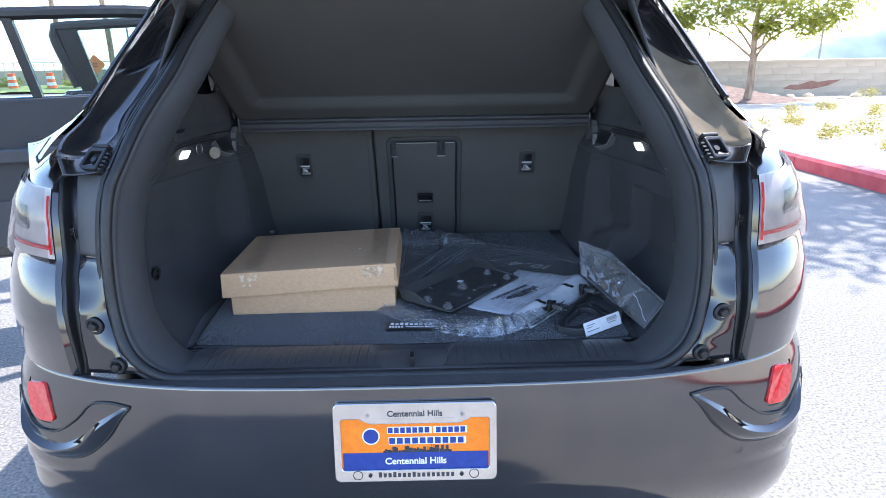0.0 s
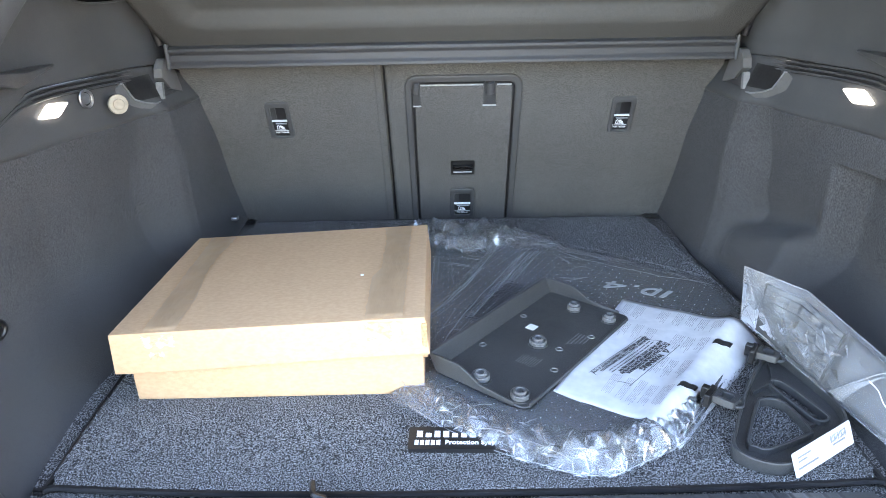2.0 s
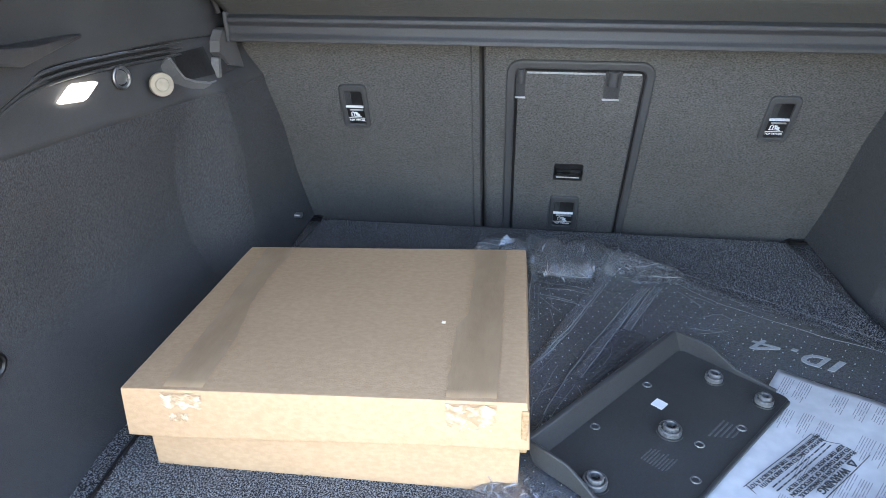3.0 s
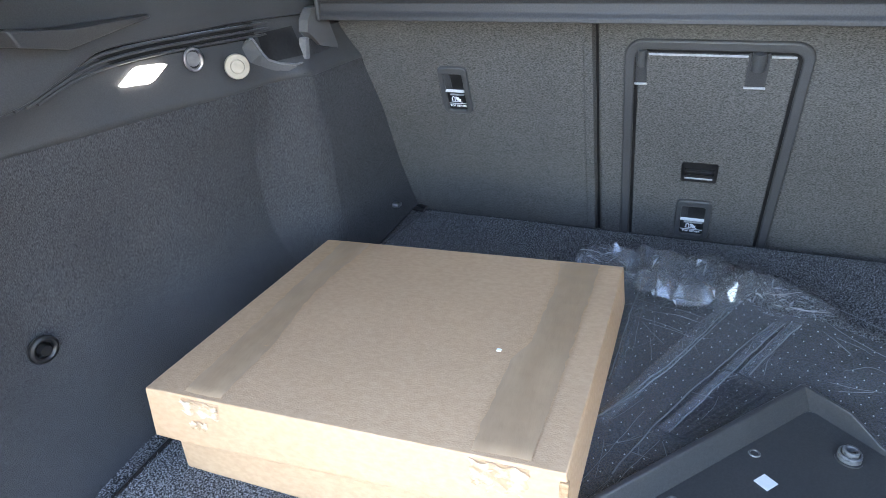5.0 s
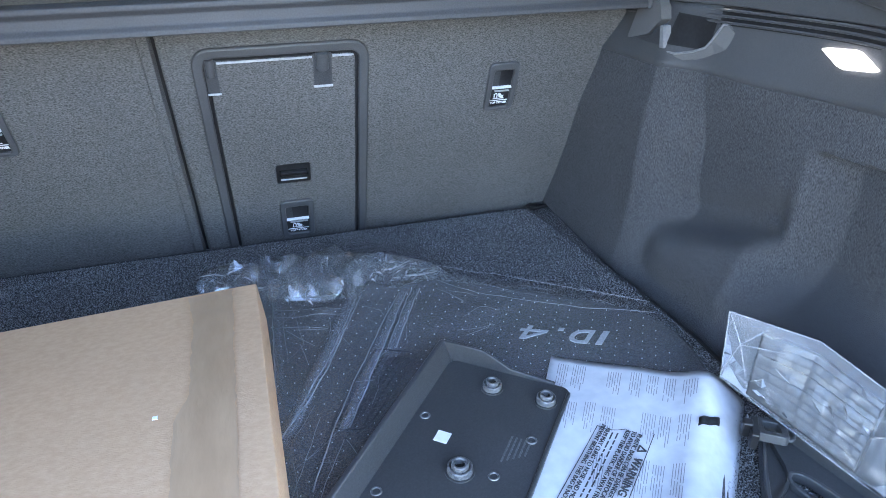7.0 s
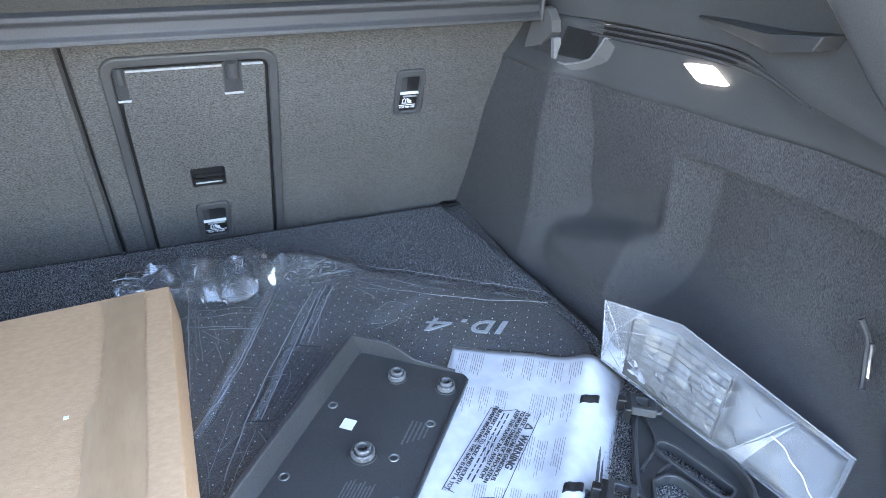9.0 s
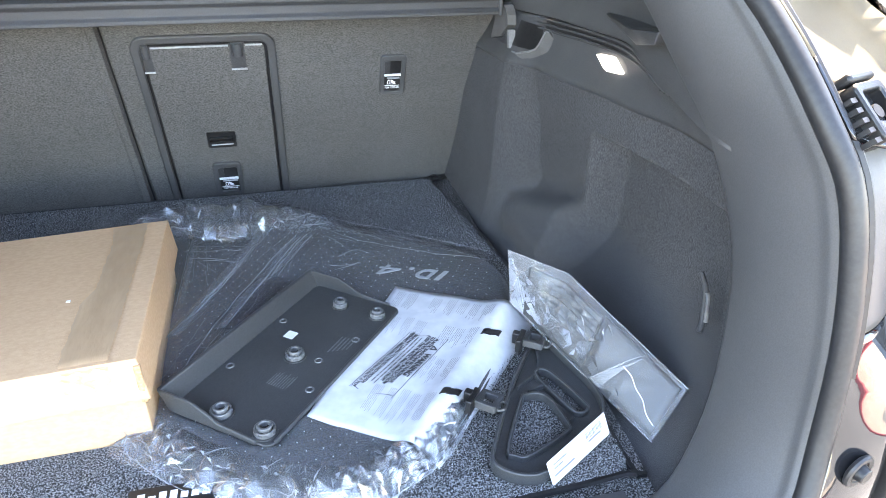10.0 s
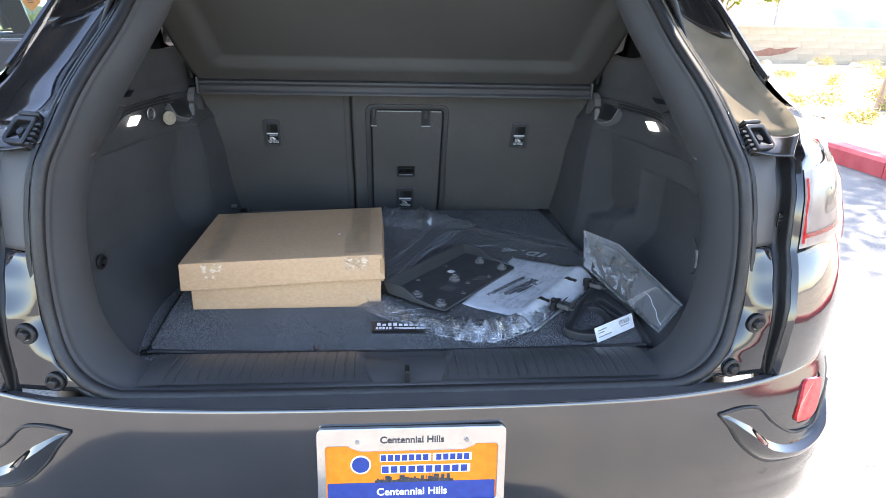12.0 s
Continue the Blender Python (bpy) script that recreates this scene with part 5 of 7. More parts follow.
# sewn badge
BADGE_M = on_floor(.026, 1.443, -1.5, .0062)
bm = slab(bmesh.new(), rounded(.184, .041, .002), -.006, .0005, BADGE_M)
thing_part("sewn_badge", bm, BLACK_PLASTIC, mat_ob, "black sewn badge with white lettering")
bm = bmesh.new()
for k in range(9):
    box(bm, -.082 + .0112 * k, -.0745 + .0112 * k, .001, .0125 if k in (0, 2, 3) else .0085, .0005, .0012, BADGE_M)
for k in range(5):
    box(bm, -.084 + .0068 * k, -.079 + .0068 * k, -.0135, -.005, .0005, .0012, BADGE_M)
thing_part("badge_bar", bm, WHITE_PRINT, mat_ob, smooth=False)["kind"] = "stuff"
wd = writing("badge_words", "Protection System", .0098, BADGE_M @ Matrix.Translation((-.046, -.009, .001)), WHITE_PRINT, mat_ob, align="LEFT")
wd.matrix_parent_inverse = mat_ob.matrix_basis.inverted()
# hook of the mat at its front edge
bm = bmesh.new()
tube(bm, smooth_path([(-.175, 1.375, floor_z(1.37) + .002), (-.17, 1.352, floor_z(1.35) + .006), (-.155, 1.346, floor_z(1.35) + .004)], 10), .004, 6)
thing_part("mat_tab", bm, BLACK_PLASTIC, mat_ob)

# ---- cardboard box ----
BOX_M = on_floor(-.258, 1.722, .8)
carton = tagged(empty("cardboard_box"), "flat brown cardboard box with a taped lid on the cargo mat", "box")
carton.matrix_world = BOX_M


def lid_lean(x, y):
    """The lid sits askew on the tray."""
    return x * .041 - y * .048


def carton_shell(bm, x0, x1, y0, y1, z0, z1, skew=0.0, n=14):
    """Five faces of a box with slightly bowed panels, and corner folds."""
    def wob(p, k):
        return 0.0018 * noise.noise(Vector((p[0] * 7 + k, p[1] * 7, p[2] * 7)))
    def face(o, a, b, nrm, k):
        grid(lambda u, v: Vector(o) + Vector(a) * u + Vector(b) * v + Vector(nrm) * (wob((o[0] + a[0] * u + b[0] * v, o[1] + a[1] * u + b[1] * v, o[2] + a[2] * u + b[2] * v), k) * math.sin(u * math.pi) ** .5 * (math.sin(v * math.pi) ** .5)), n, n, bm)
    w, d, h = x1 - x0, y1 - y0, z1 - z0
    face((x0, y0, z1), (w, 0, 0), (0, d, 0), (0, 0, -1), 1)
    face((x0, y0, z0), (w, 0, 0), (0, 0, h), (0, 1, 0), 2)
    face((x0, y1, z0), (w, 0, 0), (0, 0, h), (0, 1, 0), 3)
    face((x0, y0, z0), (0, d, 0), (0, 0, h), (1, 0, 0), 4)
    face((x1, y0, z0), (0, d, 0), (0, 0, h), (1, 0, 0), 5)


LX0, LX1, LY0, LY1, LZ = -.210, .210, -.184, .184, .108
bm = bmesh.new()
carton_shell(bm, -.193, .206, -.177, .172, 0, .080)
bmesh.ops.remove_doubles(bm, verts=bm.verts, dist=0.0004)
part("box_base", bm, CARD, carton, "brown cardboard tray", solid=0.003, bevel=0.0015)
bm = bmesh.new()
carton_shell(bm, LX0, LX1, LY0, LY1, .051, LZ)
for v in bm.verts:
    low = (LZ - v.co.z) / (LZ - .051)
    v.co.x += low * (.003 * (v.co.x / .2) + .002)
    v.co.y += low * .004 * (v.co.y / .2)
    v.co.z += lid_lean(v.co.x, v.co.y) + low * .0025 * math.sin(v.co.x * 11)
bmesh.ops.remove_doubles(bm, verts=bm.verts, dist=0.0004)
part("box_lid", bm, CARD, carton, "brown cardboard lid", solid=0.003, bevel=0.0018)


def tape_strip(b0, b1, f0, f1, seed):
    """Brown tape from the rear edge of the lid over its front edge; the two ends sit askew."""
    r = random.Random(seed)
    e0, e1 = [r.uniform(-.0012, .0012) for _ in range(40)], [r.uniform(-.0012, .0012) for _ in range(40)]
    def fn(u, v):
        i = min(39, int(round(u * 39)))
        run = -.206 + u * .384
        k = (run - LY0) / (LY1 - LY0)
        x0, x1 = f0 + (b0 - f0) * k + e0[i], f1 + (b1 - f1) * k + e1[i]
        if seed == 3:
            x1 -= .010 * smooth_step((k - .25) / .3) * smooth_step((.95 - k) / .3)
        else:
            x0 += .012 * smooth_step((k - .35) / .15) * smooth_step((1.1 - k) / .3)
        x = x0 + (x1 - x0) * v
        wrinkle = .0005 * max(0, noise.noise(Vector((x * 60, run * 220, seed)))) + .0004 * math.sin(run * 240 + x * 90)
        if run < LY0:
            return Vector((x, LY0 - .0022, LZ - (LY0 - run) + lid_lean(x, LY0)))
        return Vector((x, run, LZ + .0024 + wrinkle + lid_lean(x, run)))
    return grid(fn, 40, 9)


part("tape_strip", tape_strip(-.184, -.140, -.166, -.122, 3), TAPE, carton, "brown packing tape")
part("tape_strip", tape_strip(.128, .183, .130, .182, 5), TAPE, carton, "brown packing tape")


def tape_end(x0, x1, z0, z1, seed):
    """Clear tape end with torn edges and crinkles that catch the light."""
    def fn(u, v):
        x = x0 + (x1 - x0) * u + .0012 * math.sin(v * 30)
        crinkle = .0018 * abs(noise.noise(Vector((u * 5, v * 13, seed))))
        return Vector((x, LY0 - .0030 - crinkle - .003 * (LZ - z1) / .05, z0 + (z1 - z0) * v + .002 * math.sin(u * 17 + seed) + lid_lean(x, LY0)))
    return grid(fn, 34, 26)


part("tape_end", tape_end(.132, .181, LZ - .050, LZ - .003, 1), TAPE_CLEAR, carton, "shiny crinkled tape end")
part("tape_end", tape_end(-.166, -.124, LZ - .020, LZ - .003, 2), TAPE_CLEAR, carton, "shiny crinkled tape end")
part("tape_end", tape_end(-.160, -.140, LZ - .036, LZ - .028, 4), TAPE_CLEAR, carton, "shiny crinkled tape end")
bm = box(bmesh.new(), .1105, .1150, -.036, -.032, LZ + .008, LZ + .0090)
part("paper_scrap", bm, LABEL_WHITE, carton, smooth=False)
bm = bmesh.new()
box(bm, LX1 - .004, LX1 + .0035, LY0 - .004, LY0 + .002, .066, LZ + .010)
part("torn_corner", bm, CARD_EDGE, carton, bevel=0.001)

# ---- bagged floor mats ----
mats_poly = [(-.075, 1.575), (-.02, 1.485), (.10, 1.425), (.21, 1.412), (.285, 1.445), (.448, 1.672), (.466, 1.83), (.35, 1.932), (.22, 2.015), (.09, 2.08), (-.05, 2.08), (-.10, 1.80)]
mats_ob = tagged(empty("floor_mats", (.15, 1.7, floor_z(1.7))), "stack of black carpet floor mats with white nubs", "floor mat")
for k, (grow, z0) in enumerate(((1.0, .0005), (.985, .0045))):
    c = Vector((.17, 1.72))
    outl = [(c.x + (x - c.x) * grow, c.y + (y - c.y) * grow) for x, y in mats_poly]
    loop = smooth_path([(x, y, 0) for x, y in outl], 90, closed=True)
    bm = slab(bmesh.new(), [(q.x, q.y) for q in loop], z0, z0 + .0042)
    for v in bm.verts:
        v.co.z += floor_z(v.co.y)
    thing_part("mat_layer", bm, MAT_BLACK, mats_ob, bevel=0.002)
verts, faces = [], []
for i in range(40):
    for j in range(46):
        x, y = -.1 + i * .0195 + (j % 2) * .0097, 1.40 + j * .0155
        if inside(x, y, mats_poly) and inside(x + .015, y, mats_poly) and inside(x - .015, y - .01, mats_poly):
            z, n, w = floor_z(y) + .0092, len(verts), .0010
            verts += [(x - w, y, z), (x, y - w, z), (x + w, y, z), (x, y + w, z), (x, y, z + .0016)]
            faces += [(n, n + 1, n + 4), (n + 1, n + 2, n + 4), (n + 2, n + 3, n + 4), (n + 3, n, n + 4)]
me = bpy.data.meshes.new("nub")
me.from_pydata(verts, [], faces)
me.materials.append(PRINT_GREY)
nubs = new("nub", me)
nubs.parent = mats_ob
nubs.matrix_parent_inverse = mats_ob.matrix_basis.inverted()
nubs["kind"] = "stuff"
# model mark woven into the mat, drawn as plain shapes
MARK_M = on_floor(.3155, 1.829, 155.5, .0122) @ Matrix(((1, .42, 0, 0), (0, 1, 0, 0), (0, 0, 1, 0), (0, 0, 0, 1)))
bm = bmesh.new()
box(bm, -.062, -.054, -.015, .015, 0, .0012, MARK_M)
bow = [(-.044, .015), (-.030, .015), (-.021, .011), (-.017, .004), (-.017, -.004), (-.021, -.011), (-.030, -.015), (-.044, -.015)]
ring(bm, bow, [(-.0305 + (x + .0305) * .55, y * .62) for x, y in bow], 0, .0012, MARK_M)
box(bm, -.004, .003, -.015, -.009, 0, .0012, MARK_M)
ring(bm, [(.014, -.007), (.014, -.003), (.036, .015), (.043, .015), (.043, -.007)], [(.022, -.003), (.023, -.002), (.036, .008), (.0375, .008), (.0375, -.003)], 0, .0012, MARK_M)
box(bm, .0372, .043, -.015, -.0068, 0, .0012, MARK_M)
box(bm, .0432, .050, -.007, -.003, 0, .0012, MARK_M)
thing_part("mat_mark", bm, MARK_GREY, mats_ob, "pale grey woven mark", smooth=False)["kind"] = "stuff"
# clear bag round the mats
bag_poly = [(-.105, 1.56), (-.07, 1.50), (-.02, 1.462), (.04, 1.425), (.09, 1.393), (.16, 1.374), (.225, 1.395), (.29, 1.432), (.335, 1.50), (.40, 1.585), (.46, 1.665), (.482, 1.855), (.36, 1.95), (.235, 2.042), (.17, 2.09), (.09, 2.155), (.03, 2.13), (-.05, 2.14), (-.12, 2.15), (-.11, 1.85)]
bag_loop = [(q.x, q.y) for q in smooth_path([(x, y, 0) for x, y in bag_poly], 120, closed=True)]


def edge_gap(x, y):
    return min(math.hypot(x - a, y - b) for a, b in bag_loop)


def crease(p, k):
    """Sharp-crested folds."""
    return 1 - abs(noise.noise(p * k)) * 2.2


def bag_height(x, y):
    g = edge_gap(x, y)
    over = min(1.0, g / .035)
    h = .0030 + .0085 * (over * over * (3 - 2 * over))
    front = max(0.0, 1 - max(0.0, (y - 1.40 - .10 * max(0, .1 - x)) / .10))
    back = bell(y, 2.07, .055) * bell(x, .06, .13)
    left = bell(x - .45 * (y - 1.65), -.01, .06) * (1.4 < y < 2.05)
    p = Vector((x, y, .3))
    calm = 1.0 if (y > 1.88 + .3 * abs(x - .2) or front > .05 or x < -.02) else .12
    h += calm * (.004 + .012 * front + .022 * back) * max(0, crease(p + Vector((3, 0, 0)), 14)) * over ** .5
    h += calm * (.002 + .008 * front + .014 * back) * max(0, crease(p, 34)) * over ** .4
    h += calm * (.001 + .004 * front + .006 * back) * noise.noise(p * 95)
    return max(.0015, h)


def sheet(poly, step, height, bm):
    xs, ys = [p[0] for p in poly], [p[1] for p in poly]
    nx, ny = int((max(xs) - min(xs)) / step) + 2, int((max(ys) - min(ys)) / step) + 2
    vs = {}
    for i in range(nx):
        for j in range(ny):
            x, y = min(xs) + i * step, min(ys) + j * step
            if inside(x, y, poly):
                vs[i, j] = bm.verts.new((x, y, floor_z(y) + height(x, y)))
    for (i, j), v in list(vs.items()):
        q = [vs.get(k) for k in ((i + 1, j), (i + 1, j + 1), (i, j + 1))]
        if all(q):
            bm.faces.new((v, *q))
        elif q[0] and q[2]:
            bm.faces.new((v, q[0], q[2]))
    return bm


bag = tagged(part("poly_bag", sheet(bag_loop, .0052, bag_height, bmesh.new()), FILM), "crinkled clear plastic bag drawn over the floor mats", "plastic bag")
# crumpled film is made of small flat facets
def facets(fn, nu, nv, jit, seed, bm=None):
    bm = bm or bmesh.new()
    rr = random.Random(seed)
    rows = []
    for i in range(nu + 1):
        row = []
        for j in range(nv + 1):
            u = min(1, max(0, (i + rr.uniform(-jit, jit)) / nu))
            v = min(1, max(0, (j + rr.uniform(-jit, jit)) / nv))
            row.append(bm.verts.new(fn(u, v, rr.random())))
        rows.append(row)
    for i in range(nu):
        for j in range(nv):
            a, b, c, d = rows[i][j], rows[i + 1][j], rows[i + 1][j + 1], rows[i][j + 1]
            for tri in (((a, b, c), (a, c, d)) if rr.random() < .5 else ((a, b, d), (b, c, d))):
                bm.faces.new(tri)
    return bm


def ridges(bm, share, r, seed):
    """Thin pale tubes on a crumpled sheet's sharpest folds, painted in as highlights."""
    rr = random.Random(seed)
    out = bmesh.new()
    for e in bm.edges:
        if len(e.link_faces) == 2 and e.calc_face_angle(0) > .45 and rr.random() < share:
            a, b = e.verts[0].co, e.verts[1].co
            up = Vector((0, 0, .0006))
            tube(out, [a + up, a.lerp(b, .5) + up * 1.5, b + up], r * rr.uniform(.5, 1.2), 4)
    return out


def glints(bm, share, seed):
    """Pale slivers over facets square to the tailgate's daylight, painted in as highlights."""
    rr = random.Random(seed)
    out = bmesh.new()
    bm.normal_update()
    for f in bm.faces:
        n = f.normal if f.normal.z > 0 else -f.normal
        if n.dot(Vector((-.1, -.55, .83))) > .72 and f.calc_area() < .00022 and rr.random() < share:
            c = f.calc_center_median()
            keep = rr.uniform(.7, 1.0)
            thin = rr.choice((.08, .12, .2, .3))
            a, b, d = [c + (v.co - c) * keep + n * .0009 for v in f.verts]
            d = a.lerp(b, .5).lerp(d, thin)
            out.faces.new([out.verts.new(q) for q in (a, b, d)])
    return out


# creases drawn as pale tubes, in place of the highlights along them
def film_line(pts, r=.0006, lift=.0155, name="bag_crease_glint"):
    r *= .75
    run = smooth_path([(x, y, 0) for x, y in pts], 24)
    bm = bmesh.new()
    tube(bm, [Vector((q.x + .0015 * noise.noise(q * 40), q.y, floor_z(q.y) + lift + .003 * noise.noise(q * 25 + Vector((4, 0, 0))))) for q in run], r, 5)
    return part(name, bm, FILM_LINE, bag)


mouth_low = smooth_path([(-.12, 2.06, 0), (-.06, 2.026, 0), (.00, 1.990, 0), (.065, 1.985, 0), (.105, 2.02, 0), (.15, 2.00, 0), (.215, 2.02, 0)], 80)
mouth_top = smooth_path([(-.150, 2.095, 0), (-.115, 2.140, 0), (-.05, 2.11, 0), (.01, 2.105, 0), (.05, 2.150, 0), (.09, 2.112, 0), (.155, 2.118, 0), (.225, 2.045, 0)], 80)
for layer, (nu, nv, high) in enumerate(((28, 6, .066), (40, 7, .044), (22, 8, .056))):
    def mouth(u, v, r):
        i = min(79, int(u * 79))
        p = mouth_low[i].lerp(mouth_top[i], .08 * layer + (1 - .08 * layer) * v)
        f = max(0.0, math.sin(v * math.pi)) ** .5 * max(0.0, math.sin(u * math.pi)) ** .3 * (1 - .6 * smooth_step((u - .62) / .2))
        peak = .45 + .55 * max(0, crease(Vector((p.x, p.y, layer)), 15))
        return Vector((p.x, p.y, floor_z(p.y) + .014 + high * f * peak * (.52 + .48 * r)))
    crumple = facets(mouth, nu, nv, .42, 3 + layer)
    part("bag_ridge_glint", ridges(crumple, .42, .0008, 60 + layer), FILM_GLINT, bag, smooth=False)["kind"] = "stuff"
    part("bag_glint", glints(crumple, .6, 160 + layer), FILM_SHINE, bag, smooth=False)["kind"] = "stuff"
    part("bag_mouth", crumple, FILM_BUNCH, bag, "crumpled mouth of the bag" if not layer else "", smooth=False)
rr = random.Random(8)
for k in range(26):
    u0, v0 = rr.uniform(.03, .92), rr.uniform(.1, .85)
    i0, i1 = int(u0 * 79), min(79, int(u0 * 79) + rr.randint(4, 11))
    a, b = mouth_low[i0].lerp(mouth_top[i0], v0), mouth_low[i1].lerp(mouth_top[i1], min(1, max(0, v0 + rr.uniform(-.35, .35))))
    mid = a.lerp(b, .5) + Vector((rr.uniform(-.006, .006), rr.uniform(-.006, .006), 0))
    film_line([(a.x, a.y), (mid.x, mid.y), (b.x, b.y)], rr.uniform(.0004, .0012), rr.uniform(.022, .040))

hem_out = smooth_path([(-.105, 1.555, 0), (-.02, 1.463, 0), (.06, 1.412, 0), (.155, 1.374, 0), (.225, 1.40, 0), (.287, 1.437, 0), (.336, 1.508, 0)], 150)
hem_in = smooth_path([(-.06, 1.60, 0), (.00, 1.53, 0), (.08, 1.475, 0), (.15, 1.448, 0), (.215, 1.46, 0), (.262, 1.485, 0), (.31, 1.54, 0)], 150)


def hem_pt(u, v, r, layer):
    i = int(round(u * 149))
    p = hem_out[i].lerp(hem_in[i], v)
    q = Vector((u * 15 + v * 1.2, v * .5, 2 + layer * 3))
    f = max(0.0, math.sin(min(1, v * 1.05) * math.pi)) ** .6
    rise = .45 + .55 * bell(u, .62, .25)
    z = .002 + .010 * v + rise * f * (.022 * max(0, crease(q, 1.7)) + .014 * r)
    return Vector((p.x, p.y, floor_z(p.y) + z))


for layer, (nu, nv) in enumerate(((46, 6), (64, 6))):
    crumple = facets(lambda u, v, r: hem_pt(u, v, r, layer), nu, nv, .42, 21 + layer)
    part("bag_ridge_glint", ridges(crumple, .35, .0007, 70 + layer), FILM_GLINT, bag, smooth=False)["kind"] = "stuff"
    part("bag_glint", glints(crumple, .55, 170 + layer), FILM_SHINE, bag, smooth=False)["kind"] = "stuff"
    part("bag_hem", crumple, FILM_BUNCH, bag, "crinkled hem of the bag" if not layer else "", smooth=False)
for k in range(30):
    u0, v0, du = rr.uniform(.02, .9), rr.uniform(.05, .9), rr.uniform(.02, .09)
    a, b = hem_pt(u0, v0, .5, 0), hem_pt(min(1, u0 + du), min(1, max(0, v0 + rr.uniform(-.5, .5))), .5, 0)
    film_line([(a.x, a.y), ((a.x + b.x) / 2 + .003, (a.y + b.y) / 2 + .003), (b.x, b.y)], rr.uniform(.0004, .001), rr.uniform(.012, .026))
run = [(q.x, q.y) for q in hem_out[8::12]]
film_line(run, .0007, .006, "bag_edge")
# long folds that run from the mouth over the mats
long_folds = [[(.107, 2.069), (.041, 1.901), (-.043, 1.737)], [(.088, 2.0), (.012, 1.83), (-.052, 1.725)], [(.14, 1.987), (.049, 1.816), (.008, 1.729), (-.02, 1.66)], [(.152, 1.987), (.06, 1.80), (.028, 1.735)],
              [(.161, 1.993), (.097, 1.862)], [(.172, 1.99), (.108, 1.86)], [(-.036, 2.027), (-.045, 1.805)], [(-.026, 2.014), (-.026, 1.868)], [(-.012, 2.01), (-.004, 1.90)],
              [(.197, 2.018), (.235, 1.964), (.337, 1.894), (.46, 1.835)], [(-.044, 1.974), (.056, 1.955)], [(-.012, 1.933), (.052, 1.915)], [(-.04, 1.95), (.03, 1.925)], [(-.03, 1.99), (.06, 1.97)],
              [(.089, 2.147), (.23, 2.044), (.355, 1.945), (.47, 1.86)], [(.21, 1.90), (.24, 1.915), (.262, 1.90)], [(.20, 1.86), (.235, 1.868)], [(.02, 1.72), (-.04, 1.60)], [(.0, 1.76), (-.055, 1.62)]]
for k, pts in enumerate(long_folds):
    film_line(pts, .0012 if k < 7 else .0005)
for (x0, y0, x1, y1, w) in ((.10, 2.05, -.045, 1.73, .018), (.146, 1.987, .02, 1.735, .012), (.167, 1.992, .10, 1.86, .011), (-.031, 2.02, -.04, 1.81, .010)):
    def fold(u, v):
        x, y = x0 + (x1 - x0) * u, y0 + (y1 - y0) * u
        d = Vector((y1 - y0, x0 - x1)).normalized() * (w * (v - .5))
        return Vector((x + d.x, y + d.y, floor_z(y) + .0135 + .004 * math.sin(v * math.pi)))
    part("bag_fold", grid(fold, 30, 5), FILM_FOLD, bag)
# fine loose creases all over the film, drawn as pale highlight lines
rr = random.Random(31)
for k in range(60):
    cx, cy = (rr.uniform(-.06, .16), rr.uniform(1.62, 2.04)) if k < 40 else (rr.uniform(.2, .44), rr.uniform(1.86, 2.0))
    if math.hypot(cx - .315, cy - 1.846) < .08 or not inside(cx, cy, bag_loop) or edge_gap(cx, cy) < .02:
        continue
    a, ln = (rr.gauss(1.15, .45), rr.uniform(.02, .07)) if k < 40 else (rr.gauss(2.5, .4), rr.uniform(.02, .06))
    film_line([(cx - math.cos(a) * ln / 2, cy - math.sin(a) * ln / 2), (cx + rr.uniform(-.003, .003), cy), (cx + math.cos(a) * ln / 2, cy + math.sin(a) * ln / 2)], rr.uniform(.0002, .0005), .014)

# black warning panel printed on the film
PR = [Vector(q) for q in ((.080, 1.868), (.133, 1.842), (.045, 1.728), (.006, 1.742))]


def print_point(a, b):
    p = PR[0].lerp(PR[1], a).lerp(PR[3].lerp(PR[2], a), b)
    return Vector((p.x, p.y, floor_z(p.y) + .0142))


bm = bmesh.new()
frame_run = [print_point(.5 + .5 * math.copysign(abs(math.cos(k * math.pi / 20)) ** .35, math.cos(k * math.pi / 20)), .5 + .5 * math.copysign(abs(math.sin(k * math.pi / 20)) ** .25, math.sin(k * math.pi / 20))) for k in range(40)]
tube(bm, frame_run, .0009, 5, closed=True)
part("print_frame", bm, INK_BLACK, bag, "black printed frame")
bm = bmesh.new()
rr = random.Random(5)
for k in range(7):
    a, b = .10 + .12 * k, .08 + .04 * rr.random()
    while b < .9 - .1 * (k % 3):
        w = rr.uniform(.03, .09)
        grid(lambda p, q: print_point(a + .065 * p, b + w * q), 3, 3, bm)
        b += w + .02
part("print_mark", bm, INK_BLACK, bag, smooth=False)["kind"] = "stuff"

# ---- printed paper sheet ----
pa, pb, pc, pd = Vector((.289, 1.790)), Vector((.478, 1.664)), Vector((.270, 1.424)), Vector((.129, 1.530))


def paper_xy(u, v):
    """u across from the tray to the mats' edge, v from the seats to the sill."""
    return pa.lerp(pd, v).lerp(pb.lerp(pc, v), u)


def paper_z(u, v, lift=0.0):
    x, y = paper_xy(u, v)
    droop = max(0.0, (u - .72) / .28)
    return floor_z(y) + .0128 + .006 * min(1, max(0, (u - .2) / .3)) + .0012 * math.sin(u * 4 + v * 3) + .0015 * noise.noise(Vector((u * 5, v * 5, 1))) - .021 * droop ** 2.2 + .012 * bell(u, .80, .11) + .0035 * math.sin(v * 9 + 1) * smooth_step((u - .6) / .3) * (1 - droop) + lift


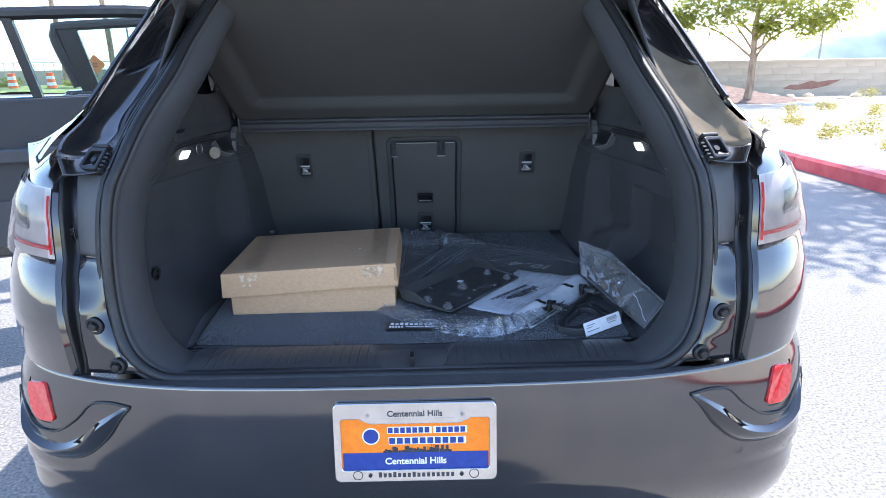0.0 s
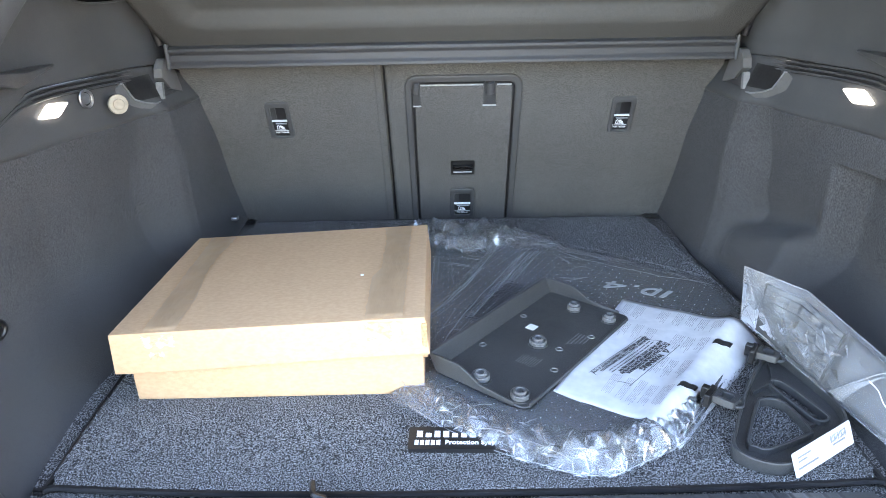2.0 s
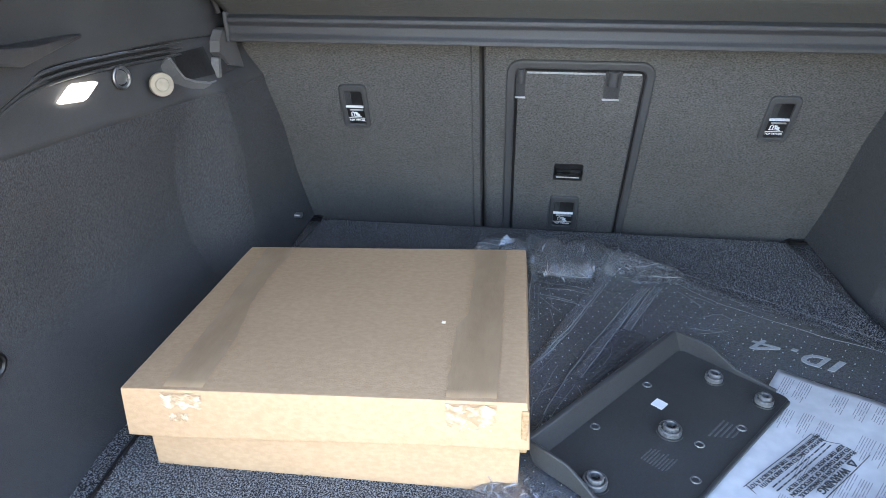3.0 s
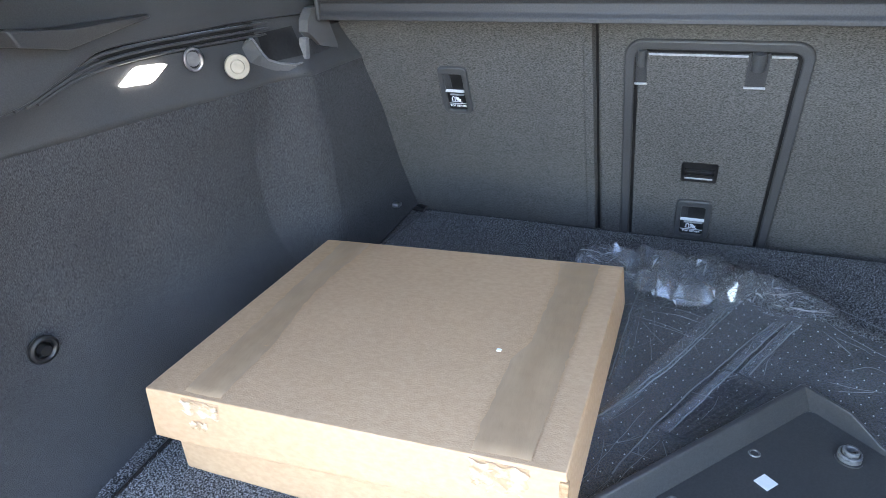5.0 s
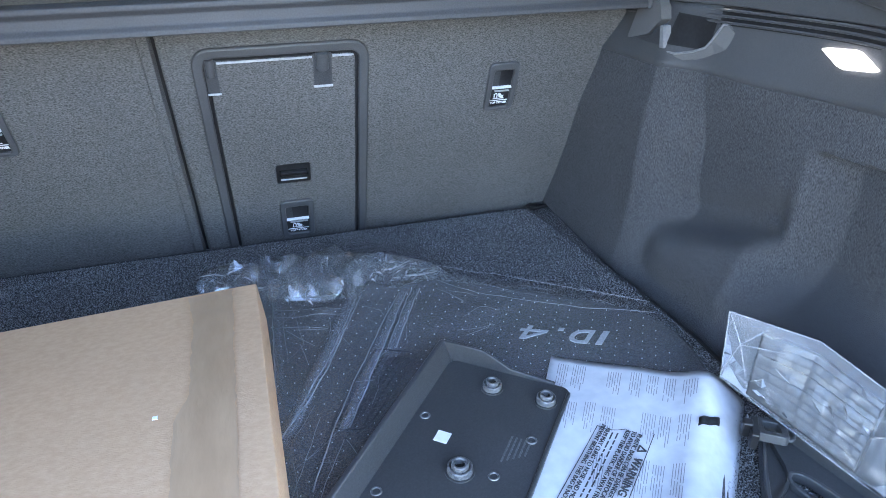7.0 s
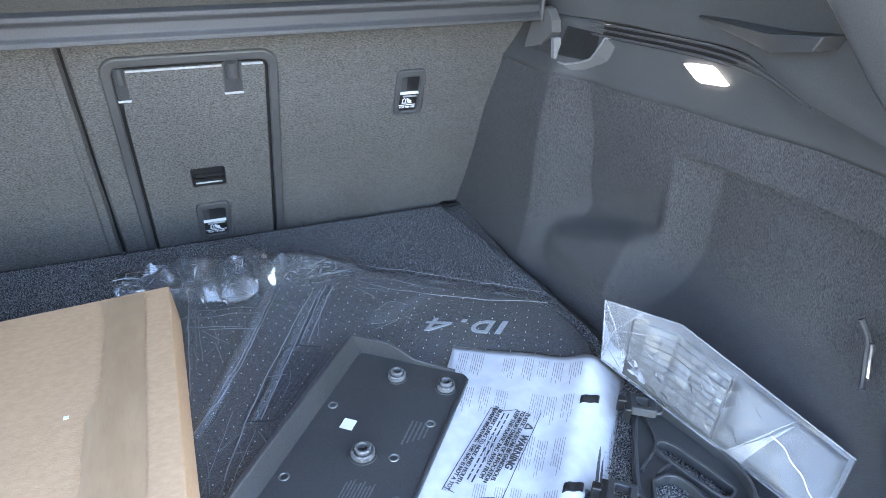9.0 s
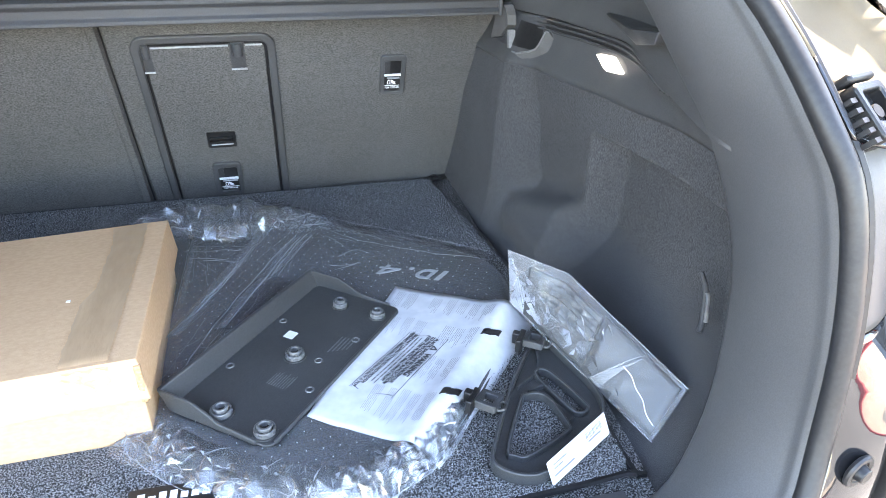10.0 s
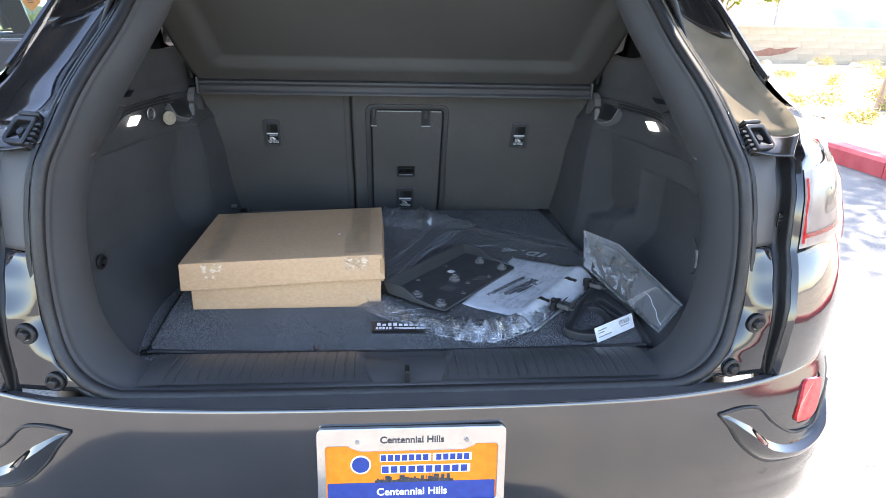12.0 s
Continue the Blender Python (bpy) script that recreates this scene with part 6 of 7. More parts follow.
sheet_ob = tagged(empty("paper_sheet", (.3, 1.62, floor_z(1.62) + .02)), "white printed warning sheet over the bagged mats", "paper")
thing_part("page", grid(lambda u, v: Vector((*paper_xy(u, v), paper_z(u, v))), 30, 30), PAPER, sheet_ob, solid=0.0006)


def line_on_page(bm, u0, u1, v0, v1, lift=.0007):
    grid(lambda a, b: Vector((*paper_xy(u0 + (u1 - u0) * a, v0 + (v1 - v0) * b), paper_z(u0 + (u1 - u0) * a, v0 + (v1 - v0) * b, lift))), 4, 7, bm)


bm = bmesh.new()
rr = random.Random(11)
COLUMNS = [(.05, .03), (.13, .05), (.225, .07), (.315, .05), (.43, .04), (.515, .06), (.60, .07), (.69, .05)]
for v0, v1 in ((.03, .19), (.24, .41), (.47, .66), (.72, .93)):
    for u0, dv in COLUMNS:
        if v0 > .4 and u0 < .3 or rr.random() < .08:
            continue
        u, a_top = u0, v0 + rr.uniform(0, .02)
        while u < u0 + rr.uniform(.052, .070):
            a, stop = a_top, v1 - rr.uniform(0, .05)
            while a < stop - .02:
                e = min(stop, a + rr.uniform(.03, .11))
                line_on_page(bm, u, u + .0036, a, e)
                a = e + .010
            u += .0125
thing_part("small_print", bm, INK, sheet_ob, smooth=False)["kind"] = "stuff"
# boxed warning, printed a little askew
BOX4 = [Vector(q) for q in ((.284, 1.661), (.334, 1.629), (.234, 1.532), (.186, 1.572))]


def box_point(a, b, lift):
    p = BOX4[0].lerp(BOX4[1], a).lerp(BOX4[3].lerp(BOX4[2], a), b)
    d = (pd - pa)
    v = min(1, max(0, (p - pa).dot(d) / d.dot(d)))
    e0, e1 = pa.lerp(pd, v), pb.lerp(pc, v)
    u = min(1, max(0, (p - e0).dot(e1 - e0) / (e1 - e0).dot(e1 - e0)))
    return Vector((p.x, p.y, paper_z(u, v, lift)))


def bar_in_box(bm, a0, a1, b0, b1):
    grid(lambda a, b: box_point(a0 + (a1 - a0) * a, b0 + (b1 - b0) * b, .0011), 4, 9, bm)


bm = bmesh.new()
# frame of the warning: straight sides, ends drawn as loose waves
for k in range(60):
    t0, t1 = k / 60, (k + 1) / 60
    for a in (0, .985):
        bar_in_box(bm, a, a + .015, t0, t1)
    for b, sign in ((0, 1), (.99, -1)):
        w0, w1 = .030 * math.sin(t0 * 6.3 + 2 * b) * sign, .030 * math.sin(t1 * 6.3 + 2 * b) * sign
        grid(lambda p, q: box_point(t0 + (t1 - t0) * p, min(1, max(0, b + w0 + (w1 - w0) * p + .008 * q)), .0011), 2, 2, bm)
# the middle lines are smudged by folds in the film
for u in (.405, .315):
    v = .06
    while v < .86:
        w = rr.uniform(.03, .085)
        bar_in_box(bm, u - .014, u + .014, v, min(.9, v + w))
        v += w + .016
thing_part("warning_print", bm, INK_BLACK, sheet_ob, smooth=False)["kind"] = "stuff"
ang = math.degrees(math.atan2((BOX4[3] - BOX4[0]).y, (BOX4[3] - BOX4[0]).x))
slope = math.degrees(math.atan2((BOX4[0] - BOX4[1]).y, (BOX4[0] - BOX4[1]).x))
for u, b, text, size in ((.885, .50, "WARNING", .0112), (.745, .44, "PLASTIC BAGS CAN BE DANGEROUS.", .0066), (.640, .44, "TO AVOID DANGER OF SUFFOCATION", .0066), (.535, .42, "KEEP THIS PLASTIC BAG AWAY FROM", .0066),
                         (.205, .47, "FILM MAY CLING TO NOSE AND MOUTH", .0066), (.105, .50, "PREVENT BREATHING. THIS BAG IS NOT A TOY.", .0064)):
    c = box_point(u, b, .0030)
    wd = writing("warning_line", text, size, Matrix.Translation(c) @ pose(0, 0, 0, FLOOR_TILT, 0, ang), INK_BLACK, sheet_ob, weight=.02 if text == "WARNING" else .0)
    wd.matrix_parent_inverse = sheet_ob.matrix_basis.inverted()
bm = bmesh.new()
c = box_point(.885, .20, .0026)
for k in range(3):
    p = [c + Matrix.Rotation(radians(ang), 3, "Z") @ Vector((.0052 * math.cos(radians(90 + 120 * j)), .0052 * math.sin(radians(90 + 120 * j)), 0)) for j in (k, k + 1)]
    tube(bm, p, .0009, 5)
thing_part("warning_triangle", bm, INK_BLACK, sheet_ob, smooth=False)

# ---- moulded plate bracket ----
TRAY_A = 51
TRAY_M = on_floor(.1265, 1.6475, TRAY_A, .0165) @ pose(0, 0, 0, 0, 1.2, 0)
tray = tagged(empty("plate_bracket"), "matt black moulded plate bracket with round bosses on the bag", "bracket")
tray.matrix_world = TRAY_M
TL, TW = .316, .150
bm = slab(bmesh.new(), rounded(TL, TW, .012), 0, .003)
part("bracket_base", bm, TRAY, tray, bevel=0.001)
bm = bmesh.new()
w = [(-TL / 2, TW / 2 - .002), (TL / 2, TW / 2 - .002), (TL / 2, TW / 2 + .004), (-TL / 2, TW / 2 + .004)]
v = [bm.verts.new((x, y, 0)) for x, y in w] + [bm.verts.new((x, y + .012, .027)) for x, y in w]
for f in ((0, 1, 5, 4), (1, 2, 6, 5), (2, 3, 7, 6), (3, 0, 4, 7), (4, 5, 6, 7), (3, 2, 1, 0)):
    bm.faces.new([v[i] for i in f])
part("bracket_wall", bm, TRAY, tray, bevel=0.0015)
for sx in (-1, 1):
    bm = bmesh.new()
    x0, x1 = sx * TL / 2 - .002, sx * TL / 2 + .002
    prof = [(TW / 2 + .014, .027), (TW / 2 - .002, .0), (-TW / 2 + .02, 0), (-TW / 2 + .02, .006), (.0, .010), (TW / 2 - .06, .018), (TW / 2 - .04, .027)]
    a, b = [bm.verts.new((x0, y, z)) for y, z in prof], [bm.verts.new((x1, y, z)) for y, z in prof]
    bm.faces.new(a)
    bm.faces.new(b[::-1])
    for i in range(len(prof)):
        bm.faces.new((a[i], a[(i + 1) % len(prof)], b[(i + 1) % len(prof)], b[i]))
    part("bracket_end", bm, TRAY, tray, bevel=0.001)
bm = bmesh.new()
box(bm, -TL / 2 + .01, TL / 2 - .01, -TW / 2 - .001, -TW / 2 + .003, 0, .006)
part("bracket_rim", bm, TRAY, tray, bevel=0.001)
tinv = TRAY_M.inverted()


def on_tray(x, y):
    q = tinv @ Vector((x, y, floor_z(y) + .0155))
    return q.x, q.y


for x, y, r in ((.196, 1.749, .0110), (.246, 1.710, .0110), (.122, 1.639, .0130), (.030, 1.547, .0130), (.080, 1.504, .0130)):
    bx, by = on_tray(x, y)
    m = Matrix.Translation((bx, by, .003))
    bm = bmesh.new()
    turn = [(math.cos(k * math.pi / 12), math.sin(k * math.pi / 12)) for k in range(24)]
    ring(bm, [(r * p, r * q) for p, q in turn], [(r * .74 * p, r * .74 * q) for p, q in turn], 0, .0085, m)
    ring(bm, [(r * .70 * p, r * .70 * q) for p, q in turn], [(r * .42 * p, r * .42 * q) for p, q in turn], 0, .0125, m)
    boss = part("boss", bm, BOSS, tray, bevel=0.0012)
    bm = bmesh.new()
    ring(bm, [(r * 1.16 * p, r * 1.16 * q) for p, q in turn], [(r * p, r * q) for p, q in turn], 0, .0018, m)
    part("boss_flange", bm, TRAY, boss)
    bm = cyl(bmesh.new(), r * .52, r * .52, .005, m, 20)
    box(bm, -r * .35, r * .35, -r * .3, -r * .1, .005, .009, m)
    part("boss_core", bm, BLACK_PLASTIC, boss)
for x, y in ((.110, 1.727), (.207, 1.659), (.038, 1.638), (.136, 1.568), (.152, 1.624)):
    bx, by = on_tray(x, y)
    bm = bmesh.new()
    tube(bm, [Vector((bx + .0048 * math.cos(k * math.pi / 8), by + .0048 * math.sin(k * math.pi / 8), .0032)) for k in range(16)], .0012, 5, closed=True)
    part("locating_ring", bm, BOSS, tray)
bx, by = on_tray(.119, 1.690)
bm = box(bmesh.new(), -.008, .008, -.0075, .0075, .003, .0035, Matrix.Translation((bx, by, 0)))
part("white_sticker", bm, LABEL_WHITE, tray, "small white sticker", smooth=False)
bm = bmesh.new()
for k in range(9):
    box(bm, -.070, -.070 + .028 - .003 * (k % 3), -.030 + .0035 * k, -.0285 + .0035 * k, .003, .0033)
for k in range(5):
    box(bm, .035 - .004 * k, .058, -.056 + .005 * k, -.054 + .005 * k, .003, .0033)
part("moulded_mark", bm, BOSS, tray, smooth=False)["kind"] = "stuff"

# ---- triangular hanger with tag ----
hanger = tagged(empty("hook_frame", (.42, 1.48, floor_z(1.48))), "black plastic triangular hook frame with a white tag on the mat", "hook")


def flat_bar(bm, pts, w, z0, z1, closed=False):
    """A bar of square section along a line on the floor."""
    n = len(pts)
    rows = []
    for i, (x, y) in enumerate(pts):
        a = Vector(pts[(i - 1) % n] if closed else pts[max(0, i - 1)])
        b = Vector(pts[(i + 1) % n] if closed else pts[min(n - 1, i + 1)])
        d = (b - a).normalized()
        nx, ny = -d.y * w / 2, d.x * w / 2
        z = floor_z(y)
        rows.append([bm.verts.new(q) for q in ((x - nx, y - ny, z + z0), (x + nx, y + ny, z + z0), (x + nx, y + ny, z + z1), (x - nx, y - ny, z + z1))])
    for i in range(n if closed else n - 1):
        a, b = rows[i], rows[(i + 1) % n]
        for k in range(4):
            bm.faces.new((a[k], a[(k + 1) % 4], b[(k + 1) % 4], b[k]))
    if not closed:
        bm.faces.new(rows[0])
        bm.faces.new(rows[-1][::-1])
    return bm


HOOK = [(.328, 1.408), (.343, 1.386), (.372, 1.377), (.398, 1.390), (.472, 1.442), (.490, 1.462), (.494, 1.500), (.482, 1.560), (.474, 1.594), (.460, 1.606), (.444, 1.596), (.394, 1.528), (.346, 1.446)]
WINDOW = [(.405, 1.505), (.395, 1.498), (.352, 1.424), (.357, 1.412), (.372, 1.408), (.428, 1.432), (.436, 1.442), (.432, 1.488), (.422, 1.503)]
SLOT = [(.444, 1.548), (.434, 1.546), (.432, 1.530), (.450, 1.470), (.458, 1.459), (.470, 1.462), (.472, 1.474), (.455, 1.532)]
loops = [[(q.x, q.y) for q in smooth_path([(x, y, 0) for x, y in loop], n, closed=True)] for loop, n in ((HOOK, 64), (WINDOW, 40), (SLOT, 36))]
bm = bmesh.new()
edges = []
for loop in loops:
    vs = [bm.verts.new((x, y, floor_z(y) + .005)) for x, y in loop]
    edges += [bm.edges.new((vs[i], vs[(i + 1) % len(vs)])) for i in range(len(vs))]
bmesh.ops.triangle_fill(bm, use_beauty=True, use_dissolve=False, edges=edges)
thing_part("hook_plate", bm, TRAY, hanger, solid=.003, smooth=False)
for loop, high in zip(loops, (.019, .015, .014)):
    thing_part("hook_rim", flat_bar(bmesh.new(), loop, .0042, .002, high, closed=True), TRAY, hanger, bevel=0.001)
for pts in ([(.398, 1.522), (.436, 1.548), (.452, 1.590)], [(.410, 1.512), (.440, 1.520)], [(.436, 1.450), (.449, 1.455)]):
    q = smooth_path([(x, y, 0) for x, y in pts], 14)
    thing_part("hook_brace", flat_bar(bmesh.new(), [(a.x, a.y) for a in q], .003, .004, .013), TRAY, hanger)
t0, t1 = Vector((.378, 1.379, floor_z(1.39) + .002)), Vector((.476, 1.434, floor_z(1.42) + .008))
td = (t1 - t0)
tn = Vector((td.y, -td.x, 0)).normalized()
TAG_M = Matrix.Translation(t0.lerp(t1, .5) + Vector((0, 0, .014)) + tn * .006) @ Matrix((td.normalized(), tn.cross(td.normalized()), tn)).transposed().to_4x4() @ pose(0, 0, 0, -24, 0, 0)
bm = slab(bmesh.new(), rounded(.108, .030, .002), 0, .0008, TAG_M)
tag = thing_part("white_tag", bm, LABEL_WHITE, hanger, "white barcode tag", smooth=False)
bm = bmesh.new()
for k in range(14):
    box(bm, .014 + .0022 * k, .014 + .0022 * k + (.0008 if k % 3 else .0014), .001, .010, .0008, .0013, TAG_M)
for x0, x1, y in ((-.046, -.022, .006), (-.046, -.03, .001), (-.048, -.012, -.007), (.016, .04, -.003)):
    box(bm, x0, x1, y, y + .002, .0008, .0013, TAG_M)
thing_part("tag_print", bm, INK, hanger, smooth=False)["kind"] = "stuff"

# ---- retaining clips with straps ----
for n, (x, y, z, a) in enumerate(((.436, 1.596, .742, 55), (.337, 1.497, .742, 50))):
    m = Matrix.Translation((x, y, z)) @ pose(0, 0, 0, 0, 0, a)
    clip = tagged(empty("retaining_clip"), "black plastic retaining clip pinned to the bag's edge", "clip", group="clips on the bag")
    clip.matrix_world = m
    bm = bmesh.new()
    ring(bm, rounded(.034, .030, .004), rounded(.020, .016, .003), -.004, .006, pose(.006, -.012, 0, 0, 12, 0))
    part("clip_frame", bm, TRAY, clip, bevel=0.001)
    bm = bmesh.new()
    box(bm, -.018, .012, .002, .010, -.008, .012)
    box(bm, -.006, .004, .008, .018, -.004, .014)
    part("clip_jaw", bm, BLACK_PLASTIC, clip, bevel=0.0015)
    bm = bmesh.new()
    tube(bm, [Vector((.006 + .008 * math.cos(k * math.pi / 8), -.028 + .006 * math.sin(k * math.pi / 8), 0)) for k in range(16)], .0022, 6, closed=True)
    part("clip_eye", bm, TRAY, clip)
    bm = bmesh.new()
    v = (.28, .72)[n]
    grid(lambda p, q: m.inverted() @ Vector((*paper_xy(.78 + .10 * p, v - .02 + .040 * q - .05 * p), paper_z(.78 + .10 * p, v - .02 + .040 * q - .05 * p, .002 + .001 * math.sin(p * 9)))), 12, 6, bm)
    part("clip_strap", bm, BLACK_PLASTIC, clip, "shiny black strap", solid=0.0008)

# ---- clear pouch leaning on the lining ----
P00, P10, P11, P01 = Vector((.438, 1.668, .758)), Vector((.527, 1.402, .724)), Vector((.578, 1.425, .778)), Vector((.428, 1.668, .850))


def pouch_pt(u, v, off, rough=0.0):
    tent = u / .3 if u < .3 else (1 - u) / .7
    top = P01.lerp(P11, u) + Vector((.022, .014, .010)) * tent
    p = P00.lerp(P10, u).lerp(top, v)
    nrm = Vector((-.62, -.35, .70)).normalized()
    f = max(0.0, math.sin(u * math.pi)) ** .5 * max(0.0, math.sin(v * math.pi)) ** .5
    return p + nrm * (off * f + rough * f)


pouch = tagged(empty("clear_pouch", (.5, 1.53, floor_z(1.53))), "clear plastic pouch holding a dark part, leaning on the lining", "pouch")
front = facets(lambda u, v, r: pouch_pt(u, v, .010, (.007 if .15 < u < .62 and .25 < v < .8 else .003) * r), 26, 9, .4, 5)
# pale tubes painted in as highlights on the pouch's folds
thing_part("pouch_ridge_glint", ridges(front, .16, .0005, 80), FILM_GLINT, pouch, smooth=False)["kind"] = "stuff"
thing_part("pouch_front", front, FILM_POUCH, pouch, smooth=False)
thing_part("pouch_back", grid(lambda u, v: pouch_pt(u, v, -.008), 30, 14), FILM_POUCH, pouch)
thing_part("pouch_content", grid(lambda u, v: pouch_pt(.12 + .42 * u, .06 + .80 * v, .002 + .002 * smooth_step(math.cos(v * 30) + .3) + .0015 * (math.cos(u * 40) > .6)), 60, 60), TRAY, pouch, "ribbed dark plastic part", solid=0.006)
# sheet added to darken the empty lower half of the pouch
thing_part("pouch_dark_sheet", grid(lambda u, v: pouch_pt(.55 + .43 * u, .05 + .88 * v, -.002), 12, 10), TRAY, pouch, "dark sheet in the lower half of the pouch", solid=0.002)


def pouch_line(uv, r):
    bm = bmesh.new()
    run = smooth_path([(a, b, 0) for a, b in uv], 20)
    tube(bm, [pouch_pt(min(1, max(0, q.x)), min(1, max(0, q.y)), .016, .002 * noise.noise(q * 9)) for q in run], r, 5)
    thing_part("pouch_crease", bm, POUCH_EDGE, pouch)


# creases as thin pale tubes that stand in for the light they catch
for uv in ([(.06, .6), (.0, 1)], [(.06, .6), (.16, 1)], [(.06, .6), (.12, .08)], [(.06, .6), (.0, .1)], [(.06, .6), (.22, .72)], [(.10, .15), (.17, .32)], [(.62, .06), (.70, .42), (.80, .96)], [(.62, .06), (.72, .50), (.735, .62)], [(.2, .5), (.26, .42)]):
    pouch_line(uv, .0005)
for uv in ([(0, 0), (.5, 0), (1, 0)], [(0, 0), (0, .5), (0, 1)], [(0, 1), (.15, 1), (.3, 1)], [(.3, 1), (.7, 1), (1, 1)]):
    pouch_line(uv, .0007)
# folded-over flap of the film, milky where it lies double
thing_part("pouch_flap", grid(lambda u, v: pouch_pt(.60 + .20 * u * (.4 + .6 * v) + .02 * v, .03 + (.95 - .32 * (1 - u)) * u * v + .04 * v, .017), 14, 14), POUCH_EDGE, pouch, "milky folded film flap")
bm = bmesh.new()
tube(bm, [pouch_pt(q.x, q.y, .014) for q in smooth_path([(.74, .55, 0), (.79, .53, 0), (.83, .44, 0), (.88, .38, 0), (.92, .26, 0), (.97, .20, 0)], 30)], .00055, 6)
thing_part("pouch_cord", bm, LABEL_WHITE, pouch, "thin white cord")

# ---- outdoors ----
SOIL = surf("pale_desert_soil", (0.42, 0.34, 0.25), (0.62, 0.52, 0.40), 3.0, 0.95, bump=0.8, bump_scale=18, big=0.4)
BERM = surf("brown_gravel", (0.085, 0.052, 0.038), (0.20, 0.13, 0.095), 9.0, 0.95, bump=1.0, bump_scale=14, big=0.5)
BLOCK = surf("tan_block", (0.44, 0.38, 0.30), (0.50, 0.43, 0.35), 6.0, 0.9, bump=0.4, bump_scale=40, big=0.7, jitter=0.015)
PATCHED = surf("rust_paint_patch", (0.26, 0.13, 0.10), (0.34, 0.19, 0.15), 5.0, 0.9, big=1.0)
KERB_RED = surf("red_kerb_paint", (0.50, 0.04, 0.045), (0.62, 0.09, 0.09), 5.0, 0.6, bump=0.3, bump_scale=50, big=1.2)
BARK = surf("tan_bark", (0.22, 0.15, 0.10), (0.42, 0.31, 0.22), 14.0, 0.9, bump=1.0, bump_scale=20, big=1.5, stretch=(1, 1, .25))
LEAF = surf("green_leaf", (0.13, 0.16, 0.025), (0.26, 0.28, 0.05), 2.0, 0.5, big=1.0, island=0.5)
# sunlight shines through the thin leaves
ln, ll = LEAF.node_tree.nodes, LEAF.node_tree.links
thru, blend = ln.new("ShaderNodeBsdfTranslucent"), ln.new("ShaderNodeMixShader")
thru.inputs["Color"].default_value = (0.42, 0.44, 0.06, 1)
blend.inputs["Fac"].default_value = 0.4
ll.new(ln["Principled BSDF"].outputs["BSDF"], blend.inputs[1])
ll.new(thru.outputs["BSDF"], blend.inputs[2])
ll.new(blend.outputs["Shader"], ln["Material Output"].inputs["Surface"])
DRY = surf("dry_shrub", (0.40, 0.35, 0.10), (0.60, 0.52, 0.2), 3.0, 0.8, big=1.0)
BARREL = surf("orange_plastic", (0.75, 0.12, 0.03), (0.85, 0.18, 0.05), 4.0, 0.5, big=1.0)
SIGN_ORANGE = surf("fluorescent_orange", (0.90, 0.22, 0.05), (0.95, 0.28, 0.08), 4.0, 0.5, big=1.0)
STRIPE = surf("white_band", (0.7, 0.68, 0.64), (0.8, 0.78, 0.75), 4.0, 0.5, big=1.0)
HILL = surf("hazy_hill", (0.20, 0.26, 0.36), (0.25, 0.31, 0.41), 0.02, 0.95, big=0.01)
POLE = surf("grey_pole", (0.2, 0.2, 0.2), (0.3, 0.3, 0.3), 8.0, 0.5, big=1.0)


def straight_grid(x0, x1, y0, y1, nx, ny, height):
    return grid(lambda u, v: Vector((x0 + (x1 - x0) * u, y0 + (y1 - y0) * v, height(x0 + (x1 - x0) * u, y0 + (y1 - y0) * v))), nx, ny)


def soil_z(x, y):
    rise = 0.14 + 0.05 * noise.noise(Vector((x * .35, y * .35, 0))) * min(1, max(0, x - 4.2))
    return ground_z(x, y) + rise


soil = tagged(part("soil_bed", straight_grid(4.0, 60, -12, 60, 120, 150, soil_z), SOIL), "pale dry desert soil behind the kerb", "soil", kind="structure")
# red kerb in cast lengths
kerb = tagged(empty("kerb"), "red-painted concrete kerb along the car park", "kerb", kind="structure")
for k in range(14):
    y0 = -6 + 1.83 * k
    prof = [(3.84, -.02), (3.84, .12), (3.865, .15), (4.0, .155), (4.0, -.02)]
    b2 = bmesh.new()
    a = [b2.verts.new((x, y0 + .004, z + ground_z(x, y0))) for x, z in prof]
    b = [b2.verts.new((x, y0 + 1.826, z + ground_z(x, y0 + 1.83))) for x, z in prof]
    b2.faces.new(a)
    b2.faces.new(b[::-1])
    for i in range(5):
        b2.faces.new((a[i], a[(i + 1) % 5], b[(i + 1) % 5], b[i]))
    part("kerb_stone", b2, KERB_RED, kerb, smooth=False)
# gravel berm at the foot of the wall
tagged(part("gravel_bank", straight_grid(-4, 10.5, 14.5, 19.0, 50, 24, lambda x, y: ground_z(x, y) + .12 + .95 * max(0, min(1, (9.6 - x) / 4.5)) * max(0, min(1, (y - 15.0) / 3.0)) + .03 * noise.noise(Vector((x * 2, y * 2, 0)))), BERM), "brown gravel bank against the block wall", "bank", kind="structure")
# block wall
wall = tagged(empty("wall_far", (20, 18.6, ground_z(20, 18.6))), "low tan concrete block wall behind the soil", "wall", kind="structure")
block_me = None
WY, WZ = 18.6, ground_z(0, 18.6) + .05
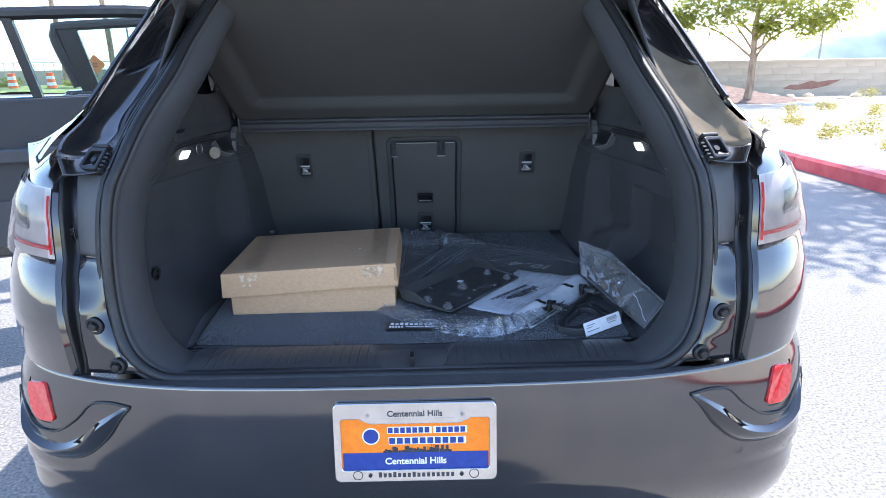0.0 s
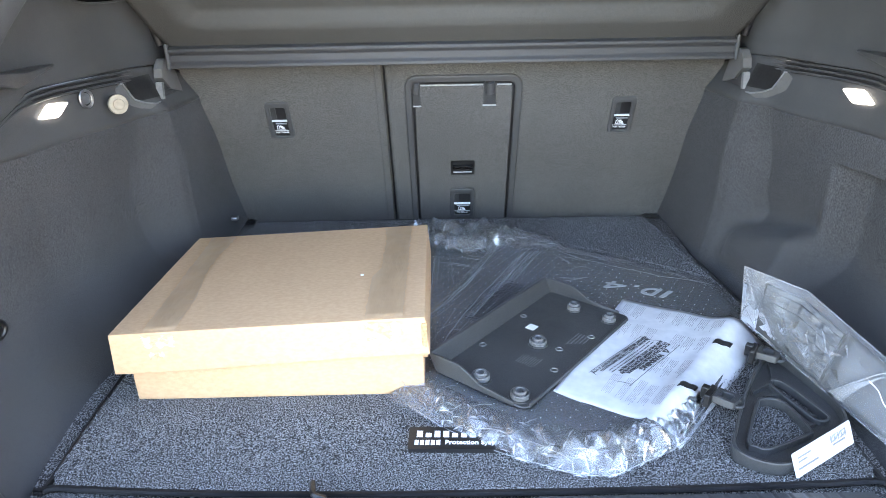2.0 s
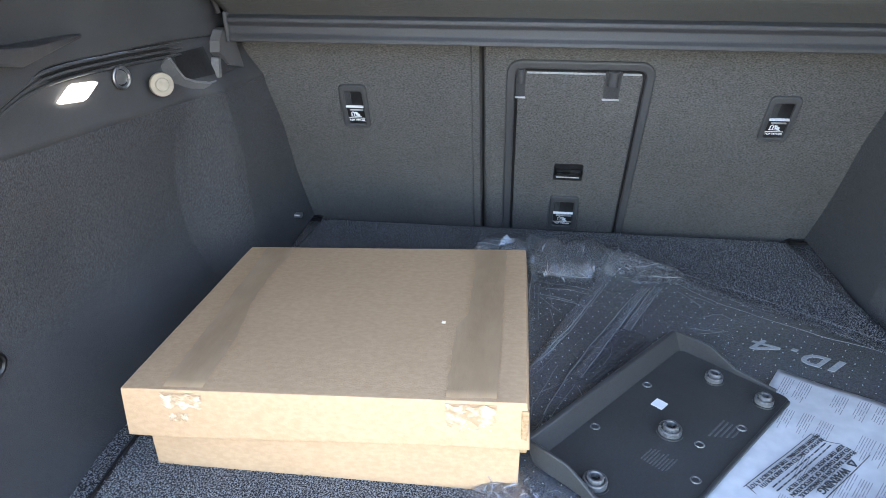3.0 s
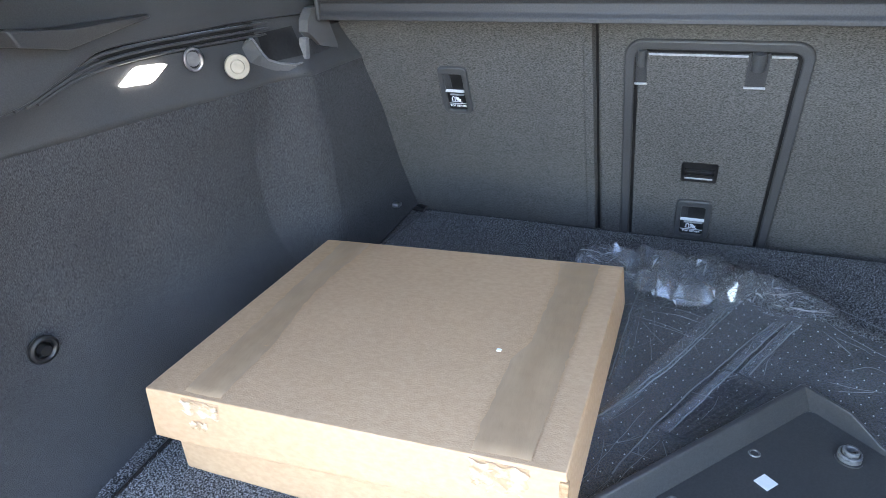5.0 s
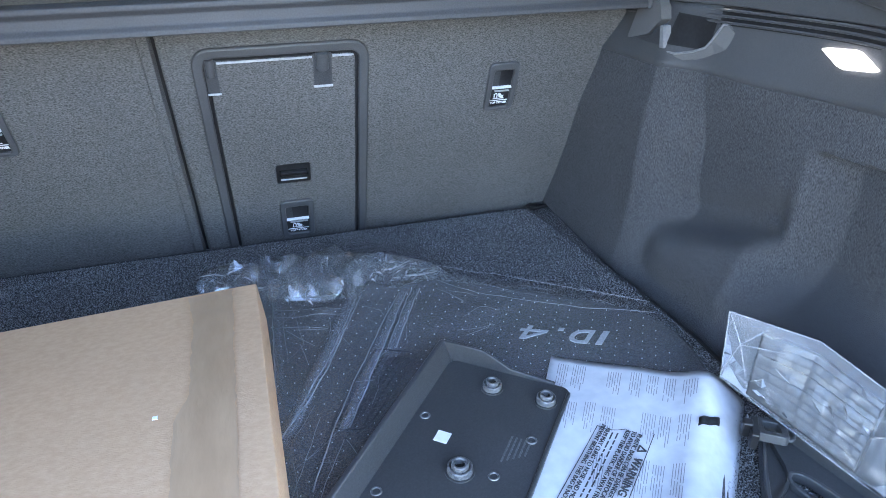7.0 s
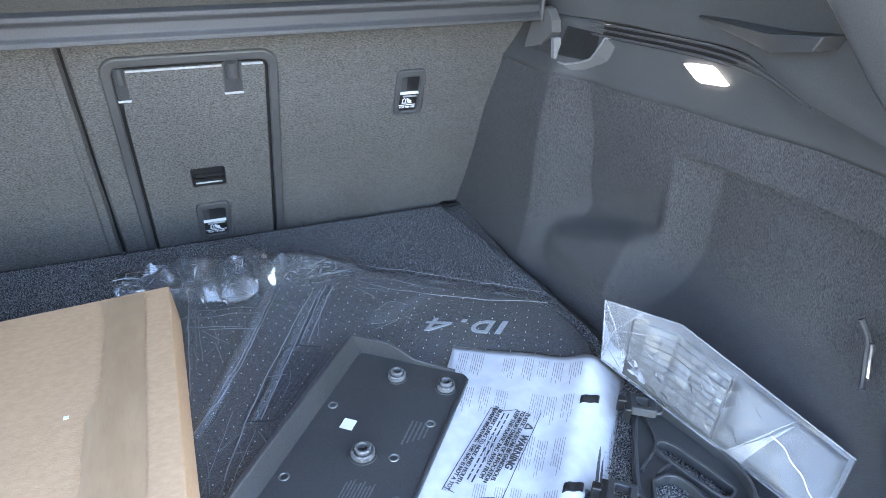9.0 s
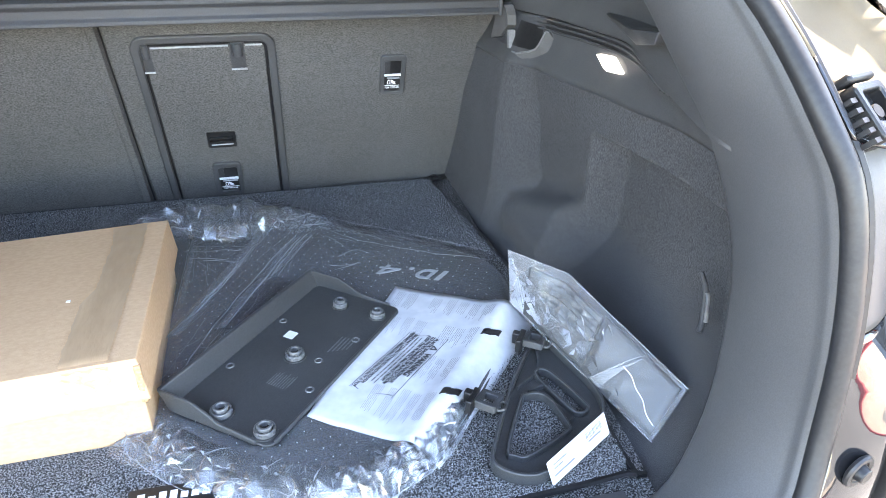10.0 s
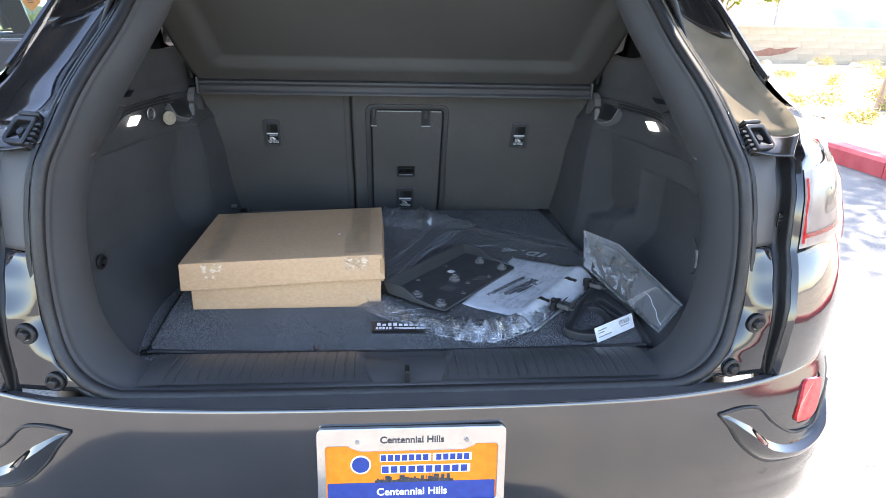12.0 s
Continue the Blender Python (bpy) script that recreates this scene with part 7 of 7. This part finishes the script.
for row in range(6):
    for col in range(44):
        if row < 2 and col < 6:
            continue
        if block_me is None:
            b2 = box(bmesh.new(), -.1992, .1992, -.09, .09, .001, .1925)
            bmesh.ops.bevel(b2, geom=list(b2.edges), offset=.003, segments=1, affect="EDGES")
            block_me = bpy.data.meshes.new("block")
            b2.to_mesh(block_me)
            b2.free()
            block_me.materials.append(BLOCK)
        ob = new("block", block_me)
        ob.parent = wall
        ob.matrix_parent_inverse = Matrix.Translation((-20, -18.6, -ground_z(20, 18.6)))
        ob.location = (2.6 + col * .8 + (row % 2) * .4, WY, WZ + row * .17)
        ob.scale = (2.0, 1, .88)
b2 = box(bmesh.new(), 2, 38, WY - .07, WY + .07, WZ - .2, WZ + 6 * .17 - .01)
core = part("wall_core", b2, BLOCK, wall)
core.matrix_parent_inverse = Matrix.Translation((-20, -18.6, -ground_z(20, 18.6)))
b2 = box(bmesh.new(), 2, 38, WY - .11, WY + .11, WZ + 6 * .17 - .004, WZ + 6 * .17 + .04)
cap = part("wall_cap", b2, BLOCK, wall)
cap.matrix_parent_inverse = Matrix.Translation((-20, -18.6, -ground_z(20, 18.6)))
b2 = bmesh.new()
pts = [(9.75, .30), (10.1, .26), (10.6, .28), (11.0, .36), (11.35, .52), (11.0, .50), (10.7, .46), (10.5, .50), (10.2, .40), (9.95, .40)]
b2.faces.new([b2.verts.new((x, WY - .097, WZ + z)) for x, z in pts])
pp = part("paint_patch", b2, PATCHED, wall, "rusty painted-over patch", smooth=False)
pp.matrix_parent_inverse = Matrix.Translation((-20, -18.6, -ground_z(20, 18.6)))


def leaf_cloud(n, blobs, size, seed, droop=.3):
    """Many narrow leaves in uneven clumps."""
    r = random.Random(seed)
    vs, fs = [], []
    for _ in range(n):
        cx, cy, cz, rad = r.choice(blobs)
        d = Vector((r.gauss(0, 1), r.gauss(0, 1), r.gauss(0, .8)))
        d = d.normalized() * rad * r.random() ** .45
        p = Vector((cx, cy, cz)) + d
        a = Vector((r.gauss(0, 1), r.gauss(0, 1), r.gauss(-droop, .6))).normalized()
        b = a.orthogonal().normalized()
        b = (Matrix.Rotation(r.uniform(0, 6.28), 3, a) @ b)
        l, w = size * r.uniform(.7, 1.4), size * r.uniform(.09, .17)
        k = len(vs)
        vs += [p, p + a * l * .5 + b * w, p + a * l, p + a * l * .5 - b * w]
        fs.append((k, k + 1, k + 2, k + 3))
    return vs, fs


def foliage(name, data, material, parent, label=""):
    me = bpy.data.meshes.new(name)
    me.from_pydata(*[data[0], [], data[1]])
    me.materials.append(material)
    ob = new(name, me)
    ob.parent = parent
    if label:
        ob["label"] = label
    ob["kind"] = "stuff"
    return ob


def tree(x, y, height, trunk_r, seed, blobs, n, size, label):
    z = ground_z(x, y) + .1
    ob = tagged(empty("tree", (x, y, z)), label, "tree")
    r = random.Random(seed)
    b2 = bmesh.new()
    pts = smooth_path([(0, 0, -.15), (.05, .02, height * .25), (.02, .06, height * .5), (.12, 0, height * .8)], 18)
    rings = []
    for i, p in enumerate(pts):
        rad = trunk_r * (1.25 - .75 * i / 17)
        rings.append([b2.verts.new(p + Vector((math.cos(a) * rad * (1 + .12 * math.sin(a * 3 + i)), math.sin(a) * rad, 0))) for a in [k * math.pi / 6 for k in range(12)]])
    for a, b in zip(rings, rings[1:]):
        for k in range(12):
            b2.faces.new((a[k], a[(k + 1) % 12], b[(k + 1) % 12], b[k]))
    part("trunk", b2, BARK, ob)
    for bx, by, bz, br in blobs:
        base = pts[min(17, int(17 * min(.95, max(.35, (bz - .7) / (height * .8)))))]
        b2 = bmesh.new()
        q = smooth_path([tuple(base), tuple(base.lerp(Vector((bx, by, bz)), .5) + Vector((r.uniform(-.1, .1), r.uniform(-.1, .1), .12))), (bx, by, bz)], 10)
        for i in range(9):
            tube(b2, [q[i], q[i + 1]], trunk_r * (.38 - .03 * i), 6)
        part("limb", b2, BARK, ob)
    foliage("crown", leaf_cloud(n, blobs, size, seed), LEAF, ob, "loose narrow green leaves")
    return ob


tree(7.55, 15.9, 3.4, .08, 3, [(-.9, -.3, 2.05, .5), (-.2, -.5, 2.35, .6), (.6, -.2, 2.2, .55), (1.25, 0, 1.85, .42), (1.8, .2, 2.05, .5), (.3, .4, 3.0, .8), (-1.4, .2, 2.4, .55), (-1.7, 0, 1.95, .35), (1.2, .3, 2.8, .7), (-.8, .3, 3.0, .7), (.25, 0, 1.75, .3), (2.3, .1, 2.6, .6), (-2.4, .1, 2.8, .6), (0, 0, 3.8, .9)], 7000, .17, "young desert tree with loose narrow leaves in the soil bed")
# a second tree, whose crown throws dappled shade over the asphalt beside the kerb
tree(6.2, 8.1, 5.0, .12, 9, [(-1.7, -.2, 4.6, .7), (-.9, .2, 4.7, .8), (-2.1, .3, 5.0, .7), (-1.2, -.6, 5.2, .8), (-.5, .5, 5.4, .7), (-1.6, .1, 5.6, .8), (-.2, -.3, 5.0, .7)], 3400, .18, "young desert tree with loose narrow leaves beside the kerb")


def shrub(x, y, r, h, seed):
    ob = tagged(empty("shrub", (x, y, soil_z(x, y) if x > 4 else ground_z(x, y))), "small dry yellow-green shrub in the soil", "shrub", group="shrubs")
    rr = random.Random(seed)
    blobs = [(rr.uniform(-r, r) * .6, rr.uniform(-r, r) * .6, h * rr.uniform(.2, .75), r * .5) for _ in range(6)]
    foliage("twig_mass", leaf_cloud(260, blobs, .07, seed, -.6), DRY, ob)


for k, (x, y, r, h) in enumerate(((5.1, 8.2, .30, .25), (5.7, 8.6, .35, .3), (6.3, 8.1, .35, .28), (6.9, 9.1, .4, .3), (7.6, 11.2, .32, .3), (9.4, 12.3, .45, .55), (5.6, 10.2, .25, .2), (6.7, 12.2, .3, .22), (8.1, 13.6, .3, .2), (5.0, 6.9, .3, .25),
                                  (5.9, 7.4, .32, .25), (11.0, 16.8, .4, .35), (12.6, 17.4, .4, .3), (9.0, 9.6, .3, .25), (10.2, 13.5, .3, .25), (4.7, 9.4, .25, .2))):
    shrub(x, y, r * .75, h * .6, 40 + k)
# rocks at the foot of the wall
rr = random.Random(21)
for k in range(16):
    b2 = bmesh.new()
    bmesh.ops.create_icosphere(b2, subdivisions=2, radius=1)
    s = rr.uniform(.08, .2)
    for v in b2.verts:
        v.co *= s * (1 + .3 * noise.noise(v.co * 1.7 + Vector((k, 0, 0))))
        v.co.z *= .6
    ob = tagged(part("rock", b2, SOIL), "pale boulder at the foot of the wall", "rock", group="rocks")
    x, y = rr.uniform(8.5, 16), rr.uniform(16.5, 18.2)
    ob.location = (x, y, soil_z(x, y) + s * .2)


def lamp_post(x, y, h):
    ob = tagged(empty("street_lamp", (x, y, ground_z(x, y))), "slim grey car park lamp post", "street lamp", group="lamp posts")
    part("post", cyl(bmesh.new(), .09, .06, h, Matrix(), 12), POLE, ob)
    b2 = box(bmesh.new(), -.5, .5, -.12, .12, h - .08, h + .06)
    part("lamp_head", b2, POLE, ob, bevel=.02)


lamp_post(27.5, 48, 5.6)
lamp_post(-21.4, 50, 4.2)
lamp_post(-20.0, 70, 5.5)


def barrel(x, y):
    ob = tagged(empty("traffic_barrel", (x, y, ground_z(x, y))), "orange and white striped traffic barrel", "barrel", group="traffic barrels")
    part("barrel_foot", cyl(bmesh.new(), .36, .36, .08, Matrix(), 20), BLACK_PLASTIC, ob)
    for k in range(5):
        r0, r1 = .30 - .018 * k, .30 - .018 * (k + 1)
        part("barrel_band", cyl(bmesh.new(), r0, r1, .2, Matrix.Translation((0, 0, .08 + .2 * k)), 20), BARREL if k % 2 == 0 else STRIPE, ob)


for x, y in ((-27.5, 45.5), (-24.8, 45.2), (-21.0, 46), (-30.8, 46)):
    barrel(x, y)
sign = tagged(empty("road_sign", (-22.6, 47, ground_z(0, 47))), "orange diamond road-work sign on a stand", "sign")
m = Matrix.Translation((0, 0, 1.55)) @ pose(0, 0, 0, 90, 0, 0) @ pose(0, 0, 0, 0, 0, 45)
part("sign_board", slab(bmesh.new(), rounded(.95, .95, .05), -.01, .01, m), SIGN_ORANGE, sign, smooth=False)
b2 = bmesh.new()
for z in (1.64, 1.54, 1.44):
    box(b2, -.17, .17, -.02, -.013, z - .022, z + .022)
part("sign_bar", b2, INK_BLACK, sign, smooth=False)
b2 = box(bmesh.new(), -.03, .03, -.03, .03, 0, 1.0)
part("sign_stand", b2, POLE, sign)
# far wall and railing on the street side
fw = tagged(empty("wall_street", (-30, 56, ground_z(0, 56))), "tan street wall with an iron railing on top", "wall", kind="structure")
part("wall_body", box(bmesh.new(), -30, 26, 0, .3, -.2, 1.25), BLOCK, fw)
for k in range(70):
    b2 = box(bmesh.new(), -30 + .8 * k, -30 + .8 * k + .09, .1, .18, 1.25, 1.85)
    part("railing_post", b2, STRIPE, fw, smooth=False)
part("railing_top", box(bmesh.new(), -30, 26, .1, .18, 1.83, 1.92), STRIPE, fw)
VERGE = surf("green_verge", (0.10, 0.16, 0.03), (0.25, 0.28, 0.08), 2.0, 0.9, bump=0.8, bump_scale=20, big=0.3)
tagged(part("verge", straight_grid(-60, -9, 36, 55, 60, 24, lambda x, y: ground_z(x, y) + .1 + .12 * noise.noise(Vector((x * .6, y * .6, 0)))), VERGE), "patchy green and gravel verge beside the street", "verge", kind="structure")
for k, (x, y, r, h) in enumerate(((-21.2, 46.5, .9, .8), (-22.9, 48.0, .8, .6), (-18.7, 47, 1.0, .9), (-30, 49, .9, .8), (-26, 50, .8, .6))):
    ob = tagged(empty("bush", (x, y, ground_z(x, y))), "rounded green roadside bush", "bush", group="roadside bushes")
    r2 = random.Random(90 + k)
    foliage("bush_leaves", leaf_cloud(900, [(r2.uniform(-r, r), r2.uniform(-.4, .4), h * r2.uniform(.3, .8), r * .5) for _ in range(6)], .2, 90 + k), LEAF, ob)


def palm(x, y, h, seed):
    ob = tagged(empty("palm_tree", (x, y, ground_z(x, y))), "tall palm with a slim tan trunk by the street", "palm", group="palms")
    b2 = bmesh.new()
    tube(b2, smooth_path([(0, 0, -.2), (.1, 0, h * .4), (-.15, 0, h)], 24), .19, 10)
    part("trunk", b2, BARK, ob)
    r2 = random.Random(seed)
    for k in range(18):
        a = k * 6.283 / 18
        tip = Vector((math.cos(a) * 1.9 - .15, math.sin(a) * 1.9, h + r2.uniform(-.6, .9)))
        b2 = bmesh.new()
        q = smooth_path([(-.15, 0, h), tuple(Vector((-.15, 0, h)).lerp(tip, .5) + Vector((0, 0, .6))), tuple(tip)], 9)
        side = Vector((-math.sin(a), math.cos(a), 0))
        rows = [[b2.verts.new(p + side * w * .22 * math.sin((i + 1) / 10 * math.pi) + Vector((0, 0, -.1 * abs(w)))) for w in (-1, 0, 1)] for i, p in enumerate(q)]
        for p, c in zip(rows, rows[1:]):
            for i in range(2):
                b2.faces.new((p[i], p[i + 1], c[i + 1], c[i]))
        part("frond", b2, LEAF, ob, solid=.004)


palm(-22.4, 49, 9.5, 1)
palm(-27.4, 52, 9.0, 2)
palm(-18.6, 50, 10.0, 3)
# distant hills
RIDGE = [(-500, -72), (300, -70), (560, -71), (604, -67), (660, -39), (705, -28), (760, -18), (850, -30), (1000, -12), (1200, -30), (1400, -45)]
b2 = grid(lambda u, v: Vector((-500 + 1900 * u, 1050 + 90 * v, -82 + (82 + lerp_table(RIDGE, -500 + 1900 * u) + 3 * noise.noise(Vector((u * 60, v * 3, 0)))) * math.sin(v * math.pi * .5))), 160, 12)
tagged(part("hills", b2, HILL), "hazy blue mountain ridge on the skyline", "hills", kind="structure")
